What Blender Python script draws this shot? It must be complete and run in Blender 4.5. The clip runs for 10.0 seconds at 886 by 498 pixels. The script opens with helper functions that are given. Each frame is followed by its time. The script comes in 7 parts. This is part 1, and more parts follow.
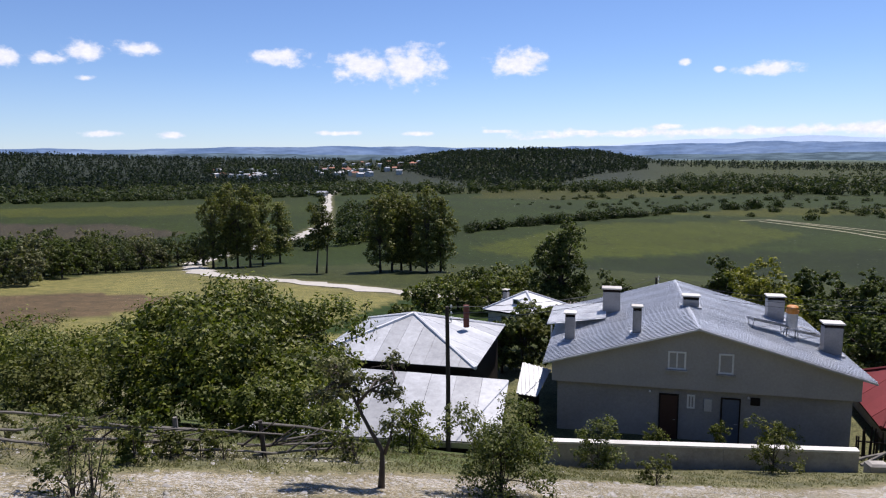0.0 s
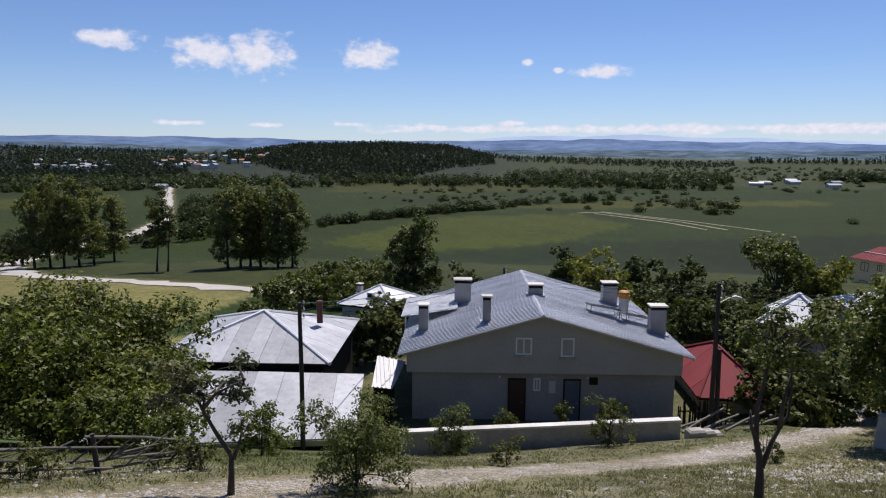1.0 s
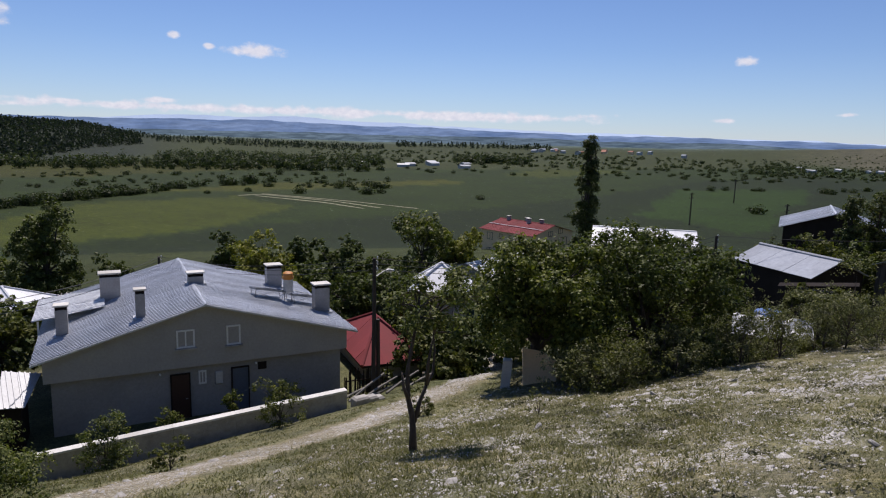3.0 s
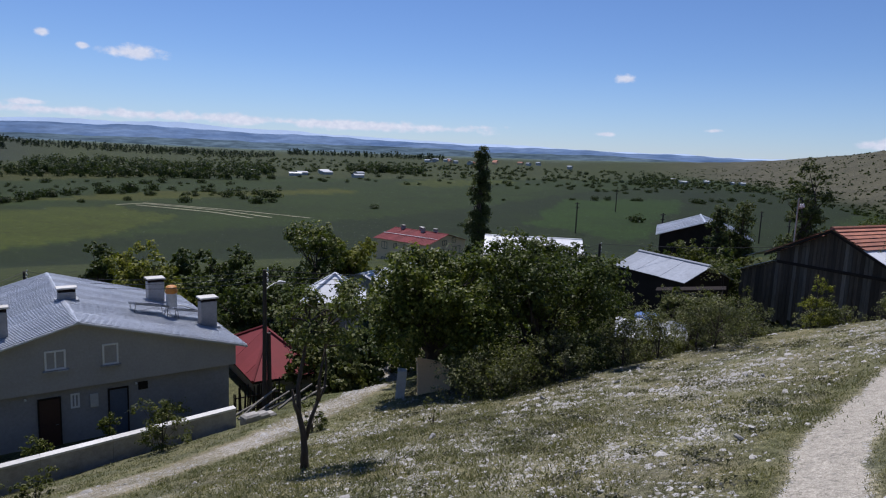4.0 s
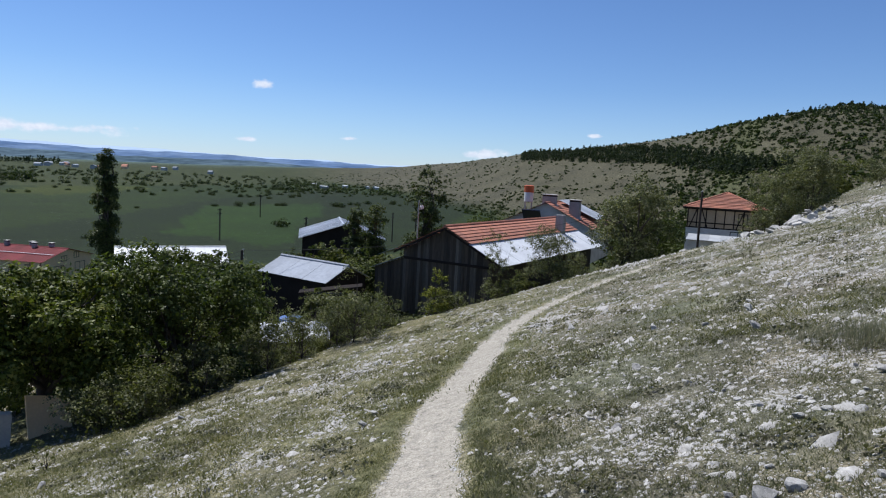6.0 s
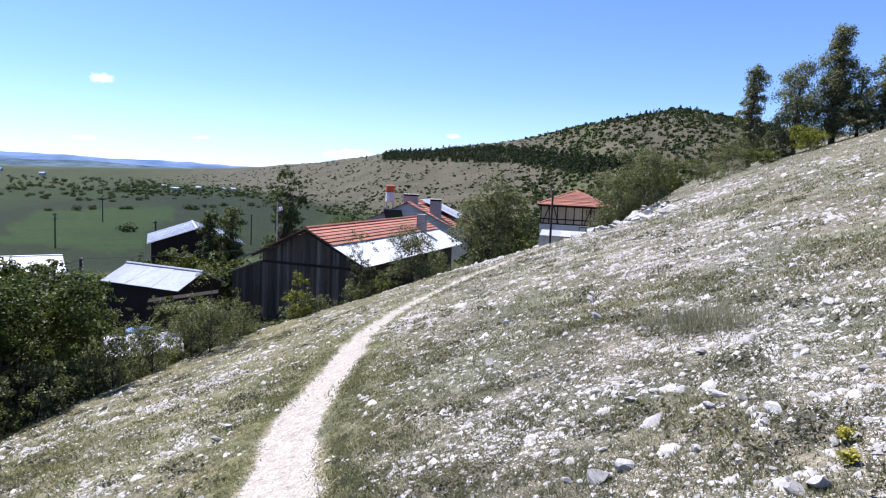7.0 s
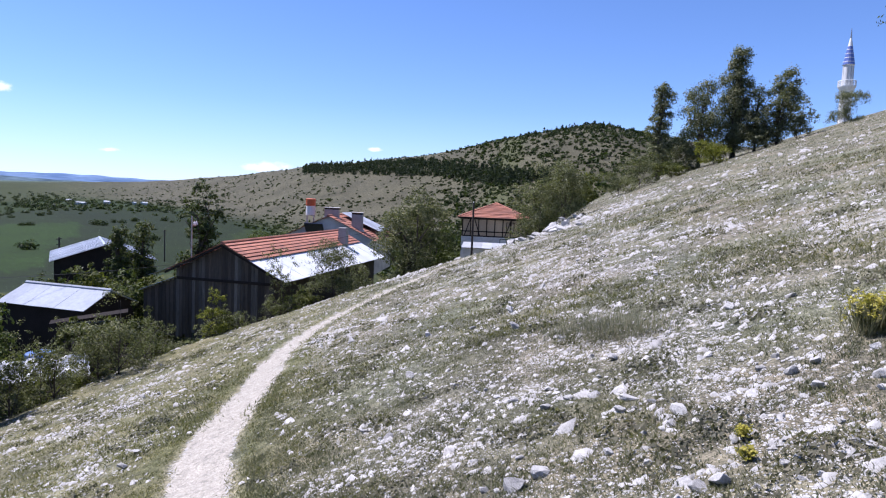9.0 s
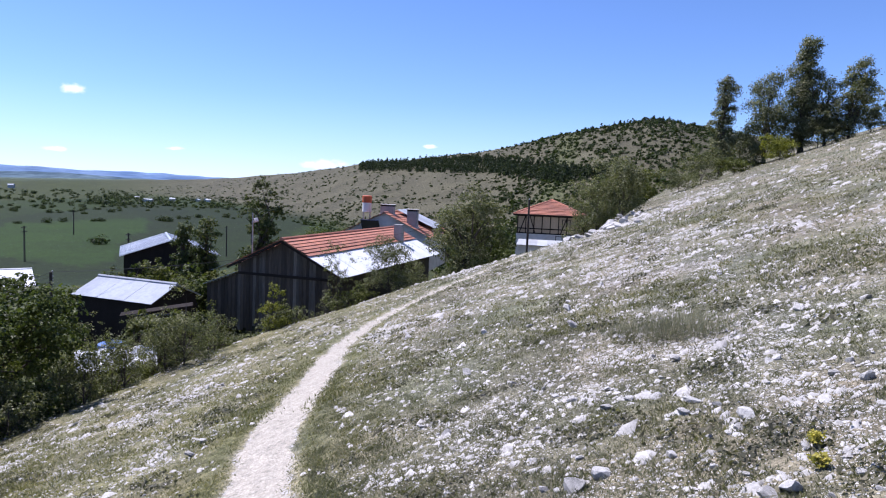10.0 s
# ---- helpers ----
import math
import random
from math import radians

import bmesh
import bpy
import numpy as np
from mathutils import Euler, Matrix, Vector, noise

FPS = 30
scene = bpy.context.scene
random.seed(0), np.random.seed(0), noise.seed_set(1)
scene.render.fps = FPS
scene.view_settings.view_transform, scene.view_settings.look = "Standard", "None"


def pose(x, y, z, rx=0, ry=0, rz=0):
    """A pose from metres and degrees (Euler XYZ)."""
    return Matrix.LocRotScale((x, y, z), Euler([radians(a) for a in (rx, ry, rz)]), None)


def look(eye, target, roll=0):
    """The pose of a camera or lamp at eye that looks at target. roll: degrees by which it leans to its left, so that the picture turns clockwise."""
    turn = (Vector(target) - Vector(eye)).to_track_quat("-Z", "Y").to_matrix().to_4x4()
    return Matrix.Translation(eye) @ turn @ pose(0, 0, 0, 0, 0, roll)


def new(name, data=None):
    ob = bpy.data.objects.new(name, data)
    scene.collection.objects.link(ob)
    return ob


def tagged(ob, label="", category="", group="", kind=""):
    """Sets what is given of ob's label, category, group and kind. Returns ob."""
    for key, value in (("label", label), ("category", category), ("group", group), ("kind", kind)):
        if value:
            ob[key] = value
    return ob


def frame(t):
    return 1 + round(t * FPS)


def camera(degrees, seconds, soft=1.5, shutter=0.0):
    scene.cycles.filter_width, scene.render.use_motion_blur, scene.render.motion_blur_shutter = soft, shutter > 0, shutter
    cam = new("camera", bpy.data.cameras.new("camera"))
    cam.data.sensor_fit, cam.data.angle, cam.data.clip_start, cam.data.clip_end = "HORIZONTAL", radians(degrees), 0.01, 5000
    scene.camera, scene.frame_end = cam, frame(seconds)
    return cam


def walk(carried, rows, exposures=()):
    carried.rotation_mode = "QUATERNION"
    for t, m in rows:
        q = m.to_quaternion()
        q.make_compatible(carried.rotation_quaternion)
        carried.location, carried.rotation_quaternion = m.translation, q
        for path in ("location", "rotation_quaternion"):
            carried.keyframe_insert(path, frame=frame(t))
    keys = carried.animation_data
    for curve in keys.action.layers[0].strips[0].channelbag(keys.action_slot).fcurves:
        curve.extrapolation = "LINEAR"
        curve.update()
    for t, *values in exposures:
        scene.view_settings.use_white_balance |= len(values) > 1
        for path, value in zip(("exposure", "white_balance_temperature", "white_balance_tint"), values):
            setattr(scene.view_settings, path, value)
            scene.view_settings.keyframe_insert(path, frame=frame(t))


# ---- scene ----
cam = camera(66.8, 10.0, soft=1.15)
PATH = [
    (0, 0.114, -0.159, -0.058, 82.17, 0.52, 3.76),
    (0.5, 0.124, -0.141, -0.067, 81.98, -0.10, -2.29),
    (1, 0.138, -0.114, -0.066, 81.61, -0.33, -8.68),
    (1.5, 0.157, -0.125, -0.077, 81.39, -0.31, -14.93),
    (2, 0.207, -0.135, -0.067, 81.52, -0.29, -21.96),
    (2.5, 0.238, -0.131, -0.055, 81.15, -0.78, -30.00),
    (3.8, 0.315, -0.112, -0.020, 80.94, -2.29, -44.42),
    (4, 0.331, -0.120, -0.013, 81.60, -2.31, -45.84),
    (4.5, 0.369, -0.191, -0.004, 82.32, -3.17, -52.79),
    (5, 0.411, -0.304, 0.011, 83.56, -1.89, -61.21),
    (5.5, 0.466, -0.340, 0.015, 83.80, -2.48, -69.08),
    (5.7, 0.476, -0.361, 0.011, 83.56, -2.77, -71.77),
    (7, 0.495, -0.505, 0.060, 83.95, -2.61, -87.12),
    (7.5, 0.530, -0.565, 0.048, 84.22, -2.92, -93.38),
    (8, 0.538, -0.583, 0.057, 85.01, -3.07, -96.51),
    (8.5, 0.531, -0.577, 0.056, 85.70, -2.95, -96.06),
    (9, 0.512, -0.559, 0.052, 85.35, -2.43, -93.73),
    (9.5, 0.510, -0.543, 0.053, 84.94, -2.15, -91.46),
    (10, 0.502, -0.520, 0.057, 84.89, -2.34, -89.08),
]
walk(cam, [(t, pose(*p)) for t, *p in PATH],
     exposures=[(0, 0.4, 6500, 18), (0.5, 0.12, 6500, 18), (1.0, 0.12, 6500, 18), (2.0, 0.14, 6600, 19), (2.5, 0.08, 6650, 19), (4.0, -0.05, 6050, 17), (4.5, -0.16, 5930, 11), (5.0, -0.24, 5960, 10), (5.5, -0.18, 6080, 9),
                (7.0, 0.96, 5930, 20), (7.5, 0.8, 5880, 21), (8.0, 0.74, 5830, 22), (10.0, 0.78, 5830, 23)])

# ---------------------------------------------------------------- sky, clouds, sun
SUN_AZ, SUN_EL = 28.0, 60.0
SKY = 0.075
world = bpy.data.worlds.new("world")
scene.world = world
world.use_nodes = True
wn, wl = world.node_tree.nodes, world.node_tree.links
wn.clear()


def wmath(op, a, b=None, c=None):
    n = wn.new("ShaderNodeMath")
    n.operation = op
    for i, v in enumerate((a, b, c)):
        if v is None:
            continue
        if isinstance(v, (int, float)):
            n.inputs[i].default_value = v
        else:
            wl.new(v, n.inputs[i])
    return n.outputs[0]


sky = wn.new("ShaderNodeTexSky")
sky.sky_type, sky.sun_disc = "NISHITA", False
sky.sun_elevation, sky.sun_rotation = radians(SUN_EL), radians(SUN_AZ)
sky.altitude, sky.air_density, sky.dust_density, sky.ozone_density = 900, 1.0, 0.0, 3.0
tc = wn.new("ShaderNodeTexCoord")
sep = wn.new("ShaderNodeSeparateXYZ")
wl.new(tc.outputs["Generated"], sep.inputs[0])
az = wmath("MULTIPLY", wmath("ARCTAN2", sep.outputs[0], sep.outputs[1]), 180 / math.pi)
el = wmath("MULTIPLY", wmath("ARCSINE", sep.outputs[2]), 180 / math.pi)
# clouds: bearing, height, half width, half height, in degrees
CLOUDS = [(-36.2, 7.2, 1.7, 0.8), (-33.7, 7.2, 1.6, 0.5), (-31.3, 7.9, 1.8, 0.9), (-27.6, 8.2, 2.1, 0.6),
          (-16.9, 8.0, 2.9, 0.8), (-10.2, 7.4, 3.2, 1.5), (-6.3, 7.5, 3.3, 1.9), (2.6, 7.6, 2.7, 1.5),
          (15.6, 7.1, 0.6, 0.35), (18.1, 6.5, 0.5, 0.3), (21.8, 6.3, 2.5, 0.6), (-31.1, 6.0, 0.7, 0.3),
          (-30.3, 1.95, 1.7, 0.32), (-25.6, 1.8, 1.3, 0.35), (-12.4, 2.0, 2.2, 0.25), (-6.0, 1.9, 1.6, 0.25), (0.8, 2.05, 1.4, 0.25), (8.0, 1.9, 1.8, 0.22), (14.5, 2.2, 1.6, 0.3),
          (60.5, 6.2, 0.9, 0.5), (67.5, 2.3, 0.9, 0.2), (59.2, 1.8, 0.9, 0.25), (87.8, 3.5, 0.7, 0.2), (79.2, 1.6, 2.2, 0.5)]
mask = None
for a, e, w, h in CLOUDS:
    dx = wmath("MULTIPLY", wmath("SUBTRACT", az, a), 1 / w)
    dy = wmath("MULTIPLY", wmath("SUBTRACT", el, e), 1 / h)
    r2 = wmath("ADD", wmath("MULTIPLY", dx, dx), wmath("MULTIPLY", dy, dy))
    m = wmath("SUBTRACT", 1.0, wmath("SQRT", r2))
    mask = m if mask is None else wmath("MAXIMUM", mask, m)
plane = wn.new("ShaderNodeCombineXYZ")
wl.new(wmath("MULTIPLY", az, 1.0), plane.inputs[0])
wl.new(wmath("MULTIPLY", el, 1.5), plane.inputs[1])


def wnoise(scale, detail, rough=0.6):
    n = wn.new("ShaderNodeTexNoise")
    n.noise_dimensions = "2D"
    n.inputs["Scale"].default_value, n.inputs["Detail"].default_value, n.inputs["Roughness"].default_value = scale, detail, rough
    wl.new(plane.outputs[0], n.inputs["Vector"])
    return n.outputs[0]


billow = wnoise(0.7, 4, 0.56)
# the long bank of cloud low over the mountains
band = wmath("SUBTRACT", 0.75, wmath("ABSOLUTE", wmath("DIVIDE", wmath("SUBTRACT", el, 1.75), 0.5)))
reach = wmath("SUBTRACT", 1.0, wmath("ABSOLUTE", wmath("DIVIDE", wmath("SUBTRACT", az, 27.0), 24.0)))
gate = wmath("ADD", wmath("MULTIPLY", wnoise(0.09, 2), 1.7), -0.72)
band = wmath("ADD", wmath("MINIMUM", band, wmath("MULTIPLY", reach, 4.0)), gate)
both = wmath("MAXIMUM", mask, wmath("MULTIPLY", band, 0.9))
dens = wmath("ADD", both, wmath("MULTIPLY", wmath("SUBTRACT", billow, 0.5), 1.45))
ramp = wn.new("ShaderNodeMapRange")
ramp.interpolation_type = "SMOOTHSTEP"
ramp.inputs["From Min"].default_value, ramp.inputs["From Max"].default_value = 0.0, 0.7
wl.new(dens, ramp.inputs["Value"])
# paler veil towards the horizon
veil = wn.new("ShaderNodeMapRange")
veil.inputs["From Min"].default_value, veil.inputs["From Max"].default_value = 7.0, 0.0
veil.inputs["To Min"].default_value, veil.inputs["To Max"].default_value = 0.0, 0.25
wl.new(el, veil.inputs["Value"])
shade = wn.new("ShaderNodeMix")
shade.data_type = "RGBA"
wl.new(wnoise(1.6, 4), shade.inputs["Factor"])
shade.inputs["A"].default_value, shade.inputs["B"].default_value = (7.2, 7.9, 9.3, 1), (11.5, 11.6, 11.8, 1)
mixv = wn.new("ShaderNodeMix")
mixv.data_type = "RGBA"
wl.new(veil.outputs[0], mixv.inputs["Factor"])
blue = wn.new("ShaderNodeMix")
blue.data_type, blue.blend_type = "RGBA", "MULTIPLY"
blue.inputs["Factor"].default_value = 1.0
wl.new(sky.outputs[0], blue.inputs["A"])
blue.inputs["B"].default_value = (0.86, 1.0, 1.22, 1)
wl.new(blue.outputs["Result"], mixv.inputs["A"])
mixv.inputs["B"].default_value = (5.6, 7.6, 10.6, 1)
mixc = wn.new("ShaderNodeMix")
mixc.data_type = "RGBA"
wl.new(wmath("MULTIPLY", ramp.outputs[0], 0.93), mixc.inputs["Factor"])
wl.new(mixv.outputs["Result"], mixc.inputs["A"])
wl.new(shade.outputs["Result"], mixc.inputs["B"])
bg = wn.new("ShaderNodeBackground")
bg.inputs["Strength"].default_value = SKY
wl.new(mixc.outputs["Result"], bg.inputs["Color"])
wout = wn.new("ShaderNodeOutputWorld")
wl.new(bg.outputs[0], wout.inputs["Surface"])

sun_data = bpy.data.lights.new("sun", "SUN")
sun_data.energy, sun_data.angle, sun_data.color = 5.0, radians(0.53), (1.0, 0.955, 0.88)
sun = new("sun", sun_data)
_a, _e = radians(SUN_AZ), radians(SUN_EL)
sun.matrix_world = look((60 * math.sin(_a) * math.cos(_e), 60 * math.cos(_a) * math.cos(_e), 60 * math.sin(_e)), (0, 0, 0))

# ---------------------------------------------------------------- materials
def node_mat(name):
    m = bpy.data.materials.new(name)
    m.use_nodes = True
    nt = m.node_tree
    return m, nt.nodes, nt.links, nt.nodes["Principled BSDF"], nt.nodes["Material Output"]


def noise_node(n, l, scale, detail=4, rough=0.6, coord="Object", stretch=None):
    t = n.new("ShaderNodeTexCoord")
    src = t.outputs[coord]
    if stretch:
        mp = n.new("ShaderNodeMapping")
        mp.inputs["Scale"].default_value = stretch
        l.new(src, mp.inputs["Vector"])
        src = mp.outputs[0]
    x = n.new("ShaderNodeTexNoise")
    x.inputs["Scale"].default_value, x.inputs["Detail"].default_value, x.inputs["Roughness"].default_value = scale, detail, rough
    l.new(src, x.inputs["Vector"])
    return x.outputs[0]


def ramp_node(n, l, fac, stops):
    r = n.new("ShaderNodeValToRGB")
    while len(r.color_ramp.elements) < len(stops):
        r.color_ramp.elements.new(0.5)
    for e, (p, c) in zip(r.color_ramp.elements, stops):
        e.position, e.color = p, (*c, 1)
    l.new(fac, r.inputs[0])
    return r.outputs[0]


def mix_node(n, l, fac, a, b, mode="MIX"):
    m = n.new("ShaderNodeMix")
    m.data_type, m.blend_type = "RGBA", mode
    for key, v in (("Factor", fac), ("A", a), ("B", b)):
        if isinstance(v, (int, float)):
            m.inputs[key].default_value = v
        elif isinstance(v, tuple):
            m.inputs[key].default_value = (*v, 1)
        else:
            l.new(v, m.inputs[key])
    return m.outputs["Result"]


def tint(c, k):
    return tuple(min(1, v * k) for v in c)


def surface(name, color, rough=0.8, metal=0.0, big=0.6, fine=14.0, vary=0.25, stain=None, bump=0.15, stretch=None, spread=0.12, gloss=0.5):
    """A weathered surface: large stains and fine grain over one base colour, a little different from piece to piece."""
    m, n, l, b, o = node_mat(name)
    large = noise_node(n, l, big, 5, 0.65, stretch=stretch)
    small = noise_node(n, l, fine, 5, 0.7, stretch=stretch)
    c1 = ramp_node(n, l, large, [(0.3, stain or tint(color, 1 - vary)), (0.62, color)])
    c2 = ramp_node(n, l, small, [(0.25, (1 - vary,) * 3), (0.75, (1 + vary * 0.4,) * 3)])
    col = mix_node(n, l, 1.0, c1, c2, "MULTIPLY")
    info = n.new("ShaderNodeObjectInfo")
    piece = ramp_node(n, l, info.outputs["Random"], [(0.0, (1 - spread,) * 3), (1.0, (1 + spread,) * 3)])
    l.new(mix_node(n, l, 1.0, col, piece, "MULTIPLY"), b.inputs["Base Color"])
    rr = n.new("ShaderNodeMapRange")
    rr.inputs["To Min"].default_value, rr.inputs["To Max"].default_value = max(0.05, rough - 0.12), min(1, rough + 0.12)
    l.new(large, rr.inputs["Value"])
    l.new(rr.outputs[0], b.inputs["Roughness"])
    b.inputs["Metallic"].default_value = metal
    b.inputs["Specular IOR Level"].default_value = gloss
    if bump:
        bp = n.new("ShaderNodeBump")
        bp.inputs["Strength"].default_value, bp.inputs["Distance"].default_value = bump, 0.02
        l.new(small, bp.inputs["Height"])
        l.new(bp.outputs[0], b.inputs["Normal"])
    return m


def leaf_mat(name, dark, light, dry=None, gloss=0.12):
    m, n, l, b, o = node_mat(name)
    geo = n.new("ShaderNodeNewGeometry")
    stops = [(0.0, dark), (0.7, light), (1.0, dry or tint(light, 1.25))]
    c = ramp_node(n, l, geo.outputs["Random Per Island"], stops)
    patch = noise_node(n, l, 0.9, 3)
    c = mix_node(n, l, 1.0, c, ramp_node(n, l, patch, [(0.3, (0.77, 0.75, 0.62)), (0.7, (1.3, 1.16, 0.88))]), "MULTIPLY")
    l.new(c, b.inputs["Base Color"])
    b.inputs["Roughness"].default_value = 0.5
    b.inputs["Specular IOR Level"].default_value = gloss
    tr = n.new("ShaderNodeBsdfTranslucent")
    l.new(mix_node(n, l, 1.0, c, (1.1, 1.25, 0.5), "MULTIPLY"), tr.inputs["Color"])
    mx = n.new("ShaderNodeMixShader")
    mx.inputs[0].default_value = 0.3
    l.new(b.outputs[0], mx.inputs[1])
    l.new(tr.outputs[0], mx.inputs[2])
    l.new(mx.outputs[0], o.inputs["Surface"])
    return m


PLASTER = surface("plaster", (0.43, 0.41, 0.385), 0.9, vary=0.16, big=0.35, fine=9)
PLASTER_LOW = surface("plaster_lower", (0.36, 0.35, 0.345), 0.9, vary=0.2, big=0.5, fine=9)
CONCRETE = surface("concrete", (0.42, 0.40, 0.37), 0.92, vary=0.3, big=0.8, fine=8, stain=(0.25, 0.235, 0.21))
WHITEWASH = surface("whitewash", (0.62, 0.61, 0.57), 0.9, vary=0.2, big=0.7, stain=(0.42, 0.40, 0.36))
CHIMNEY = surface("chimney_plaster", (0.36, 0.35, 0.34), 0.9, vary=0.22, big=1.2)
ROOF_METAL = surface("galvanised_roof", (0.52, 0.55, 0.60), 0.45, 0.4, big=0.5, fine=5, vary=0.2, bump=0.05, spread=0.12)
ROOF_BRIGHT = surface("bright_sheet", (0.41, 0.43, 0.455), 0.5, 0.05, big=0.6, fine=4, vary=0.25, bump=0.06, spread=0.2)
ROOF_DULL = surface("dull_sheet", (0.33, 0.36, 0.41), 0.7, 0.0, big=0.6, fine=4, vary=0.2, bump=0.05, gloss=0.1)
WHITE_SHEET = surface("white_sheet", (0.72, 0.74, 0.76), 0.5, 0.0, big=0.6, fine=4, vary=0.15, bump=0.04, spread=0.06)
ROOF_RED = surface("red_sheet", (0.21, 0.046, 0.05), 0.75, 0.0, big=0.6, vary=0.2, bump=0.04, gloss=0.12)
TILE = surface("clay_tile", (0.42, 0.17, 0.105), 0.85, vary=0.35, big=1.0, fine=6, stain=(0.25, 0.105, 0.075), spread=0.25)
OLD_WOOD = surface("weathered_boards", (0.084, 0.066, 0.05), 0.9, vary=0.5, big=0.8, fine=3, stretch=(6, 6, 0.6), spread=0.5)
GREY_BOARD = surface("grey_boards", (0.17, 0.15, 0.125), 0.9, vary=0.5, big=0.8, fine=3, stretch=(6, 6, 0.6), spread=0.4)
POLE_WOOD = surface("pole_wood", (0.055, 0.043, 0.036), 0.9, vary=0.35, big=1.0, fine=4, stretch=(6, 6, 0.5))
RAIL_WOOD = surface("rail_wood", (0.2, 0.185, 0.16), 0.9, vary=0.35, big=1.0, fine=4)
BARK = surface("bark", (0.085, 0.068, 0.055), 0.95, vary=0.5, big=2.0, fine=12, stretch=(2, 2, 0.5), bump=0.5)
WHITE_PAINT = surface("white_paint", (0.74, 0.74, 0.72), 0.6, vary=0.1, bump=0.03)
DOOR_BROWN = surface("brown_door", (0.055, 0.022, 0.016), 0.6, vary=0.2, bump=0.04)
DOOR_BLUE = surface("blue_grey_door", (0.09, 0.115, 0.16), 0.6, vary=0.2, bump=0.04)
# dark timber; as shed walls it also stands in for shade under roofs
SHADOW_WOOD = surface("dark_shaded_timber", (0.035, 0.028, 0.024), 0.95, vary=0.4, gloss=0.1)
ORANGE = surface("orange_plastic", (0.62, 0.24, 0.03), 0.5, vary=0.15, bump=0.02)
ORANGE_RED = surface("orange_red_plastic", (0.62, 0.12, 0.03), 0.5, vary=0.15, bump=0.02)
TANK_GREY = surface("tank_grey", (0.5, 0.49, 0.46), 0.6, vary=0.15, bump=0.02)
STEEL = surface("steel", (0.35, 0.36, 0.37), 0.45, 0.7, vary=0.2, bump=0.03)
BRICK_RED = surface("brick_red", (0.16, 0.05, 0.035), 0.9, vary=0.3)
BROWN_WALL = surface("brown_stone_wall", (0.17, 0.145, 0.115), 0.95, vary=0.4, big=1.5)
CREAM = surface("cream_wall", (0.88, 0.62, 0.35), 0.9, vary=0.14, big=0.3)
MUD_WALL = surface("mud_plaster", (0.52, 0.40, 0.26), 0.95, vary=0.3, big=0.8)
LIMESTONE = surface("limestone", (0.5, 0.485, 0.455), 0.95, vary=0.45, stain=(0.34, 0.33, 0.305), big=3.0, fine=30, bump=0.5, spread=0.22)
DARK_STONE = surface("dark_stone", (0.06, 0.06, 0.055), 0.9, vary=0.3, big=3.0, fine=30, bump=0.5)
BLUE_TILE = surface("blue_cladding", (0.12, 0.17, 0.42), 0.4, 0.2, vary=0.15)
BLUE_DRUM = surface("blue_plastic", (0.05, 0.12, 0.3), 0.6, vary=0.15)
SHEETING = surface("white_sheeting", (0.6, 0.62, 0.64), 0.5, vary=0.25, big=2)
CABLE = surface("cable", (0.03, 0.03, 0.03), 0.7, vary=0.1, bump=0)

glass_m, gn, gl_, gb, go = node_mat("window_glass")
gb.inputs["Base Color"].default_value = (0.02, 0.025, 0.03, 1)
gb.inputs["Roughness"].default_value = 0.06
GLASS = glass_m
panel_m, gn, gl_, gb, go = node_mat("collector_glass")
gb.inputs["Base Color"].default_value = (0.015, 0.02, 0.045, 1)
gb.inputs["Roughness"].default_value = 0.12
COLLECTOR = panel_m

LEAF_WALNUT = leaf_mat("walnut_leaves", (0.03, 0.045, 0.01), (0.105, 0.14, 0.028), (0.23, 0.25, 0.095), gloss=0.16)
LEAF_DARK = leaf_mat("dark_leaves", (0.032, 0.048, 0.017), (0.082, 0.11, 0.036))
LEAF_YELLOW = leaf_mat("yellow_green_leaves", (0.08, 0.1, 0.016), (0.2, 0.22, 0.045), (0.27, 0.28, 0.08))
LEAF_APPLE = leaf_mat("apple_leaves", (0.045, 0.065, 0.025), (0.11, 0.14, 0.055), (0.17, 0.19, 0.09))
LEAF_POPLAR = leaf_mat("poplar_leaves", (0.03, 0.045, 0.018), (0.075, 0.10, 0.04), (0.13, 0.15, 0.07))
LEAF_SCRUB = leaf_mat("scrub_leaves", (0.042, 0.055, 0.018), (0.105, 0.125, 0.042), (0.165, 0.18, 0.075))
LEAF_ROSE = leaf_mat("rose_leaves", (0.058, 0.07, 0.042), (0.135, 0.152, 0.09), (0.22, 0.235, 0.155))
LEAF_SKYLINE = leaf_mat("skyline_leaves", (0.062, 0.078, 0.048), (0.145, 0.165, 0.1), (0.23, 0.24, 0.165), gloss=0.25)
LEAF_ROAD = leaf_mat("road_leaves", (0.055, 0.07, 0.024), (0.15, 0.175, 0.06), (0.22, 0.235, 0.1))
LEAF_FAR = leaf_mat("far_leaves", (0.017, 0.028, 0.015), (0.04, 0.058, 0.026), gloss=0.05)
# greyer, paler leaves with the mist of distance put into the colour
LEAF_MIST = leaf_mat("misted_valley_leaves", (0.022, 0.036, 0.023), (0.05, 0.072, 0.04), (0.085, 0.105, 0.07), gloss=0.05)
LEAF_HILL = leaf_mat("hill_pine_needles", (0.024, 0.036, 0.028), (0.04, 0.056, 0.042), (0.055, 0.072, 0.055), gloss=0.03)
# needles lightened and blued: the far forest's haze sits in their colour
LEAF_PINE_HAZE = leaf_mat("hazed_pine_needles", (0.022, 0.033, 0.035), (0.03, 0.045, 0.045), (0.04, 0.058, 0.055), gloss=0.03)
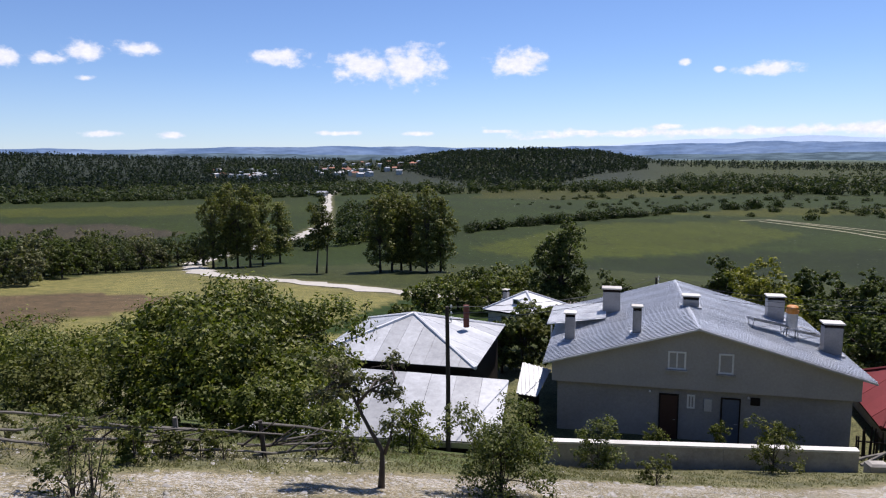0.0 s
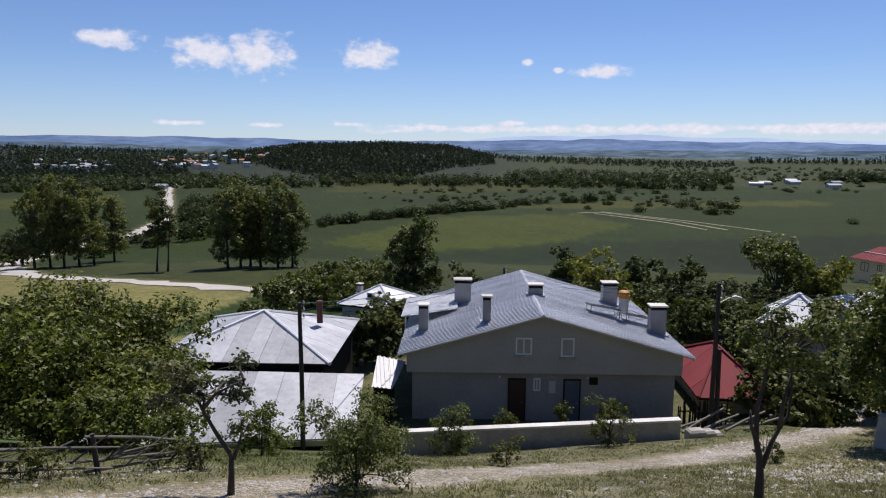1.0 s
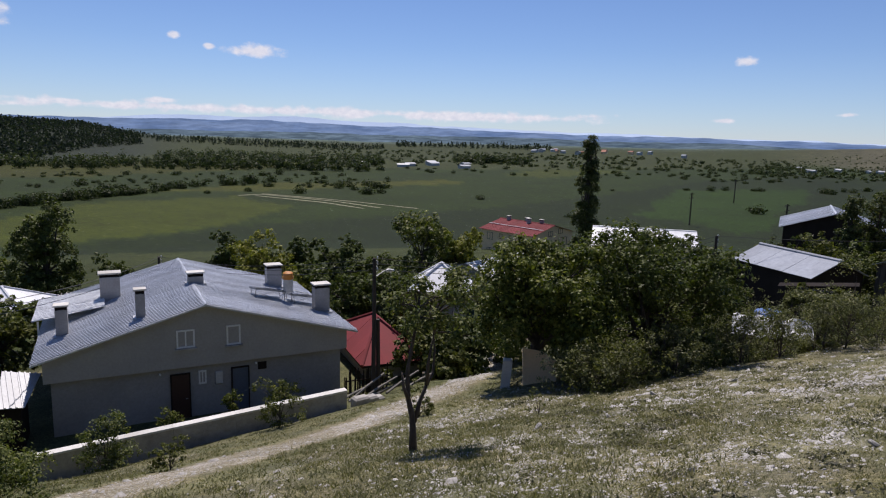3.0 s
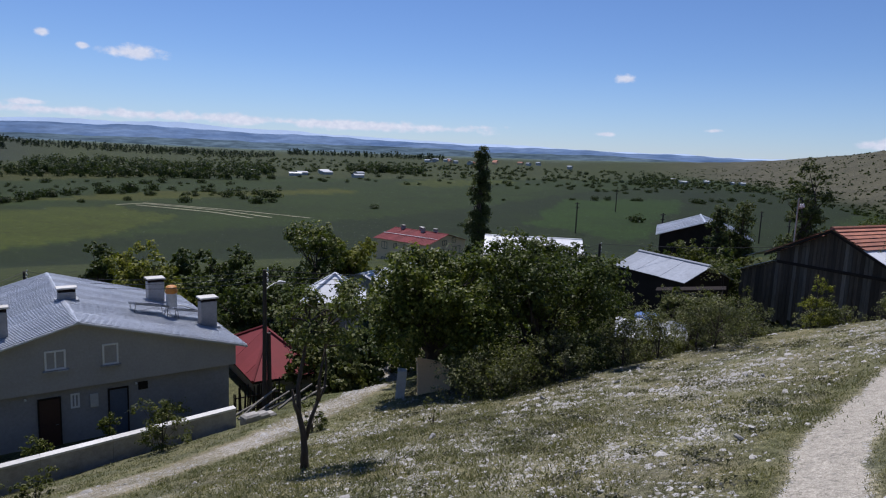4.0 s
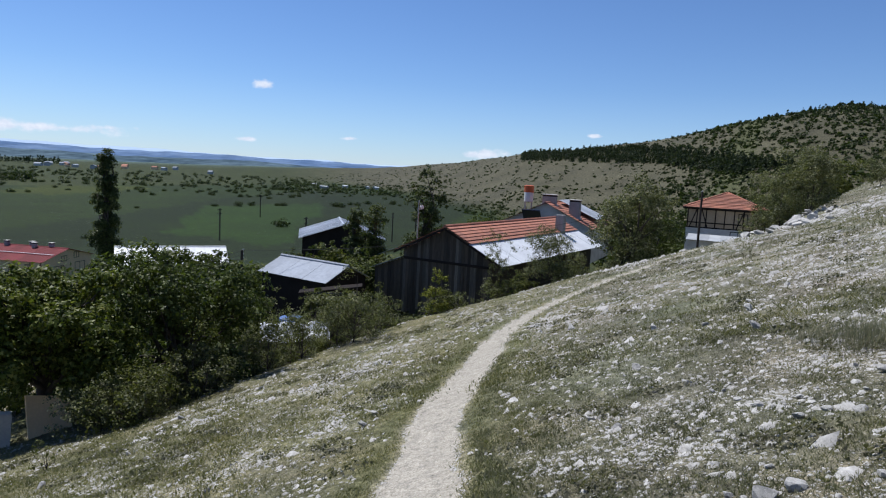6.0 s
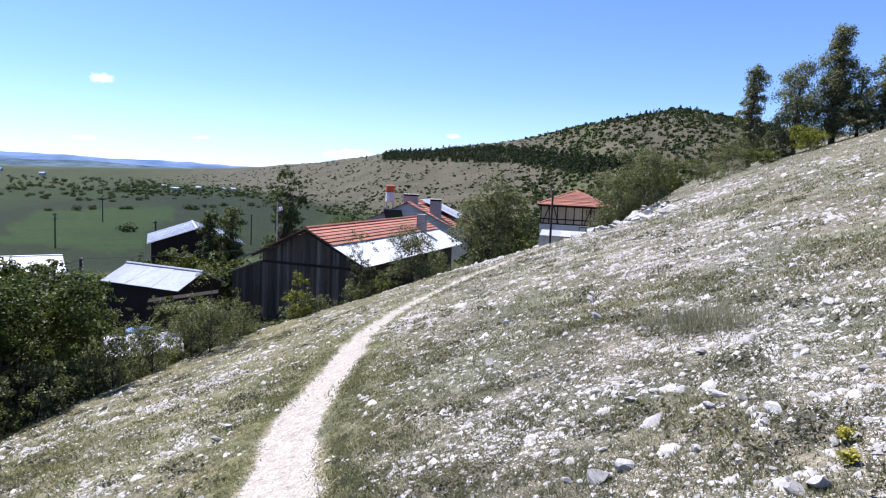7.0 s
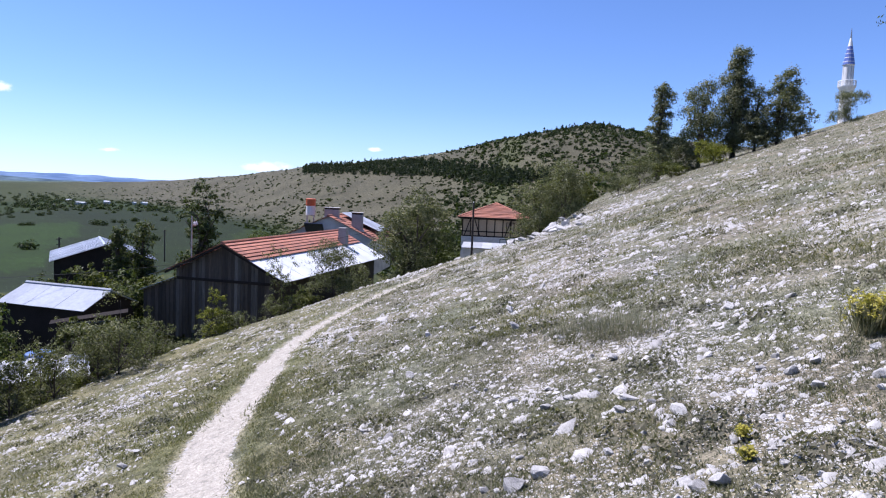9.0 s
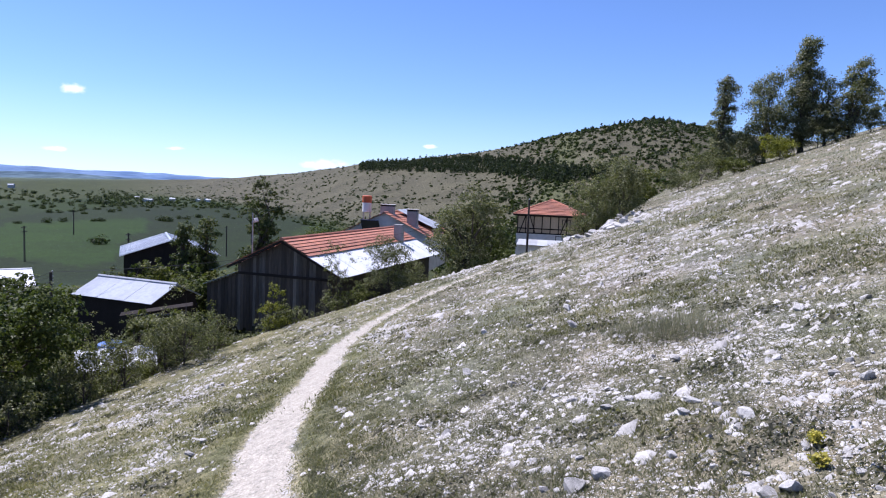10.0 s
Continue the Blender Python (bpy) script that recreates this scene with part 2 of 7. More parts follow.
HERB = leaf_mat("herb_leaves", (0.085, 0.095, 0.076), (0.145, 0.157, 0.127), (0.22, 0.22, 0.185))
TUFT = leaf_mat("tuft_blades", (0.095, 0.11, 0.085), (0.16, 0.172, 0.14), (0.24, 0.235, 0.2))
GRASS = leaf_mat("dry_grass", (0.095, 0.104, 0.066), (0.16, 0.168, 0.108), (0.25, 0.24, 0.172))
CUSHION = leaf_mat("cushion_plants", (0.07, 0.075, 0.066), (0.115, 0.118, 0.105), (0.17, 0.165, 0.15))
FLOWER_Y = leaf_mat("yellow_flowers", (0.3, 0.28, 0.06), (0.46, 0.43, 0.12), (0.56, 0.53, 0.2))

# the ground: land cover and far haze tint from the sheet's own layers, with grain, clods and chalk in it
GROUND, n, l, b, o = node_mat("ground_cover")
att = n.new("ShaderNodeAttribute")
att.attribute_name = "cover"
sto = n.new("ShaderNodeAttribute")
sto.attribute_name = "stony"
g_big = noise_node(n, l, 0.035, 5, 0.62)
g_mid = noise_node(n, l, 0.6, 5, 0.65)
g_fine = noise_node(n, l, 9.0, 6, 0.72)
g_grit = noise_node(n, l, 42.0, 4, 0.75)
c = mix_node(n, l, 1.0, att.outputs["Color"], ramp_node(n, l, g_big, [(0.3, (0.86, 0.86, 0.86)), (0.7, (1.12, 1.1, 1.05))]), "MULTIPLY")
c = mix_node(n, l, 1.0, c, ramp_node(n, l, g_mid, [(0.32, (0.66, 0.7, 0.66)), (0.68, (1.28, 1.22, 1.12))]), "MULTIPLY")
c = mix_node(n, l, 1.0, c, ramp_node(n, l, g_fine, [(0.34, (0.42, 0.44, 0.4)), (0.66, (1.45, 1.4, 1.3))]), "MULTIPLY")
c = mix_node(n, l, 1.0, c, ramp_node(n, l, g_grit, [(0.34, (0.36, 0.37, 0.36)), (0.66, (1.68, 1.66, 1.62))]), "MULTIPLY")
tcg = n.new("ShaderNodeTexCoord")
vor = n.new("ShaderNodeTexVoronoi")
vor.inputs["Scale"].default_value = 11.0
l.new(tcg.outputs["Object"], vor.inputs["Vector"])
vor2 = n.new("ShaderNodeTexVoronoi")
vor2.inputs["Scale"].default_value = 40.0
l.new(tcg.outputs["Object"], vor2.inputs["Vector"])


def gm(op, a, b2):
    q = n.new("ShaderNodeMath")
    q.operation, q.use_clamp = op, op == "MULTIPLY"
    for i, v in enumerate((a, b2)):
        if isinstance(v, (int, float)):
            q.inputs[i].default_value = v
        else:
            l.new(v, q.inputs[i])
    return q.outputs[0]


patchy = gm("ADD", sto.outputs["Fac"], gm("MULTIPLY", gm("SUBTRACT", g_mid, 0.5), 1.4))
patchy = gm("MINIMUM", patchy, 0.6)
chip = gm("SUBTRACT", gm("ADD", patchy, -0.22), gm("MULTIPLY", vor.outputs["Distance"], 0.9))
chip2 = gm("SUBTRACT", gm("ADD", patchy, -0.05), gm("MULTIPLY", vor2.outputs["Distance"], 1.1))
f1 = n.new("ShaderNodeMapRange")
f1.inputs["From Max"].default_value = 0.06
l.new(gm("MAXIMUM", chip, chip2), f1.inputs["Value"])
chalk = ramp_node(n, l, g_fine, [(0.3, (0.3, 0.29, 0.27)), (0.7, (0.53, 0.515, 0.485))])
c = mix_node(n, l, f1.outputs[0], c, chalk)
worn = n.new("ShaderNodeMapRange")
worn.inputs["From Min"].default_value, worn.inputs["From Max"].default_value = 0.5, 0.68
l.new(gm("ADD", sto.outputs["Fac"], gm("SUBTRACT", gm("MULTIPLY", g_fine, 0.7), 0.35)), worn.inputs["Value"])
gravel = mix_node(n, l, 1.0, ramp_node(n, l, g_grit, [(0.36, (0.28, 0.255, 0.212)), (0.64, (0.5, 0.465, 0.4))]), ramp_node(n, l, g_fine, [(0.35, (0.78, 0.78, 0.76)), (0.65, (1.15, 1.14, 1.12))]), "MULTIPLY")
c = mix_node(n, l, worn.outputs[0], c, gravel)
l.new(c, b.inputs["Base Color"])
b.inputs["Roughness"].default_value = 0.95
b.inputs["Specular IOR Level"].default_value = 0.15
bp = n.new("ShaderNodeBump")
bp.inputs["Strength"].default_value, bp.inputs["Distance"].default_value = 0.9, 0.035
l.new(gm("ADD", g_fine, gm("MULTIPLY", f1.outputs[0], 0.5)), bp.inputs["Height"])
l.new(bp.outputs[0], b.inputs["Normal"])

# distance haze is mixed into these blue and pale hill colours
HILLS = surface("far_hills_haze", (0.155, 0.225, 0.345), 1.0, big=0.0028, fine=0.010, vary=0.4, stain=(0.07, 0.125, 0.235), bump=0, gloss=0.0)
HILLS_NEAR = surface("wooded_hills_haze", (0.115, 0.165, 0.20), 1.0, big=0.004, fine=0.016, vary=0.5, stain=(0.042, 0.07, 0.095), bump=0, gloss=0.0)
HILLS_FAR = surface("farthest_hills_haze", (0.36, 0.47, 0.62), 1.0, big=0.004, fine=0.03, vary=0.06, bump=0)

# ---------------------------------------------------------------- the lie of the land
def smooth(a, b, v):
    k = np.clip((v - a) / (b - a), 0, 1)
    return k * k * (3 - 2 * k)


# fall of the village slope: metres down the hill, height
FALL_S = (-400, -160, -80, -50, -20, 0, 10, 14, 20, 26.5, 29, 34, 45, 60, 100, 150, 200, 400, 6000)
FALL_Z = (34, 28, 22, 15.8, 5.3, -1.8, -5.3, -6.95, -9.75, -12.7, -13.2, -13.4, -13.7, -15.2, -19.4, -23.8, -25.5, -26, -26)
_s = np.arange(-400.0, 6000.0, 0.5)
_k = np.hanning(13)
_fall = np.convolve(np.pad(np.interp(_s, FALL_S, FALL_Z), 6, mode="edge"), _k / _k.sum(), "valid")

# hills round the valley: bearing, height of the crest over the eye, distance of the crest, of the foot
HILL_AZ = (-180, -110, -70, -40, -27, -14, -8, -3, 4, 9, 14, 30, 55, 63, 70, 75, 82, 92, 99, 106, 111, 120, 140, 180)
HILL_Z = (30, 14, 14, 12, 1, -8, -7, 3, 5, 2, -17, -25, -21, -12, 0, 13, 29, 43, 59, 68, 58, 46, 40, 30)
HILL_D = (1400, 1400, 1400, 1400, 1500, 1500, 1200, 1000, 1000, 1050, 1300, 1800, 1900, 1800, 1500, 1300, 950, 800, 700, 650, 640, 640, 640, 1400)
HILL_F = (600, 500, 500, 540, 540, 640, 620, 560, 540, 580, 700, 1100, 1200, 1100, 800, 520, 330, 240, 190, 170, 160, 150, 150, 600)


WAVES = {}


def waves(x, y, size, seed):
    if seed not in WAVES:
        r = np.random.RandomState(seed)
        WAVES[seed] = [(math.cos(a), math.sin(a), p, f) for a, p, f in ((r.uniform(0, 6.2832), r.uniform(0, 6.2832), r.uniform(3.77, 11.31)) for _ in range(7))]
    out = 0.0
    for ca, sa, p, f in WAVES[seed]:
        out = out + np.sin((x * ca + y * sa) * (f / size) + p)
    return out / 7


def height(x, y):
    """Height of the ground; the eye stands at about 0."""
    x, y = np.asarray(x, float), np.asarray(y, float)
    d, az = np.hypot(x, y), np.degrees(np.arctan2(x, y))
    s = 0.218 * x + 0.976 * y
    near = np.interp(s, _s, _fall)
    start = 31 + 7 * np.clip(-s, 0, 22)
    over = np.clip(x - start, 0, None)
    near = near - np.minimum(0.0045 * over ** 2, 0.11 * over) * smooth(40, 15, s)
    near = near + 0.11 * np.clip(x - 3, 0, 14) * smooth(12, 22, s) * smooth(31, 27, s) * smooth(60, 30, x)
    near = near + (5.75 - 0.05 * (s - 20)) * smooth(20, 40, x) * smooth(13, 26, s) * smooth(80, 40, s) * 0.35
    edge = y - np.interp(x, (10, 12, 16, 20.5, 25, 30, 35, 38, 41, 46), (13, 11, 10.8, 10.4, 9.6, 8.2, 5.6, 2.5, -1, -8))
    near = near - 1.8 * smooth(0.2, 4, edge) * (1 - 0.75 * smooth(10, 32, edge)) * smooth(47, 58, az) * smooth(62, 50, x)
    near = np.maximum(near, -26) + 0.05 * waves(x, y, 6, 3) + 0.02 * waves(x, y, 1.7, 4)
    far = -26 + 0.5 * waves(x, y, 500, 5)
    top, crest, foot = (np.interp(az, HILL_AZ, v) for v in (HILL_Z, HILL_D, HILL_F))
    k = smooth(0, 1, (d - foot) / (crest - foot))
    hill = (top + 26) * (k ** 1.15) * (1 - 0.35 * smooth(1.05, 2.4, d / crest))
    far = far + hill * (1 + 0.05 * waves(x, y, 260, 7)) + 1.6 * k * waves(x, y, 120, 8)
    far = far - 5.0 * smooth(2300, 4400, d)
    mix = smooth(np.log(110), np.log(240), np.log(np.maximum(d, 1)))
    return near * (1 - mix) + far * mix


def h1(x, y):
    return float(height(np.array([x]), np.array([y]))[0])
# ---------------------------------------------------------------- building tools
class Geo:
    def __init__(self):
        self.v, self.f = [], []

    def add(self, verts, faces):
        k = len(self.v)
        self.v += [tuple(p) for p in verts]
        self.f += [tuple(i + k for i in f) for f in faces]
        return self

    def box(self, x0, x1, y0, y1, z0, z1, m=None, bev=0.0):
        if bev:
            vs, b = [], bev
            for z, i in ((z0, b), (z0 + b, 0), (z1 - b, 0), (z1, b)):
                vs += [(x0 + i, y0 + i, z), (x1 - i, y0 + i, z), (x1 - i, y1 - i, z), (x0 + i, y1 - i, z)]
            fs = [(3, 2, 1, 0), (12, 13, 14, 15)]
            for k in range(3):
                for j in range(4):
                    fs.append((4 * k + j, 4 * k + (j + 1) % 4, 4 * k + 4 + (j + 1) % 4, 4 * k + 4 + j))
        else:
            vs = [(x0, y0, z0), (x1, y0, z0), (x1, y1, z0), (x0, y1, z0), (x0, y0, z1), (x1, y0, z1), (x1, y1, z1), (x0, y1, z1)]
            fs = [(3, 2, 1, 0), (4, 5, 6, 7), (0, 1, 5, 4), (1, 2, 6, 5), (2, 3, 7, 6), (3, 0, 4, 7)]
        if m is not None:
            vs = [m @ Vector(p) for p in vs]
        return self.add(vs, fs)

    def tube(self, pts, radii, n=7, cap=True):
        pts = [Vector(p) for p in pts]
        if isinstance(radii, (int, float)):
            radii = [radii] * len(pts)
        k = len(self.v)
        side = Vector((0.31, 0.95, 0.05))
        for i, p in enumerate(pts):
            d = (pts[min(i + 1, len(pts) - 1)] - pts[max(i - 1, 0)]).normalized()
            if abs(d.dot(side)) > 0.9:
                side = Vector((0.95, -0.3, 0.1))
            a = d.cross(side).normalized()
            c = d.cross(a)
            for j in range(n):
                w = 2 * math.pi * j / n
                self.v.append(tuple(p + (a * math.cos(w) + c * math.sin(w)) * radii[i]))
        for i in range(len(pts) - 1):
            for j in range(n):
                self.f.append((k + i * n + j, k + i * n + (j + 1) % n, k + (i + 1) * n + (j + 1) % n, k + (i + 1) * n + j))
        if cap:
            self.f.append(tuple(k + j for j in reversed(range(n))))
            self.f.append(tuple(k + (len(pts) - 1) * n + j for j in range(n)))
        return self

    def slab(self, poly, up):
        """A flat polygon with thickness along up."""
        up = Vector(up)
        n = len(poly)
        vs = [Vector(p) for p in poly] + [Vector(p) + up for p in poly]
        fs = [tuple(reversed(range(n))), tuple(range(n, 2 * n))]
        for i in range(n):
            fs.append((i, (i + 1) % n, n + (i + 1) % n, n + i))
        return self.add(vs, fs)

    def mesh(self, name, smooth_faces=False):
        me = bpy.data.meshes.new(name)
        me.from_pydata(self.v, [], self.f)
        me.update()
        if smooth_faces:
            me.polygons.foreach_set("use_smooth", [True] * len(me.polygons))
        return me


def quad_mesh(name, verts):
    """A mesh of loose polygons from an array (n, corners, 3)."""
    n, c = verts.shape[:2]
    me = bpy.data.meshes.new(name)
    me.vertices.add(c * n)
    me.vertices.foreach_set("co", np.ascontiguousarray(verts, dtype=np.float32).ravel())
    me.loops.add(c * n)
    me.loops.foreach_set("vertex_index", np.arange(c * n, dtype=np.int32))
    me.polygons.add(n)
    me.polygons.foreach_set("loop_start", np.arange(0, c * n, c, dtype=np.int32))
    me.polygons.foreach_set("loop_total", np.full(n, c, dtype=np.int32))
    me.update(calc_edges=True)
    return me


def thing(name, label, category, m=None, group="", kind=""):
    ob = tagged(new(name), label, category, group, kind)
    ob.empty_display_size = 0.3
    if m is not None:
        ob.matrix_world = m
    return ob


def part(name, geo, material, parent, label=""):
    me = geo.mesh(name) if isinstance(geo, Geo) else geo
    ob = new(name, me)
    if not me.materials:
        me.materials.append(material)
    ob.parent = parent
    return tagged(ob, label)


def solid(name, geo, material, label, category, m=None, group="", kind=""):
    me = geo.mesh(name) if isinstance(geo, Geo) else geo
    ob = new(name, me)
    if not me.materials:
        me.materials.append(material)
    if m is not None:
        ob.matrix_world = m
    return tagged(ob, label, category, group, kind)


# ---- leaves and trees
def leaf_quads(rs, centres, out, size, up=0.5, wild=0.75, corners=4):
    """Folded leaves at the centres, facing outwards and upwards."""
    n = len(centres)
    nor = rs.normal(size=(n, 3)) * wild + out * 0.7 + np.array([0, 0, up])
    nor /= np.linalg.norm(nor, axis=1)[:, None]
    a = np.cross(nor, rs.normal(size=(n, 3)))
    a /= np.linalg.norm(a, axis=1)[:, None] + 1e-9
    b = np.cross(nor, a)
    s = (size * rs.uniform(0.6, 1.35, n))[:, None]
    q = np.empty((n, 4, 3))
    q[:, 0] = centres - a * s * 0.6
    q[:, 1] = centres - b * s * 0.34 + nor * s * 0.12
    q[:, 2] = centres + a * s * 0.6
    q[:, 3] = centres + b * s * 0.34 + nor * s * 0.12
    if corners == 3:
        q[:, 1] -= b * s * 0.34
        q[:, 2] += b * s * 0.34
        return q[:, :3]
    return q


def crown_quads(rs, lobes, count, size, gaps=0.35, fill=0.55, clump=0.28, up=0.5, corners=4):
    """Leaves in small clumps over and inside a set of lobes (x, y, z, rx, ry, rz)."""
    lobes = np.array(lobes, float)
    w = (lobes[:, 3] * lobes[:, 4] * lobes[:, 5]) ** (2 / 3)
    per = 20
    m = max(1, int(count * 0.88) // per)
    pick = rs.choice(len(lobes), m, p=w / w.sum())
    d = rs.normal(size=(m, 3))
    d /= np.linalg.norm(d, axis=1)[:, None]
    d[:, 2] = np.where(d[:, 2] < -0.45, -d[:, 2] * 0.6, d[:, 2])
    r = 1 - (rs.uniform(0, 1, m) ** 2.2) * fill + rs.normal(0, 0.07, m)
    c = lobes[pick, :3] + d * r[:, None] * lobes[pick, 3:]
    mean = float(np.mean(lobes[:, 3]))
    keep = waves(c[:, 0] + c[:, 2] * 0.7, c[:, 1] - c[:, 2] * 0.6, mean * 0.9, rs.randint(99)) > -gaps * rs.uniform(0.2, 1.0, m)
    c, d = c[keep], d[keep]
    c = np.repeat(c, per, 0)
    out = np.repeat(d, per, 0)
    # each clump is a little dome of leaves that turn away from its middle
    spread = np.repeat(clump * mean * rs.uniform(0.7, 1.5, len(d)), per)[:, None]
    e = rs.normal(size=c.shape)
    e /= np.linalg.norm(e, axis=1)[:, None]
    c = c + e * spread * rs.uniform(0.35, 1.75, (len(c), 1)) ** 0.8 * np.array([1, 1, 0.8])
    return leaf_quads(rs, c, out * 0.7 + e * 0.9, size, up, 0.5, corners)


def limbs(rs, h, r, lobes, start=0.35, lean=(0, 0), n=8, twigs=3):
    g = Geo()
    top = Vector((lean[0], lean[1], h))
    pts = []
    for k in range(6):
        q = k / 5
        pts.append(Vector((lean[0] * q + rs.normal() * r * 0.5 * q, lean[1] * q + rs.normal() * r * 0.5 * q, h * q - 0.25 * (k == 0))))
    g.tube(pts, [r * (1.35 if k == 0 else 1 - 0.75 * k / 5) for k in range(6)], n)
    for lo in lobes:
        c = Vector(lo[:3])
        q = min(0.9, max(start, start + 0.5 * rs.uniform()))
        base = pts[0].lerp(pts[-1], q)
        mid = base.lerp(c, 0.5) + Vector((rs.normal() * r, rs.normal() * r, abs(rs.normal()) * r))
        g.tube([base, mid, c], [r * 0.5, r * 0.32, r * 0.1], 5, cap=False)
        for _ in range(twigs):
            e = c + Vector((rs.normal() * lo[3], rs.normal() * lo[4], rs.normal() * lo[5])) * 0.5
            g.tube([mid.lerp(c, 0.6), (mid + e) * 0.5 + Vector((0, 0, 0.1 * r)), e], [r * 0.18, r * 0.12, r * 0.04], 4, cap=False)
    return g


def fit_lobes(lobes, rad, z0, z1):
    """Scale lobes to a crown of that radius between two heights."""
    a = np.array(lobes, float)
    reach = np.max(np.hypot(a[:, 0], a[:, 1]) + a[:, 3] * 0.9)
    a[:, (0, 1, 3, 4)] *= rad / reach
    lo, hi = np.min(a[:, 2] - a[:, 5]), np.max(a[:, 2] + a[:, 5])
    k = (z1 - z0) / (hi - lo)
    a[:, 2] = z0 + (a[:, 2] - lo) * k
    a[:, 5] *= k
    return [tuple(v) for v in a]


def tree(name, label, category, at, trunk_h, trunk_r, lobes, leaves, size, material, seed, group="", gaps=0.35, fill=0.55,
         clump=0.28, lean=(0, 0), turn=0.0, kind="", bark=None, start=0.35):
    rs = np.random.RandomState(seed)
    x, y = at
    t = thing(name, label, category, pose(x, y, h1(x, y), 0, 0, turn), group, kind)
    part("trunk", limbs(rs, trunk_h, trunk_r, lobes, start=start, lean=lean, twigs=3 if size < 0.12 else 1).mesh("trunk", True), bark or BARK, t)
    far = size > 0.07
    part("crown", quad_mesh("crown", crown_quads(rs, lobes, leaves * 2 if far else leaves, size * 0.76 if far else size, gaps, fill, clump, 0.5, 3 if far else 4)), material, t)
    return t


def round_lobes(rs, n, cx, cz, rad, hi, each):
    """Lobes scattered through a round crown of radius rad and half height hi about the height cz."""
    out = [(cx, 0, cz, each * 1.2, each * 1.2, each)]
    for k in range(n):
        a, q = 2.399 * k + rs.uniform(0, 0.6), math.sqrt((k + 0.6) / n)
        zz = cz + hi * rs.uniform(-0.8, 0.9) * math.sqrt(max(0.05, 1 - q * q * 0.75))
        s = each * rs.uniform(0.75, 1.25)
        out.append((cx + rad * q * math.cos(a), rad * q * math.sin(a), zz, s, s, s * rs.uniform(0.7, 1.0)))
    return out


def column_lobes(rs, n, z0, z1, rad):
    out = []
    for k in range(n):
        q = (k + 0.5) / n
        w = rad * (0.55 + 0.75 * math.sin(math.pi * min(1, q * 0.85 + 0.12))) * (1 - 0.55 * q ** 3)
        out.append((rs.normal() * rad * 0.3, rs.normal() * rad * 0.3, z0 + (z1 - z0) * q, w * 0.75, w * 0.75, (z1 - z0) / n * 1.1))
    return out


def tall_lobes(rs, n, z0, z1, rad, each, lean=0.0):
    """Lobes filling a tall crown from z0 to z1, widest below the middle, with a ragged edge."""
    out = []
    for k in range(n):
        q = (k + rs.uniform(0.2, 0.8)) / n
        w = rad * (0.7 + 0.4 * math.sin(math.pi * min(1, q * 0.95 + 0.05))) * (1 - 0.6 * q ** 4)
        a, u = 2.399 * k + rs.uniform(-0.5, 0.5), rs.uniform(0.2, 1.0)
        s = each * rs.uniform(0.65, 1.3) * (1 - 0.2 * q)
        out.append((w * u * math.cos(a) + lean * q, w * u * math.sin(a), z0 + (z1 - z0) * q, s, s, s * rs.uniform(0.8, 1.3)))
    return out


def skirt_lobes(rs, n, rad, z, each):
    """A ring of lobes close to the ground."""
    out = []
    for k in range(n):
        a = 2 * math.pi * k / n + rs.uniform(-0.4, 0.4)
        q = rad * rs.uniform(0.35, 0.75)
        s = each * rs.uniform(0.8, 1.25)
        out.append((q * math.cos(a), q * math.sin(a), z * rs.uniform(0.7, 1.3), s, s, z))
    return out


def far_clumps(rs, spots, quads, flat=0.8, cone=False, leaf=1.0):
    """Many far trees and shrubs as one array of leaf quads; spots are (x, y, z, radius, height)."""
    spots = np.array(spots, float)
    n = len(spots)
    d = rs.normal(size=(n, quads, 3))
    d /= np.linalg.norm(d, axis=2)[:, :, None]
    r = rs.uniform(0.3, 0.98, (n, quads, 1))
    p = d * r
    if cone:
        hgt = rs.uniform(0.02, 1, (n, quads))
        p[:, :, 2] = hgt * 2 - 1
        p[:, :, :2] *= (1.15 - hgt[:, :, None]) * 0.95
    c = np.empty((n, quads, 3))
    c[:, :, 0] = spots[:, None, 0] + p[:, :, 0] * spots[:, None, 3]
    c[:, :, 1] = spots[:, None, 1] + p[:, :, 1] * spots[:, None, 3]
    c[:, :, 2] = spots[:, None, 2] + (p[:, :, 2] * 0.5 + 0.5) * spots[:, None, 4]
    s = np.repeat(spots[:, 3] * (2.9 * leaf / math.sqrt(quads)), quads)
    return leaf_quads(rs, c.reshape(-1, 3), d.reshape(-1, 3) * 1.3, s, 0.5, 0.5, 3)

# ---------------------------------------------------------------- ground sheet
LANE = [(-30, 0), (-12, 4.6), (-5, 6.6), (-2, 8.6), (1.2, 10.2), (3.2, 11.5), (6.2, 13.9), (8.6, 15.0), (13.3, 17.2), (15.8, 18.6), (20, 23), (26.2, 28.4), (34, 33)]
PATH_LINE = [(-6, -2), (1.8, 0.0), (5.9, 1.1), (8.6, 1.6), (11.7, 1.75), (15.2, 2.0), (18.5, 1.9), (22.4, 1.0), (25.2, 0.1), (30.0, -2.4), (33.2, -3.8), (42, -6.8), (60, -12)]
ROAD = [(30, 70), (5, 76), (-11.6, 83.7), (-20.3, 89.8), (-30.2, 95.9), (-38.2, 99), (-45.9, 105.6), (-58, 128), (-68.8, 152.4), (-70, 175), (-62, 215), (-63, 253), (-77.5, 321.7), (-107.6, 448), (-118, 520)]


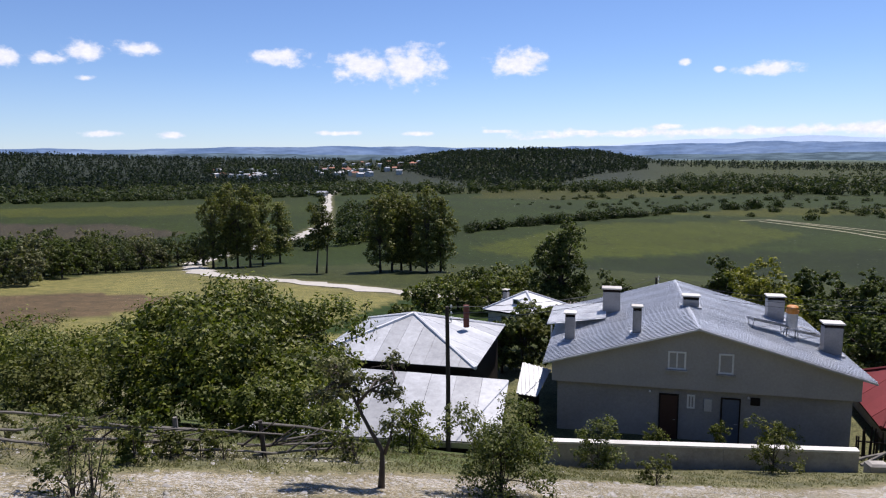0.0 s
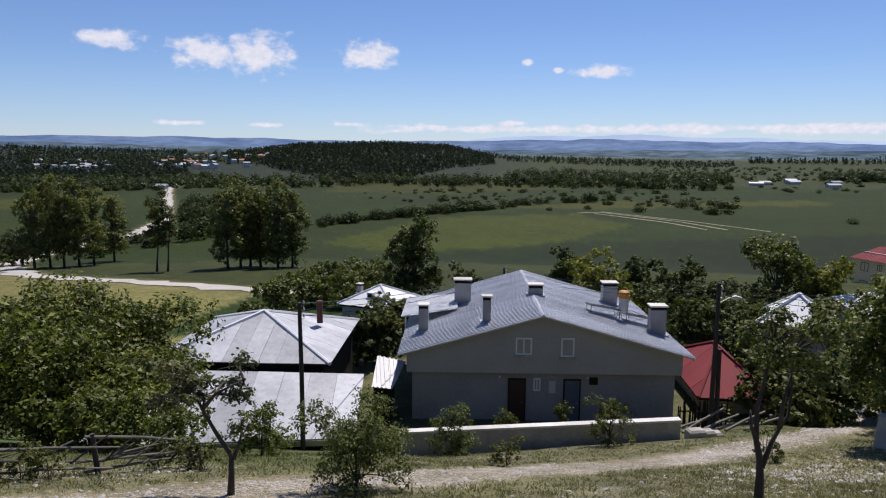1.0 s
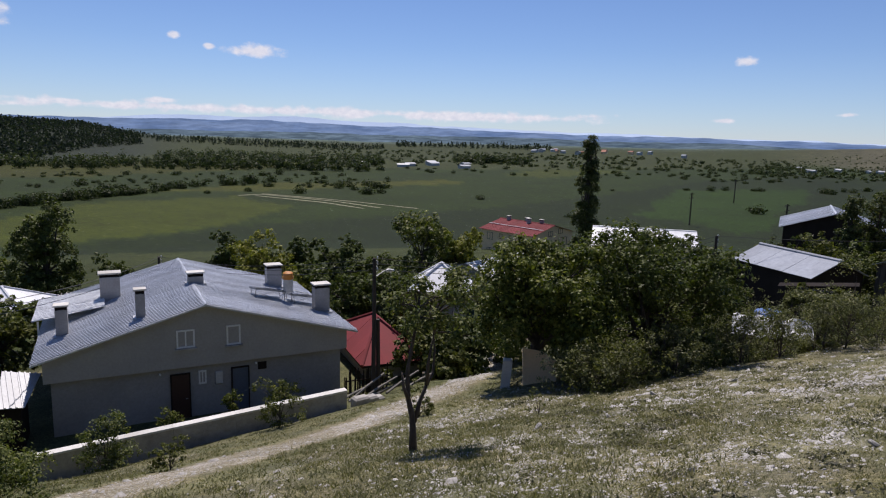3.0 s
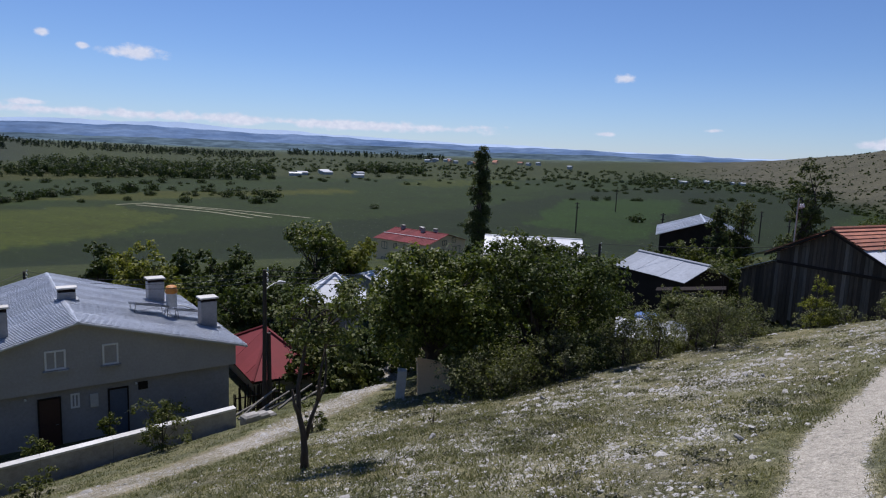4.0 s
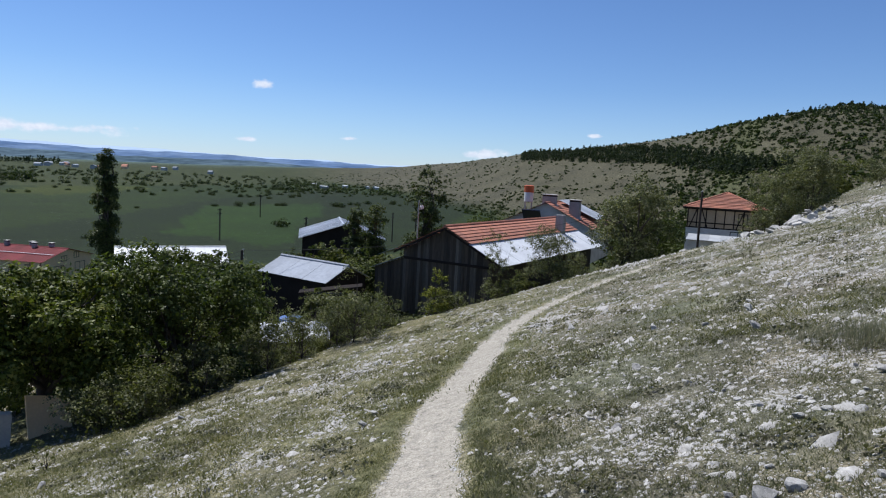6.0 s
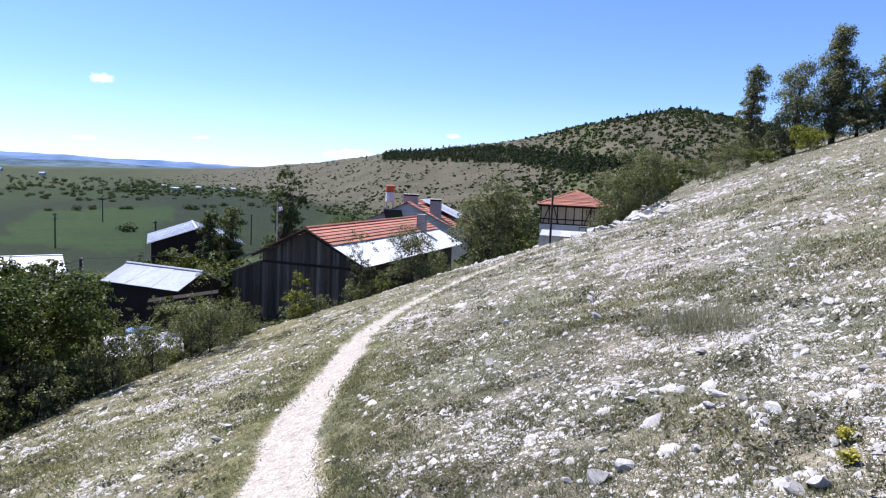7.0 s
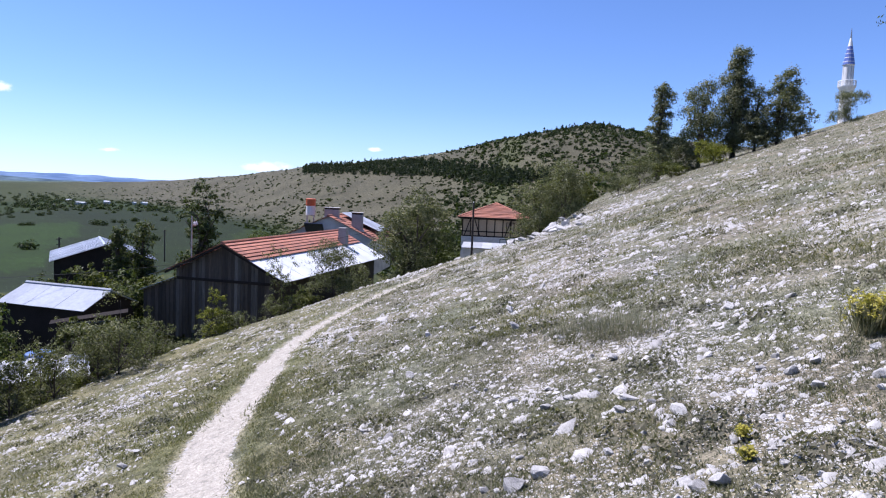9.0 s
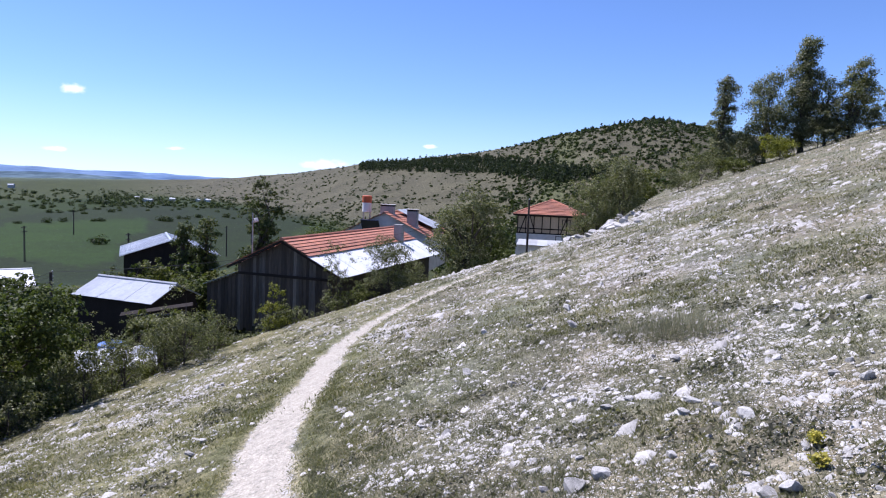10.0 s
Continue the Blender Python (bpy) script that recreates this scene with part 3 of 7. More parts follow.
def along(x, y, line):
    """Distance from a line of points."""
    best = np.full(x.shape, 1e9)
    for (x0, y0), (x1, y1) in zip(line, line[1:]):
        dx, dy = x1 - x0, y1 - y0
        k = np.clip(((x - x0) * dx + (y - y0) * dy) / (dx * dx + dy * dy), 0, 1)
        best = np.minimum(best, np.hypot(x - x0 - k * dx, y - y0 - k * dy))
    return best


def inside(x, y, poly):
    res = np.zeros(x.shape, bool)
    for (x0, y0), (x1, y1) in zip(poly, poly[1:] + poly[:1]):
        if y0 != y1:
            res ^= ((y0 > y) != (y1 > y)) & (x < (x1 - x0) * (y - y0) / (y1 - y0) + x0)
    return res


FIELDS = [  # land cover and outline
    ((0.050, 0.078, 0.020), [(-300, 60), (-300, 480), (200, 480), (420, 420), (900, 380), (900, 120), (300, 60), (140, 60), (60, 130), (-20, 150)]),
    ((0.033, 0.052, 0.018), [(0, 150), (66, 178), (160, 190), (420, 260), (640, 300), (640, 120), (260, 70), (130, 60), (60, 120)]),
    ((0.110, 0.132, 0.030), [(-7, 187), (38, 257), (98, 266), (100, 225), (66, 182), (13, 160)]),
    ((0.060, 0.085, 0.024), [(-300, 390), (-230, 398), (-180, 427), (-120, 437), (-80, 330), (-100, 226), (-112, 193), (-155, 203), (-330, 300)]),
    ((0.120, 0.132, 0.045), [(-300, 330), (-150, 370), (-120, 400), (-100, 330), (-160, 300), (-300, 290)]),
    ((0.115, 0.09, 0.24), [(-155, 205), (-112, 194), (-104, 228), (-150, 262), (-300, 270), (-300, 215)]),
    ((0.42, 0.36, 0.54), [(-75, 40), (-62, 78), (-61, 92), (-60, 119), (-54, 124), (-44, 103), (-30, 93), (-10, 80), (0, 62), (-6, 46), (-30, 44)]),
    ((0.25, 0.165, 0.40), [(-80, 30), (-70, 66), (-52, 68), (-47, 74), (-36, 73), (-33, 62), (-38, 52), (-50, 40)]),
    ((0.045, 0.085, 0.022), [(-14, 50), (-9, 78), (6, 74), (10, 52)]),
    ((0.130, 0.135, 0.055), [(60, 300), (140, 330), (250, 330), (250, 300), (110, 285)]),
    ((0.050, 0.095, 0.018), [(190, 100), (330, 150), (420, 190), (330, 220), (200, 150)]),
    ((0.100, 0.105, 0.055), [(-10, 420), (60, 400), (300, 520), (200, 620), (0, 520)]),
    ((0.105, 0.125, 0.040), [(330, 330), (460, 360), (500, 400), (420, 420), (330, 370)]),
    ((0.050, 0.080, 0.024), [(250, 14), (330, 30), (430, 20), (410, -20), (260, -16)]),
]
MARKS = [[(97, 268), (109, 271), (124, 232), (128, 203)], [(104, 266), (118, 230), (121, 204)], [(110, 274), (130, 230), (140, 196)]]


# bare chalk on the slope: line, half width, bareness
CHALKY = [([(6.8, -3.4), (5.7, -3.05), (4.8, -2.8), (4.0, -2.75), (3.4, -2.9)], 0.26, 0.14),
          ([(18.3, -4.0), (12.5, -4.0), (12.4, -5.1), (8.3, -4.4), (6.8, -3.5)], 0.6, 0.1),
          ([(35, -11), (42.7, -16.7), (50, -21)], 2.5, 0.14), ([(30, -7), (36, -11.5)], 2.0, 0.18)]


def land(x, y):
    """Colour and stoniness of the ground, with haze tinted into the far plain."""
    d, az = np.hypot(x, y), np.degrees(np.arctan2(x, y))
    s = 0.218 * x + 0.976 * y
    col = np.empty(x.shape + (3,))
    col[:] = (0.142, 0.14, 0.116)
    col *= (1 + 0.22 * waves(x, y, 9, 51) + 0.2 * waves(x, y, 3.1, 52) + 0.15 * waves(x, y, 1.2, 53))[..., None]
    col *= 1 + np.stack([0.12 * waves(x, y, 4.3, 54), 0.0 * x, 0.1 * waves(x, y, 4.3, 54)], -1)
    grassy = smooth(-1.2, 1.8, y - 0.03 * x) * (0.75 + 0.5 * waves(x, y, 2.3, 55))
    col = col * (1 - 0.6 * np.clip(grassy, 0, 1)[..., None]) + np.array((0.15, 0.145, 0.062)) * 0.6 * np.clip(grassy, 0, 1)[..., None]
    wob = 6 * waves(x, y, 60, 21)
    fields = (d > 42) & ~((s < 8) & (d < 170) & (az > 78))
    col[fields] = (0.032, 0.043, 0.013)
    for c, poly in FIELDS:
        k = inside(x + wob * np.clip(d / 200, 0, 1), y - wob * np.clip(d / 200, 0, 1), poly) & fields
        col[k] = np.array(c) * np.array((0.35, 0.40, 0.11))
    col[fields] *= (1 + 0.16 * waves(x, y, 90, 22) + 0.1 * waves(x, y, 25, 23))[fields][:, None]
    # the long strips of ploughing and drilling
    col[fields] *= (1 + 0.05 * np.sin(x * 0.35 + y * 0.12))[fields][:, None]
    # dry hills with scrub
    foot, crest = np.interp(az, HILL_AZ, HILL_F), np.interp(az, HILL_AZ, HILL_D)
    up = smooth(0.0, 0.25, (d - foot) / (crest - foot)) * smooth(60, 72, az)
    pale = np.array((0.076, 0.075, 0.057)) * (1 + 0.3 * waves(x, y, 70, 24) + 0.2 * waves(x, y, 22, 25))[..., None]
    col = col * (1 - up[..., None]) + pale * up[..., None]
    wood = smooth(0.0, 0.12, (d - foot) / (crest - foot)) * smooth(18, 10, az)
    glade = smooth(0.25, 0.4, waves(x, y, 330, 73) + 0.3 * waves(x, y, 110, 74)) * smooth(1000, 700, d)
    wood = wood * (1 - glade)
    col = col * (1 - wood[..., None]) + np.array((0.022, 0.032, 0.026)) * wood[..., None]
    # past 1500 m a patchy blue-green stands in for haze on the plain
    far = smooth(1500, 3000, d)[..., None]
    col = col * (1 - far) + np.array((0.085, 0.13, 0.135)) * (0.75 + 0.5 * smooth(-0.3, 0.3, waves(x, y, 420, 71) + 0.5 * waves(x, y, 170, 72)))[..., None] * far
    # village yards between the houses
    yard = smooth(18, 24, s) * smooth(44, 34, s) * smooth(-14, -6, x)
    col = col * (1 - 0.6 * yard[..., None]) + np.array((0.07, 0.085, 0.04)) * 0.6 * yard[..., None]
    lush = smooth(9.5, 12.5, s) * smooth(40, 30, d) * smooth(4, -2, x)
    col = col * (1 - lush[..., None]) + np.array((0.07, 0.095, 0.035)) * lush[..., None]
    slope = (d < 160) & (s < 18)
    stony = np.where(slope, 0.245 + 0.18 * waves(x, y, 6, 26) + 0.17 * waves(x, y, 1.7, 27), 0.0)
    stony = stony + np.where(slope, 0.06 * smooth(1.0, -4.0, y) * smooth(60, 30, d), 0)
    stony = stony + 0.02 * smooth(-0.5, 2.5, y - 0.03 * x)
    for line, w, k0 in CHALKY:
        stony = stony + k0 * smooth(w * 1.6, w * 0.4, along(x, y, line) + 0.35 * w * waves(x, y, 0.9, 75)) * (d < 70)
    stony = np.minimum(stony - 0.09 * smooth(-6, -10, y) * (d > 9), 0.46)
    stony = stony - 0.35 * lush + 0.04 * smooth(2.2, 5.0, s) * smooth(11, 9, s) * smooth(2, 6, x)
    for line, w, k0 in ((PATH_LINE, 0.33, 0.72), (LANE, 0.95, 0.46)):
        k = smooth(w * 1.5, w * 0.75, along(x, y, line) + 0.3 * w * waves(x, y, 1.3, 28) + 0.22 * w * waves(x, y, 0.4, 29))
        stony = np.maximum(stony, k * k0)
        col = col * (1 - k[..., None] * 0.75) + np.array((0.36, 0.335, 0.29) if w < 0.5 else (0.225, 0.195, 0.145)) * k[..., None] * 0.75
        edge = smooth(w * 2.6, w * 1.5, along(x, y, line)) * (1 - k)
        stony = stony - 0.2 * edge * (w < 1)
        col = col * (1 - 0.35 * edge[..., None]) + np.array((0.1, 0.118, 0.06)) * 0.35 * edge[..., None]
    k = smooth(5.0, 2.4, along(x, y, ROAD)) * 0.6
    col = col * (1 - k[..., None]) + np.array((0.16, 0.155, 0.09)) * k[..., None]
    return np.clip(col, 0.005, 0.9), np.clip(stony, 0, 1.2)


def ground_sheet():
    rings = np.concatenate([[0.002, 0.15, 0.35], np.exp(np.arange(math.log(0.6), math.log(4850), 0.034))])
    view = np.arange(-46, 143, 0.36)
    rest = np.arange(143, 314, 4.0)
    ang = np.radians(np.concatenate([view, rest]))
    nr, na = len(rings), len(ang)
    x = 0.3 + rings[:, None] * np.sin(ang)[None]
    y = -0.3 + rings[:, None] * np.cos(ang)[None]
    z = height(x, y)
    near = smooth(45, 8, rings)[:, None]
    z = z + near * (0.018 * waves(x, y, 0.55, 31) + 0.010 * waves(x, y, 0.23, 32))
    z = z - 0.05 * smooth(0.6, 0.25, along(x, y, PATH_LINE)) * (rings[:, None] < 60)
    verts = np.stack([x, y, z], -1).reshape(-1, 3)
    i = np.arange(nr - 1)[:, None] * na
    j = np.arange(na)[None]
    k = (j + 1) % na
    quads = np.stack([i + j, i + na + j, i + na + k, i + k], -1).reshape(-1, 4)
    quads = quads[:, ::-1]
    me = bpy.data.meshes.new("ground")
    me.vertices.add(len(verts))
    me.vertices.foreach_set("co", verts.astype(np.float32).ravel())
    me.loops.add(4 * len(quads))
    me.loops.foreach_set("vertex_index", quads.astype(np.int32).ravel())
    me.polygons.add(len(quads))
    me.polygons.foreach_set("loop_start", np.arange(0, 4 * len(quads), 4, dtype=np.int32))
    me.polygons.foreach_set("loop_total", np.full(len(quads), 4, dtype=np.int32))
    me.polygons.foreach_set("use_smooth", np.ones(len(quads), bool))
    me.update(calc_edges=True)
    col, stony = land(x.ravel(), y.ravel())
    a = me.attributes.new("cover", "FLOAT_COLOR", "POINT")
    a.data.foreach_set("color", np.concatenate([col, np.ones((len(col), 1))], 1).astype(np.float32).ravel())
    a = me.attributes.new("stony", "FLOAT", "POINT")
    a.data.foreach_set("value", stony.astype(np.float32))
    me.materials.append(GROUND)
    return tagged(new("ground", me), "dry stony hillside falling to green valley fields", "ground", kind="structure")


ground_sheet()


def ribbon(name, label, line, width, material, lift, seed, step=2.0):
    """A track draped over the ground, with uneven edges."""
    r = np.random.RandomState(seed)
    p = np.array(line, float)
    t = np.concatenate([[0], np.cumsum(np.hypot(*np.diff(p, axis=0).T))])
    s = np.arange(0, t[-1], step)
    k = np.hanning(9)
    soft = lambda v: np.convolve(np.pad(np.interp(s, t, v), 4, mode="edge"), k / k.sum(), "valid")
    x, y = soft(p[:, 0]), soft(p[:, 1])
    dx, dy = np.gradient(x), np.gradient(y)
    q = np.hypot(dx, dy)
    nx, ny = -dy / q, dx / q
    g = Geo()
    vs = []
    for side in (-1, -0.4, 0.4, 1):
        w = width / 2 * side * (1 + (0.25 * r.normal(size=len(s)) if abs(side) == 1 else 0))
        xx, yy = x + nx * w, y + ny * w
        vs.append(np.stack([xx, yy, height(xx, yy) + lift - (0.5 * lift if abs(side) == 1 else 0)], -1))
    n = len(s)
    g.v = [tuple(v) for row in vs for v in row]
    g.f = [(a * n + j, a * n + j + 1, (a + 1) * n + j + 1, (a + 1) * n + j) for a in range(3) for j in range(n - 1)]
    return solid(name, g.mesh(name, True), material, label, "road", kind="structure")


CHALK = surface("chalk_road", (0.50, 0.475, 0.42), 0.95, big=0.08, fine=1.5, vary=0.25)
DRY_TRACK = surface("dry_track", (0.27, 0.26, 0.16), 0.95, big=0.05, fine=1.0, vary=0.35)
ribbon("road", "pale chalk road winding into the valley", ROAD, 4.4, CHALK, 0.14, 61)
for k, line in enumerate(MARKS):
    ribbon("track", "dry pale wheel track across a field", line, 1.2, DRY_TRACK, 0.22, 62 + k)


def ridge(name, label, dist, base, profile, material, seed, depth=900):
    """A far range of hills: a slope that rises to a wavy crest."""
    azs = np.radians(np.arange(-62, 102, 0.25))
    deg = np.degrees(azs)
    crest = dist * np.tan(np.radians(np.interp(deg, *profile)))
    crest = crest + dist * 0.0022 * waves(deg, deg * 0, 9, seed) + dist * 0.0012 * waves(deg, deg * 0, 2.7, seed + 1)
    n = 12
    vs, fs = [], []
    for k in range(n + 1):
        q = k / n
        d = dist - depth * (1 - q)
        z = base + (crest - base) * (q ** 1.2) + 9.0 * waves(azs * d, azs * 0 + d * 1.0, 420, seed + 2) * math.sin(math.pi * q)
        vs += list(zip(d * np.sin(azs), d * np.cos(azs), z))
    m = len(azs)
    for k in range(n):
        for j in range(m - 1):
            fs.append((k * m + j, k * m + j + 1, (k + 1) * m + j + 1, (k + 1) * m + j))
    g = Geo().add(vs, fs)
    ob = solid(name, g.mesh(name, True), material, label, "hills", kind="structure")
    return ob


# three ranges, their haze painted into the surface colour
ridge("backdrop_hills", "wooded hills tinted haze-blue along the far side of the valley", 4300, -30,
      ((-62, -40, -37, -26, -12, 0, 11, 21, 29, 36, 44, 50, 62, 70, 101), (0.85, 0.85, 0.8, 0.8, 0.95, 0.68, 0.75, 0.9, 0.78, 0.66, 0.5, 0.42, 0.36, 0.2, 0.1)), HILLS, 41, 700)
ridge("backdrop_foothills", "wooded foothills in a dim haze tint across the plain", 2900, -32,
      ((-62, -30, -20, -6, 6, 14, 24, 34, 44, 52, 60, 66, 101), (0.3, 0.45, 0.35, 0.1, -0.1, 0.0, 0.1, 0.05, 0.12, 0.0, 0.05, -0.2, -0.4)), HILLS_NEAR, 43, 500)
ridge("backdrop_peaks", "peaks tinted pale with haze beyond the far hills", 4750, -30,
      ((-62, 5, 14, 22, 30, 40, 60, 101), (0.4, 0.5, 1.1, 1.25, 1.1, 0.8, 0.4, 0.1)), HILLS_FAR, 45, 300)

# ---------------------------------------------------------------- roofs and buildings
def clip_poly(poly, axis, lo, hi):
    def cut(ps, v, sign):
        out = []
        for a, b2 in zip(ps, ps[1:] + ps[:1]):
            da, db = sign * (a[axis] - v), sign * (b2[axis] - v)
            if da >= 0:
                out.append(a)
            if da * db < 0:
                q = da / (da - db)
                out.append(tuple(p + (r - p) * q for p, r in zip(a, b2)))
        return out
    poly = cut(list(poly), lo, 1)
    return cut(poly, hi, -1) if poly else poly


def roof_face(parent, name, corners, material, width=1.0, rib=0.0, rows=0.0, thick=0.03, seed=0, label="", lift=0.0):
    """A roof slope as separate sheets. corners: first two along the eave. rib: spacing of ribs down the slope; rows: height of tile courses."""
    rs = random.Random(seed)
    c = [Vector(p) for p in corners]
    e = (c[1] - c[0]).normalized()
    nor = e.cross(c[2] - c[1]).normalized()
    if nor.z < 0:
        nor = -nor
    up = nor.cross(e)
    if up.z < 0:
        up = -up
    flat = [((p - c[0]).dot(e), (p - c[0]).dot(up)) for p in c]
    lo, hi = min(p[0] for p in flat), max(p[0] for p in flat)
    top = max(p[1] for p in flat)
    back = lambda u, v, w: c[0] + e * u + up * v + nor * w
    count = 1 if rows else max(1, round((hi - lo) / width))
    made = []
    for k in range(count):
        a, b2 = lo + (hi - lo) * k / count, lo + (hi - lo) * (k + 1) / count
        strip = clip_poly(flat, 0, a + 0.006, b2 - 0.006)
        if len(strip) < 3:
            continue
        g = Geo()
        if rows:
            nrow = max(1, round(top / rows))
            for r in range(nrow):
                v0, v1 = top * r / nrow, top * (r + 1) / nrow
                cell = clip_poly(strip, 1, v0, min(top, v1 + 0.04))
                if len(cell) < 3:
                    continue
                jit = rs.uniform(-0.012, 0.012)
                low = [back(u, v, lift + 0.01 + jit + 0.055 * (1 - (v - v0) / (v1 - v0 + 0.04))) for u, v in cell]
                made.append(part("tile_course", Geo().slab(low, nor * 0.02), material, parent, label))
            continue
        else:
            j = rs.uniform(-0.008, 0.008)
            g.slab([back(u, v, lift + j) for u, v in strip], nor * thick)
            if rib:
                u = a + rib * 0.5
                while u < b2 - 0.02:
                    line = clip_poly(strip, 0, u - 0.035, u + 0.035)
                    if len(line) >= 3:
                        g.slab([back(p, q, lift + j + thick - 0.004) for p, q in line], nor * 0.045)
                    u += rib
        made.append(part(name, g, material, parent, label))
    return made


def window(parent, x0, x1, z0, z1, y, face=-1, frame_mat=None, mullion=True, sill=True):
    """A window in a wall that faces -y (face -1) or +x (face 'x', where y is the wall's x and x0, x1 run along y)."""
    fm = frame_mat or WHITE_PAINT

    def bx(g, a0, a1, d0, d1, b0, b1):
        if face == "x":
            g.box(y - d1, y - d0, a0, a1, b0, b1)
        elif face == "-x":
            g.box(y + d0, y + d1, a0, a1, b0, b1)
        else:
            g.box(a0, a1, y + d0, y + d1, b0, b1)
        return g
    w = 0.075
    g = Geo()
    bx(g, x0, x1, -0.03, 0.05, z0, z0 + w)
    bx(g, x0, x1, -0.03, 0.05, z1 - w, z1)
    bx(g, x0, x0 + w, -0.03, 0.05, z0 + w, z1 - w)
    bx(g, x1 - w, x1, -0.03, 0.05, z0 + w, z1 - w)
    if mullion:
        m = (x0 + x1) / 2
        bx(g, m - 0.03, m + 0.03, -0.02, 0.05, z0 + w, z1 - w)
    win = part("window", g, fm, parent)
    part("pane", bx(Geo(), x0 + w, x1 - w, 0.012, 0.03, z0 + w, z1 - w), GLASS, win)
    if sill:
        part("sill", bx(Geo(), x0 - 0.08, x1 + 0.08, -0.16, 0.02, z0 - 0.08, z0 - 0.005), CONCRETE, win)
    return win


def chimney(parent, x, y, z, w, d, h, material=None, name="chimney"):
    ch = part(name, Geo().box(x - w / 2, x + w / 2, y - d / 2, y + d / 2, z - 0.5, z + h, bev=0.015), material or CHIMNEY, parent)
    g = Geo()
    for sx in (-1, 1):
        for sy in (-1, 1):
            cx, cy = x + sx * (w / 2 - 0.06), y + sy * (d / 2 - 0.06)
            g.box(cx - 0.05, cx + 0.05, cy - 0.05, cy + 0.05, z + h, z + h + 0.16)
    g.box(x - w / 2 + 0.1, x + w / 2 - 0.1, y - d / 2 + 0.1, y + d / 2 - 0.1, z + h, z + h + 0.15)
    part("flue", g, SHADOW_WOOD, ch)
    part("cap", Geo().box(x - w / 2 - 0.07, x + w / 2 + 0.07, y - d / 2 - 0.07, y + d / 2 + 0.07, z + h + 0.16, z + h + 0.24, bev=0.015), WHITEWASH, ch)
    part("flashing", Geo().box(x - w / 2 - 0.12, x + w / 2 + 0.12, y - d / 2 - 0.15, y + d / 2 + 0.12, z - 0.3, z + 0.05), ROOF_BRIGHT, ch)
    return ch


def main_house():
    m = pose(3.16, 31.4, -13.4, 0, 0, -10.25)
    h = thing("house", "two-storey grey plastered gable house with corrugated metal roof", "house", m)
    zo, ze, zr, uc, wid, dep = 2.6, 3.66, 5.56, 6.6, 13.45, 11.4
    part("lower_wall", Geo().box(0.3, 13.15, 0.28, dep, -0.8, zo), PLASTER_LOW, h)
    g = Geo()
    prof = [(0.05, zo), (wid - 0.05, zo), (wid - 0.05, ze), (uc, zr - 0.08), (0.05, ze)]
    vs = [(x, 0.0, z) for x, z in prof] + [(x, dep + 0.1, z) for x, z in prof]
    n = len(prof)
    g.add(vs, [tuple(range(n)), tuple(reversed(range(n, 2 * n)))] + [((i + 1) % n, i, n + i, n + (i + 1) % n) for i in range(n)])
    part("upper_wall", g, PLASTER, h, "grey plaster gable storey jutting over the ground floor")
    # roof sheets; the slopes pass a little over the walls
    y0, y1 = -0.35, dep + 0.4
    sl, sr = (zr - ze) / uc, (zr - ze) / (wid - uc)
    roof_face(h, "roof_sheet", [(-0.35, y1, ze - 0.35 * sl), (-0.35, y0, ze - 0.35 * sl), (uc, y0, zr), (uc, y1, zr)], ROOF_METAL, 0.95, 0.235, seed=1)
    roof_face(h, "roof_sheet", [(wid + 0.4, y0, ze - 0.4 * sr), (wid + 0.4, y1, ze - 0.4 * sr), (uc, y1, zr), (uc, y0, zr)], ROOF_METAL, 0.95, 0.235, seed=2)
    part("ridge_cap", Geo().slab([(uc - 0.14, y0 - 0.02, zr + 0.0), (uc, y0 - 0.02, zr + 0.07), (uc + 0.14, y0 - 0.02, zr + 0.0)], (0, y1 - y0 + 0.04, 0)), ROOF_METAL, h)
    for a, b2, nm in (((-0.37, ze - 0.37 * sl - 0.06), (uc, zr - 0.06), "verge_board"), ((uc, zr - 0.06), (wid + 0.42, ze - 0.42 * sr - 0.06), "verge_board")):
        g = Geo().slab([(a[0], y0 - 0.03, a[1]), (b2[0], y0 - 0.03, b2[1]), (b2[0], y0 - 0.03, b2[1] + 0.075), (a[0], y0 - 0.03, a[1] + 0.075)], (0, 0.05, 0))
        part(nm, g, ROOF_METAL, h)
    # windows, doors and fittings of the front
    window(h, 5.34, 6.13, zr - 2.02, zr - 1.17, -0.004, mullion=True)
    window(h, 7.53, 8.17, zr - 2.1, zr - 1.16, -0.004, mullion=False)
    window(h, 6.27, 6.62, 1.62, 2.28, 0.276, sill=False)
    for x0, x1, mat, lab in ((5.03, 5.9, DOOR_BROWN, "dark brown front door"), (7.74, 8.58, DOOR_BLUE, "blue-grey front door with pale panel")):
        d = part("door", Geo().box(x0 + 0.06, x1 - 0.06, 0.2, 0.275, 0.02, 2.2), mat, h, lab)
        g = Geo().box(x0, x0 + 0.06, 0.18, 0.275, 0, 2.26).box(x1 - 0.06, x1, 0.18, 0.275, 0, 2.26).box(x0 + 0.06, x1 - 0.06, 0.18, 0.275, 2.2, 2.26)
        part("frame", g, SHADOW_WOOD, d)
        for k in range(2):
            part("panel", Geo().box(x0 + 0.16, x1 - 0.16, 0.19, 0.2, 0.2 + k * 1.0, 1.0 + k * 1.0, bev=0.004), mat, d)
        part("handle", Geo().tube([(x1 - 0.14, 0.2, 1.05), (x1 - 0.14, 0.15, 1.05), (x1 - 0.24, 0.15, 1.05)], 0.012, 6), STEEL, d)
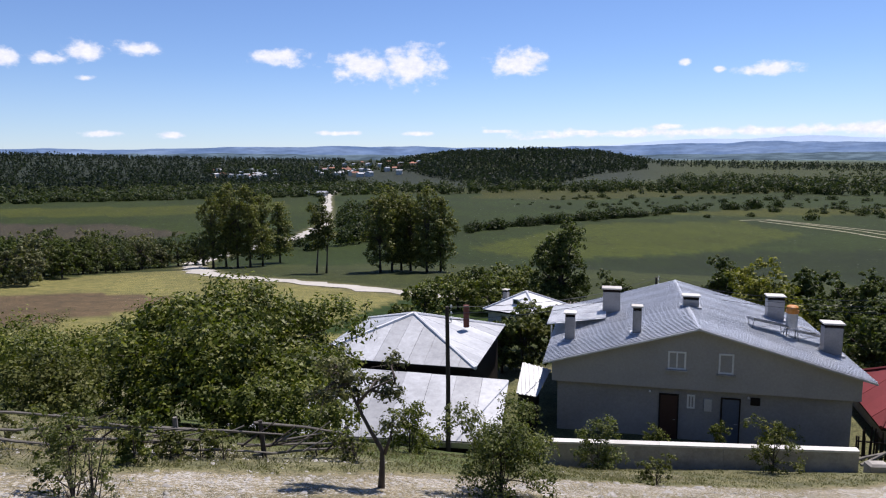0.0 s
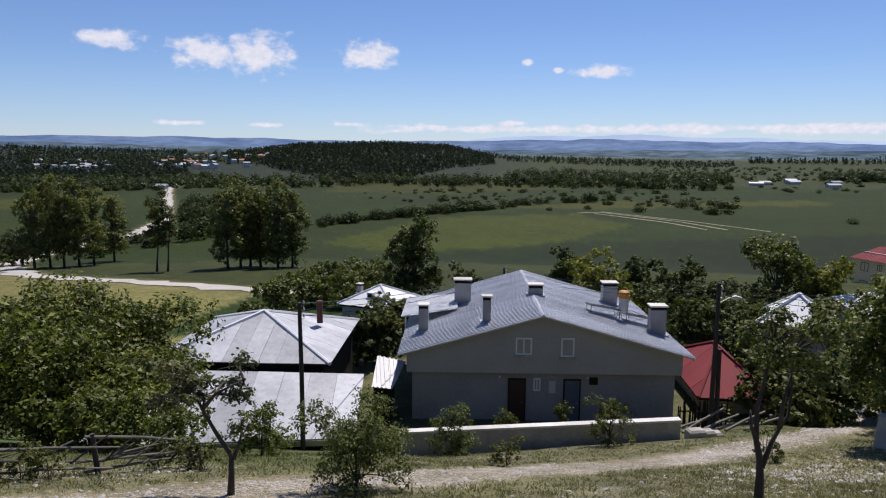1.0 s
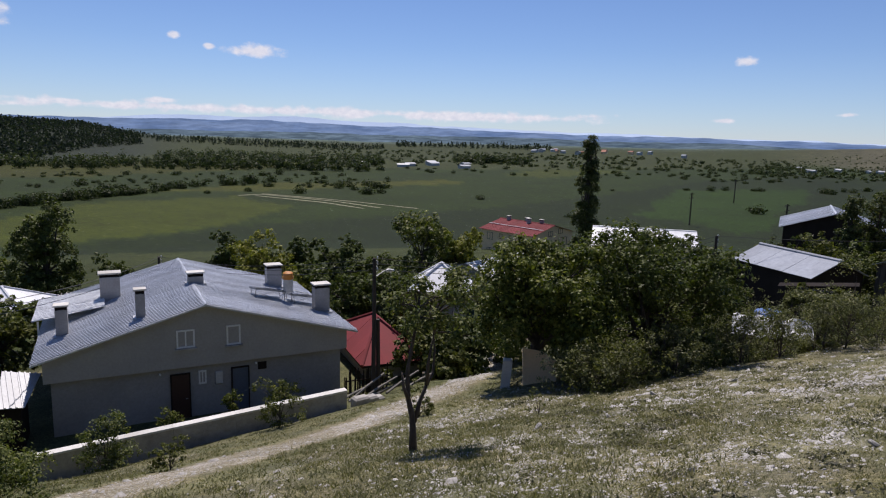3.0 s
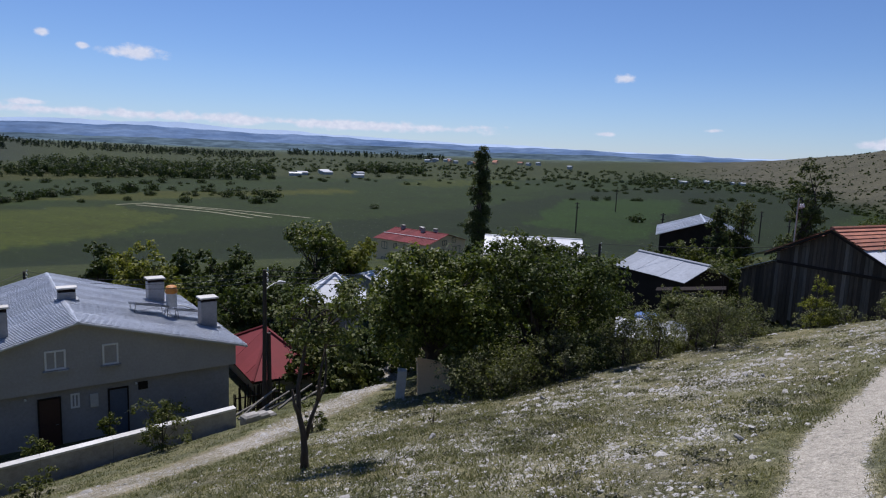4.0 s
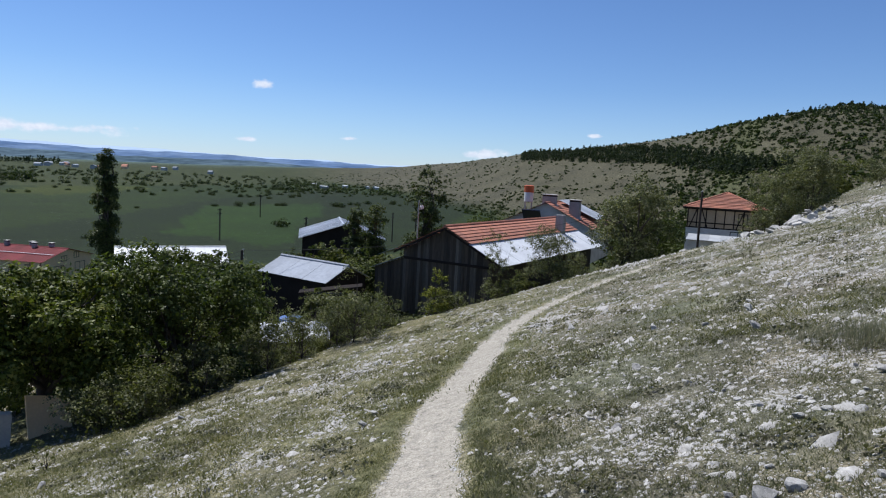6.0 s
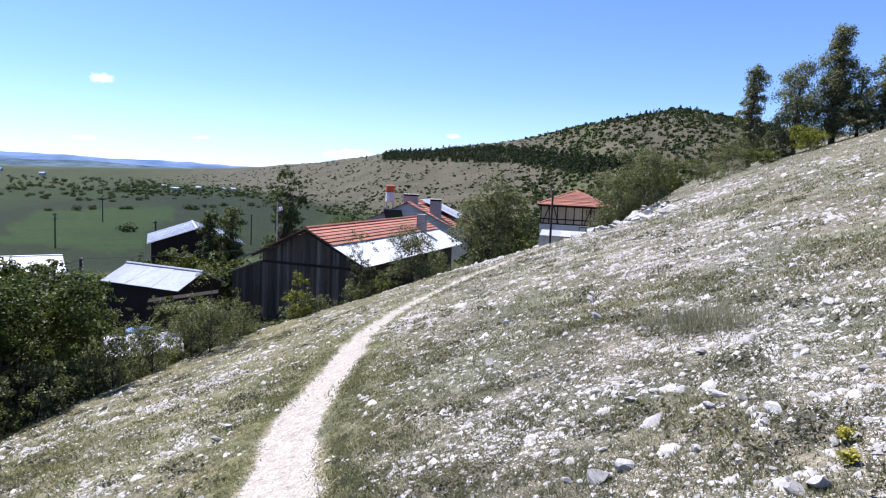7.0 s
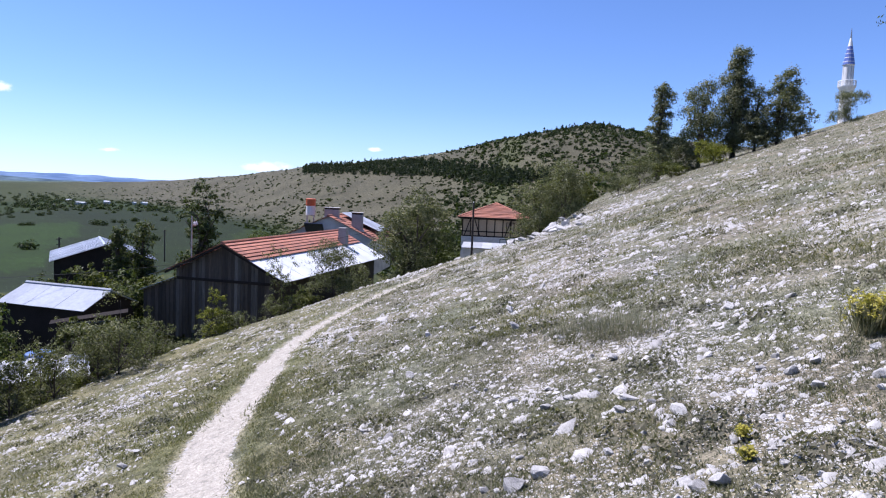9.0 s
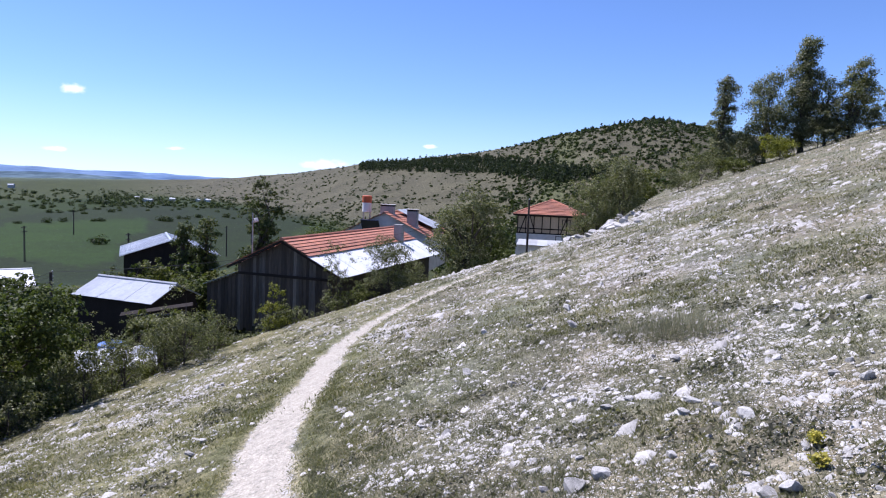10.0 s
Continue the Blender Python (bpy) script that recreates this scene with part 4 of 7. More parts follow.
    part("meter_box", Geo().box(7.02, 7.34, 0.16, 0.28, 1.55, 2.15, bev=0.02), TANK_GREY, h)
    part("vent", Geo().box(9.0, 9.4, 0.2, 0.28, 2.0, 2.35), SHADOW_WOOD, h)
    for x in (4.6, 8.9):
        part("wall_lamp", Geo().tube([(x, 0.27, 2.35), (x, 0.2, 2.35), (x, 0.17, 2.3)], [0.03, 0.05, 0.05], 8), WHITE_PAINT, h)
    # chimneys
    for x, y, w, d, hh in ((2.78, 6.9, 0.95, 0.65, 1.25), (0.72, 2.9, 0.5, 0.5, 1.25), (3.97, 1.3, 0.4, 0.4, 1.15), (6.75, 4.6, 0.75, 0.5, 0.4), (11.6, 8.4, 0.85, 0.7, 1.15), (13.0, 3.2, 0.8, 0.62, 1.35)):
        z = zr - (abs(x - uc) * (sl if x < uc else sr))
        chimney(h, x, y, z, w, d, hh)
    # low porch roof along one side
    roof_face(h, "porch_sheet", [(-0.6, 8.9, ze + 0.55), (-0.6, 4.4, ze + 0.5), (2.5, 5.1, ze + 0.84), (2.5, 8.7, ze + 0.86)], WHITE_SHEET, 0.85, 0.235, seed=3, lift=0.06)
    for y in (4.9, 9.3):
        part("porch_post", Geo().box(-0.42, -0.34, y - 0.3, y - 0.22, ze - 0.4, ze + 0.5), WHITE_PAINT, h)
    # solar water heater on the roof
    s = thing("solar_water_heater", "roof tank with orange lid over two sloping solar collectors", "water heater", m)
    zz = lambda x: zr - (x - uc) * sr
    tx, ty = 11.4, 3.9
    tz = zz(tx)
    tank = part("tank", Geo().tube([(tx, ty, tz + 0.62), (tx, ty, tz + 0.66), (tx, ty, tz + 1.3), (tx, ty, tz + 1.34)], [0.24, 0.26, 0.26, 0.24], 20), WHITEWASH, s)
    part("lid", Geo().tube([(tx, ty, tz + 1.33), (tx, ty, tz + 1.36), (tx, ty, tz + 1.48), (tx, ty, tz + 1.5), (tx, ty, tz + 1.66), (tx, ty, tz + 1.72)], [0.28, 0.3, 0.3, 0.27, 0.27, 0.18], 20), ORANGE, tank, "orange plastic lid")
    for dx in (-0.2, 0.2):
        for dy in (-0.2, 0.2):
            part("leg", Geo().tube([(tx + dx * 1.5, ty + dy * 1.5, zz(tx + dx * 1.5) - 0.03), (tx + dx, ty + dy, tz + 0.66)], 0.022, 6), STEEL, s)
    for cx, cy in ((10.35, 4.1), (12.3, 4.3)):
        z = zz(cx)
        q = Matrix.Translation((cx, cy, z + 0.5)) @ Euler((radians(-7), radians(12), radians(6))).to_matrix().to_4x4()
        p = part("collector", Geo().box(-0.85, 0.85, -0.5, 0.5, -0.05, 0.04, q), STEEL, s)
        part("glass", Geo().box(-0.8, 0.8, -0.45, 0.45, 0.042, 0.05, q), COLLECTOR, p)
        for dx, dy in ((-0.78, 0.42), (0.78, 0.42), (-0.78, -0.42), (0.78, -0.42)):
            top = q @ Vector((dx, dy, -0.04))
            part("strut", Geo().tube([(cx + dx, cy + dy, zz(cx + dx) - 0.03), top], 0.02, 5), STEEL, s)
        part("brace", Geo().tube([(cx - 0.78, cy - 0.42, zz(cx - 0.78)), q @ Vector((0.2, -0.45, -0.04))], 0.018, 5), WHITE_PAINT, s)
    part("pipe", Geo().tube([(tx, ty, tz + 0.7), (tx + 0.5, ty + 0.1, tz + 0.62), (12.9, 4.6, zz(12.9) + 0.55)], 0.03, 6), WHITE_PAINT, s)
    part("pipe", Geo().tube([(tx, ty, tz + 0.66), (tx - 0.5, ty - 0.2, tz + 0.4), (9.7, 3.7, zz(9.7) + 0.15)], 0.03, 6), WHITE_PAINT, s)
    return h


main_house()


def hip_house(name, label, m, wid, dep, base, eave, top, ridge_in, roof_mat, wall_mat, category="house", over=0.35, rib=0.0, sheet=1.1, ridge_mat=None, rows=0.0, seed=5):
    """A house with a hipped roof; ridge_in: how far the ridge's ends lie from the front and back eaves."""
    h = thing(name, label, category, m)
    part("wall", Geo().box(over, wid - over, over, dep - over, base, eave), wall_mat, h)
    a, b2, c, d = (0, 0, eave), (wid, 0, eave), (wid, dep, eave), (0, dep, eave)
    p, q = (wid / 2, ridge_in, top), (wid / 2, dep - ridge_in, top)
    for poly in ([a, b2, p], [b2, c, q, p], [c, d, q], [d, a, p, q]):
        if ridge_in * 2 >= dep - 0.1:
            poly = poly[:2] + [p]
        roof_face(h, "roof_sheet", poly, roof_mat, sheet, rib, rows, seed=seed)
    up = Vector((0, 0, 0.09))
    for s0, s1 in ((a, p), (b2, p), (c, q), (d, q), (p, q)):
        if (Vector(s0) - Vector(s1)).length > 0.2:
            part("hip_cap", Geo().tube([Vector(s0) + up * 0.4, Vector(s1) + up * 0.6], 0.1, 6), ridge_mat or roof_mat, h)
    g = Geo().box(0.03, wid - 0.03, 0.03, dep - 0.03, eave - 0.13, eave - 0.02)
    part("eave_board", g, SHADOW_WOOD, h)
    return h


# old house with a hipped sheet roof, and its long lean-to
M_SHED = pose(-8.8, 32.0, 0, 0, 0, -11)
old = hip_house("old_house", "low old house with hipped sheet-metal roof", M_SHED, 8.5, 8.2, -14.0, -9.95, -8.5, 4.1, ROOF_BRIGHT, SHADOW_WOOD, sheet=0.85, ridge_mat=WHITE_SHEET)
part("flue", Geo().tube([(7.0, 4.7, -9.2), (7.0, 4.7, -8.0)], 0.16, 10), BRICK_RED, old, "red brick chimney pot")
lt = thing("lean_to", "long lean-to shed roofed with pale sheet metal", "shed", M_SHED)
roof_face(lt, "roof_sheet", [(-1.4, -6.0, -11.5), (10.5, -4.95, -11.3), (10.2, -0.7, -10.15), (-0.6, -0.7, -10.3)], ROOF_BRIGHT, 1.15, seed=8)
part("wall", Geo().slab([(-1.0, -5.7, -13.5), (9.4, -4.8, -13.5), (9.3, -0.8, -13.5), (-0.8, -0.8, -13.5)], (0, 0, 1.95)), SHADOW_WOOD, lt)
part("eave_sheet", Geo().slab([(-1.4, -6.02, -11.75), (10.5, -4.97, -11.55), (10.5, -4.97, -11.32), (-1.4, -6.02, -11.52)], (0, -0.03, 0)), STEEL, lt)
sd = thing("side_shed", "small shed with a tilted bright sheet roof", "shed", M_SHED)
roof_face(sd, "roof_sheet", [(10.35, 0.5, -11.2), (11.3, 0.7, -11.35), (11.7, 3.2, -10.8), (10.25, 3.2, -10.6)], ROOF_BRIGHT, 0.8, 0.2, seed=9)
part("wall", Geo().box(10.4, 11.15, 0.8, 3.0, -13.8, -11.35), SHADOW_WOOD, sd)

# yard fence of dark boards between the lean-to and the house
yf = thing("board_fence", "dark board fence closing the yard", "fence", M_SHED)
for k in range(9):
    part("board", Geo().box(9.85 + k * 0.29, 10.1 + k * 0.29, -4.2 + k * 0.02, -4.16 + k * 0.02, -14.0, -11.9 - 0.05 * (k % 3)), OLD_WOOD, yf)
part("rail", Geo().box(9.8, 12.45, -4.12, -4.06, -12.6, -12.5), OLD_WOOD, yf)

# garden wall
gw = thing("garden_wall", "pale rendered garden wall with a chipped white coping", "wall")
A, B = Vector((1.88, 21.88, 0)), Vector((11.6, 20.37, 0))
dirv = (B - A).normalized()
nrm = Vector((-dirv.y, dirv.x, 0))
za, zb = -9.78, -9.26
for k in range(5):
    p, q = A.lerp(B, k / 5), A.lerp(B, (k + 1) / 5)
    z0, z1 = za + (zb - za) * k / 5, za + (zb - za) * (k + 1) / 5
    e = dirv * 0.003
    g = Geo().slab([p + e, q - e, q - e + nrm * 0.22, p + e + nrm * 0.22], (0, 0, 1))
    g.v = [(x, y, (-14.0 if i < 4 else (z0 if i in (4, 7) else z1))) for i, (x, y, z) in enumerate(g.v)]
    part("wall_panel", g, CONCRETE, gw)
    g = Geo().slab([p + e - nrm * 0.04, q - e - nrm * 0.04, q - e + nrm * 0.26, p + e + nrm * 0.26], (0, 0, 1))
    g.v = [(x, y, (z0 if i in (0, 3, 4, 7) else z1) + (0.07 if i > 3 else 0.002)) for i, (x, y, z) in enumerate(g.v)]
    part("coping", g, WHITEWASH, gw)


for k, (x, y, w, hh) in enumerate(((12.15, 20.35, 0.3, 0.34), (12.6, 20.4, 0.26, 0.28), (13.0, 20.5, 0.2, 0.2))):
    z = h1(x, y)
    solid("wall_stone", Geo().box(x - w, x + w, y - 0.2, y + 0.2, z - 0.3, z + hh, bev=0.07), CONCRETE, "pale block fallen from the garden wall's end", "stone", group="wall stones")


def gable_house(name, label, m, wid, dep, base, eave, top, roof_mat, wall_mat, category="house", over=0.4, rib=0.0, sheet=1.0, rows=0.0, seed=11, gable_mat=None, eave_mat=None):
    """Ridge along y, gables at the front (y = 0) and back."""
    h = thing(name, label, category, m)
    prof = [(0, base), (wid, base), (wid, eave), (wid / 2, top - 0.06), (0, eave)]
    vs = [(x, 0, z) for x, z in prof] + [(x, dep, z) for x, z in prof]
    part("wall", Geo().add(vs, [tuple(range(5)), tuple(reversed(range(5, 10)))] + [((i + 1) % 5, i, 5 + i, 5 + (i + 1) % 5) for i in range(5)]), wall_mat, h)
    k = (top - eave) / (wid / 2)
    y0, y1 = -over, dep + over
    roof_face(h, "roof_sheet", [(-over, y1, eave - over * k), (-over, y0, eave - over * k), (wid / 2, y0, top), (wid / 2, y1, top)], roof_mat, sheet, rib, rows, seed=seed)
    roof_face(h, "roof_sheet", [(wid + over, y0, eave - over * k), (wid + over, y1, eave - over * k), (wid / 2, y1, top), (wid / 2, y0, top)], roof_mat, sheet, rib, rows, seed=seed + 1)
    part("ridge_cap", Geo().tube([(wid / 2, y0, top + 0.02), (wid / 2, y1, top + 0.02)], 0.12, 6), roof_mat, h)
    return h


# white house behind the yard
wh = hip_house("white_house", "small house with a bright white sheet roof", pose(-0.3, 60.0, 0, 0, 0, -32), 5.8, 5.8, -18.0, -13.9, -12.45, 2.9, WHITE_SHEET, WHITEWASH, sheet=1.2, seed=13)
dm = part("dormer", Geo().box(2.45, 3.05, 1.15, 2.2, -13.5, -12.85), WHITE_SHEET, wh)
part("pane", Geo().box(2.53, 2.97, 1.135, 1.148, -13.3, -12.93), GLASS, dm)
chimney(wh, 0.9, 2.6, -13.3, 0.45, 0.45, 0.7)
# low house with a red sheet roof, and the paling fence by it
hip_house("red_roofed_shed", "low shed under a dark red sheet roof", pose(18.0, 30.3, 0, 0, 0, -14), 3.9, 8.0, -14.5, -12.5, -10.8, 3.6, ROOF_RED, CONCRETE, "shed", sheet=1.3, seed=15)

pf = thing("paling_fence", "fence of dark rough stakes", "fence")
rs = random.Random(4)
for k in range(26):
    q = k / 25
    x, y = 15.3 + 1.9 * q + rs.uniform(-0.05, 0.05), 27.2 - 0.6 * q
    z = h1(x, y)
    hgt = rs.uniform(1.3, 1.9)
    part("stake", Geo().tube([(x, y, z - 0.2), (x + rs.uniform(-0.08, 0.08), y, z + hgt)], [0.05, 0.03], 5), SHADOW_WOOD, pf)
for z in (0.5, 1.1):
    part("rail", Geo().tube([(15.2, 27.15, h1(15.2, 27.1) + z), (17.3, 26.55, h1(17.3, 26.5) + z)], 0.035, 5), SHADOW_WOOD, pf)


def polar(az, d):
    return d * math.sin(radians(az)), d * math.cos(radians(az))


def utility_pole(at, hgt, r, label, arm=True, lamp=False, double=False):
    x, y = at
    t = thing("utility_pole", label, "pole", pose(x, y, h1(x, y)))
    part("post", Geo().tube([(0, 0, -0.4), (0.02, 0, hgt * 0.5), (0, 0, hgt)], [r, r * 0.9, r * 0.75], 10), POLE_WOOD, t)
    if double:
        part("post", Geo().tube([(0.35, 0.1, -0.4), (0.25, 0.05, hgt * 0.55)], [r, r * 0.8], 10), POLE_WOOD, t)
    for k in range(3 if arm else 0):
        z = hgt - 0.15 - 0.25 * k
        part("bracket", Geo().tube([(0, 0, z), (0.16, 0, z + 0.02), (0.16, 0, z + 0.12)], 0.015, 5), STEEL, t)
        part("insulator", Geo().tube([(0.16, 0, z + 0.1), (0.16, 0, z + 0.14), (0.16, 0, z + 0.22)], [0.03, 0.045, 0.025], 8), WHITE_PAINT, t)
    if lamp:
        a = part("lamp_arm", Geo().tube([(0, 0, hgt - 0.9), (0.5, 0, hgt - 0.65), (0.75, 0, hgt - 0.65)], 0.03, 6), STEEL, t)
        part("lamp_head", Geo().tube([(0.6, 0, hgt - 0.66), (0.75, 0, hgt - 0.64), (1.05, 0, hgt - 0.68)], [0.05, 0.1, 0.05], 8), WHITE_PAINT, a)
    return Vector((x, y, h1(x, y) + hgt))


p1 = utility_pole((-1.45, 25.2), 5.9, 0.1, "dark wooden utility pole by the lean-to")
p2 = utility_pole((15.75, 25.4), 6.4, 0.11, "twin-post wooden utility pole with a street lamp", lamp=True, double=True)
p3 = utility_pole((54.5, -6.6), 6.0, 0.1, "wooden utility pole beside the timber house")
p4 = utility_pole((38.6, 22.5), 7.0, 0.11, "wooden utility pole among the sheds")
p5 = utility_pole(polar(14.2, 50), 5.4, 0.1, "wooden utility pole behind the houses")


rs = random.Random(9)
for k in range(6):
    x, y = 14.2 + 0.5 * k, 24.6 - 0.25 * k + rs.uniform(-0.2, 0.2)
    a, b2 = Vector((x - 1.1, y - 0.4, h1(x - 1.1, y - 0.4) + 0.05)), Vector((x + 1.2, y + 0.5, h1(x + 1.2, y + 0.5) + rs.uniform(0.1, 0.9)))
    solid("timber_pole", Geo().tube([a, a.lerp(b2, 0.5) + Vector((0, 0, 0.04)), b2], [0.06, 0.055, 0.045], 7), RAIL_WOOD, "rough grey pole lying by the paling fence", "pole", group="loose poles")


def cable(a, b2, sag, n=14):
    pts = [a.lerp(b2, k / n) - Vector((0, 0, sag * 4 * (k / n) * (1 - k / n))) for k in range(n + 1)]
    return solid("overhead_cable", Geo().tube(pts, 0.013, 4), CABLE, "thin black overhead cable between poles", "cable", group="overhead cables")


for k in range(3):
    dz = Vector((0.1, 0, -0.02 - 0.25 * k))
    cable(p1 + dz, p5 + dz, 0.5)
    cable(p5 + dz, p2 + dz, 0.5)
    cable(p2 + dz, p4 + dz, 0.9)
cable(p4, p3, 1.2)

# stone block and gate pillar under the walnut
solid("concrete_slab", Geo().slab([(-0.54, 0, -0.4), (0.54, 0, -0.4), (0.54, 0, 0.72), (0.1, 0, 1.0), (-0.54, 0, 1.12)], (0, 0.14, 0)), CREAM, "chipped pale concrete slab standing under the walnut", "slab", pose(15.3, 14.38, h1(15.3, 14.38), -16, 0, -34))
solid("gate_pillar", Geo().box(-0.15, 0.15, -0.15, 0.15, -0.4, 0.95, bev=0.03), WHITEWASH, "short pale gate pillar", "pillar", pose(14.5, 15.15, h1(14.5, 15.15), 0, 4, -44))
solid("low_wall", Geo().box(-1.8, 1.8, -0.15, 0.15, -0.5, 0.75, bev=0.04), BROWN_WALL, "low brown-grey wall by the lane", "wall", pose(21.6, 26.6, h1(21.6, 26.6), 0, 0, -38))

# ---------------------------------------------------------------- buildings along the hillside
def barn():
    b = thing("barn", "black weathered plank barn with tiled and sheet roof", "barn", pose(44.96, 13.7, 0.06, 0, 0, -107))
    w, dep, base, eave, top = 7.0, 19.0, -10.0, -5.45, -3.75
    rs = random.Random(7)
    k = (top - eave) / (w / 2)
    n = 30
    for i in range(n):
        x0, x1 = w * i / n + 0.008, w * (i + 1) / n - 0.008
        zt = lambda x: top - 0.1 - k * abs(x - w / 2)
        lo = base
        if rs.random() < 0.12:
            lo = base + rs.uniform(0, 0.4)
        g = Geo().slab([(x0, rs.uniform(-0.02, 0.02), lo), (x1, rs.uniform(-0.02, 0.02), lo), (x1, 0, zt(x1)), (x0, 0, zt(x0))], (0, 0.03, 0))
        part("board", g, GREY_BOARD if rs.random() < 0.34 else OLD_WOOD, b)
    for x in (0.05, w / 3, 2 * w / 3, w - 0.15):
        part("post", Geo().box(x, x + 0.14, 0.04, 0.18, base, top - 0.25 - k * abs(x + 0.07 - w / 2)), SHADOW_WOOD, b)
    part("tie_beam", Geo().box(0.1, w - 0.1, -0.09, -0.03, eave - 0.75, eave - 0.58), SHADOW_WOOD, b)
    part("side_wall", Geo().box(0.0, 0.06, 0.05, dep, base, eave), OLD_WOOD, b)
    part("side_wall", Geo().box(w - 0.06, w, 0.05, dep, base, eave), OLD_WOOD, b)
    part("back_wall", Geo().slab([(0.06, dep, base), (w - 0.06, dep, base), (w - 0.06, dep, eave), (w / 2, dep, top - 0.1), (0.06, dep, eave)], (0, 0.06, 0)), OLD_WOOD, b)
    o = 0.55
    at = lambda x: top - k * abs(x - w / 2)
    # courses of tile on the upper slopes, sheet below on the uphill side
    roof_face(b, "tile_course", [(w / 2 + 2.0, -0.4, at(w / 2 + 2.0)), (w / 2 + 2.0, dep + 0.3, at(w / 2 + 2.0)), (w / 2, dep + 0.3, top), (w / 2, -0.4, top)], TILE, 0.95, rows=0.36, seed=21, lift=0.05)
    roof_face(b, "roof_sheet", [(w + 0.9, -0.4, at(w + 0.9)), (w + 0.9, dep + 0.3, at(w + 0.9)), (w / 2 + 1.9, dep + 0.3, at(w / 2 + 1.9)), (w / 2 + 1.9, -0.4, at(w / 2 + 1.9))], WHITE_SHEET, 1.0, seed=22)
    roof_face(b, "tile_course", [(-o, dep + 0.3, at(-o)), (-o, -0.4, at(-o)), (w / 2, -0.4, top), (w / 2, dep + 0.3, top)], TILE, 0.95, rows=0.36, seed=23, lift=0.05)
    part("ridge_tile", Geo().tube([(w / 2, -0.4, top + 0.1), (w / 2, dep + 0.3, top + 0.1)], 0.12, 7), TILE, b)
    for a, c in (((-o, at(-o)), (w / 2, top)), ((w / 2, top), (w + 0.9, at(w + 0.9)))):
        part("verge_board", Geo().slab([(a[0], -0.44, a[1] - 0.14), (c[0], -0.44, c[1] - 0.14), (c[0], -0.44, c[1] + 0.02), (a[0], -0.44, a[1] + 0.02)], (0, 0.04, 0)), SHADOW_WOOD, b)
    part("chimney", Geo().box(5.0, 5.7, 15.2, 15.8, -5.2, -3.2, bev=0.02), CHIMNEY, b)
    # lean-to at the downhill side
    roof_face(b, "lean_to_sheet", [(-2.6, 6.0, -7.1), (-2.6, -0.2, -7.1), (-0.05, -0.2, -6.1), (-0.05, 6.0, -6.1)], ROOF_METAL, 1.0, seed=24)
    for i in range(9):
        x0 = -2.5 + i * 0.28
        part("board", Geo().box(x0, x0 + 0.26, 0.1, 0.13, base, -7.05 + (x0 + 2.5) * 0.39), OLD_WOOD, b)
    # small aerial bracket on a pole beside the gable
    return b


barn()


def aerial():
    t = thing("aerial_mast", "thin mast with two small dishes beside the barn", "aerial", pose(50.5, 14.4, h1(50.5, 14.4)))
    hgt = -2.3 - h1(50.5, 14.4)
    part("mast", Geo().tube([(0, 0, -0.2), (0, 0, hgt)], 0.05, 8), STEEL, t)
    part("bracket", Geo().box(-0.1, 1.0, -0.04, 0.04, hgt - 0.75, hgt - 0.6), STEEL, t)
    for x in (0.35, 0.85):
        part("dish", Geo().tube([(x, -0.05, hgt - 0.55), (x, -0.12, hgt - 0.53)], [0.12, 0.17], 14), WHITE_PAINT, t)


aerial()

# house with a tiled roof and roof tank behind the barn
h2 = gable_house("tiled_house", "white plastered house with clay-tiled roof", pose(73.62, 11.5, 0, 0, 0, -100), 9.5, 11, -9, -5.0, -2.75, TILE, WHITEWASH, rows=0.36, sheet=1.0, seed=31)
window(h2, 2.6, 3.3, -5.0, -4.3, -0.004, sill=False)
chimney(h2, 4.6, 1.8, -3.0, 1.5, 0.7, 0.9)
chimney(h2, 7.6, 1.2, -4.2, 1.1, 0.8, 1.7)
roof_face(h2, "panel_sheet", [(5.0, 4, -2.7), (5.0, 9.5, -2.7), (9.4, 9.5, -4.6), (9.4, 4, -4.6)], ROOF_BRIGHT, 1.1, seed=33, lift=0.2)
tk = thing("water_tank", "white and orange roof water tank on a frame", "water tank", pose(74.02, 8.9, -4.1))
part("drum", Geo().tube([(0, 0, 1.3), (0, 0, 1.35), (0, 0, 2.3), (0, 0, 2.35)], [0.45, 0.5, 0.5, 0.45], 18), WHITE_PAINT, tk)
part("cover", Geo().tube([(0, 0, 2.33), (0, 0, 2.4), (0, 0, 3.05), (0, 0, 3.1)], [0.5, 0.53, 0.53, 0.4], 18), ORANGE_RED, tk, "orange upper half")
for dx in (-0.35, 0.35):
    for dy in (-0.35, 0.35):
        part("leg", Geo().tube([(dx, dy, -0.6), (dx, dy, 1.32)], 0.04, 6), STEEL, tk)
part("collector", Geo().box(-0.1, 1.9, -1.2, -1.1, 0.2, 1.6, Euler((radians(38), 0, radians(-100))).to_matrix().to_4x4()), COLLECTOR, tk)
h2b = gable_house("tiled_annex", "low annex with faded tile roof", pose(59.0, 18.0, -0.75, 0, 0, -100), 6, 9, -9.5, -6.3, -4.7, TILE, SHADOW_WOOD, "shed", rows=0.36, seed=35)
roof_face(h2b, "porch_sheet", [(-2.6, 9.2, -7.2), (-2.6, -0.3, -7.2), (-0.3, -0.3, -6.3), (-0.3, 9.2, -6.3)], ROOF_BRIGHT, 1.1, seed=36, lift=0.05)


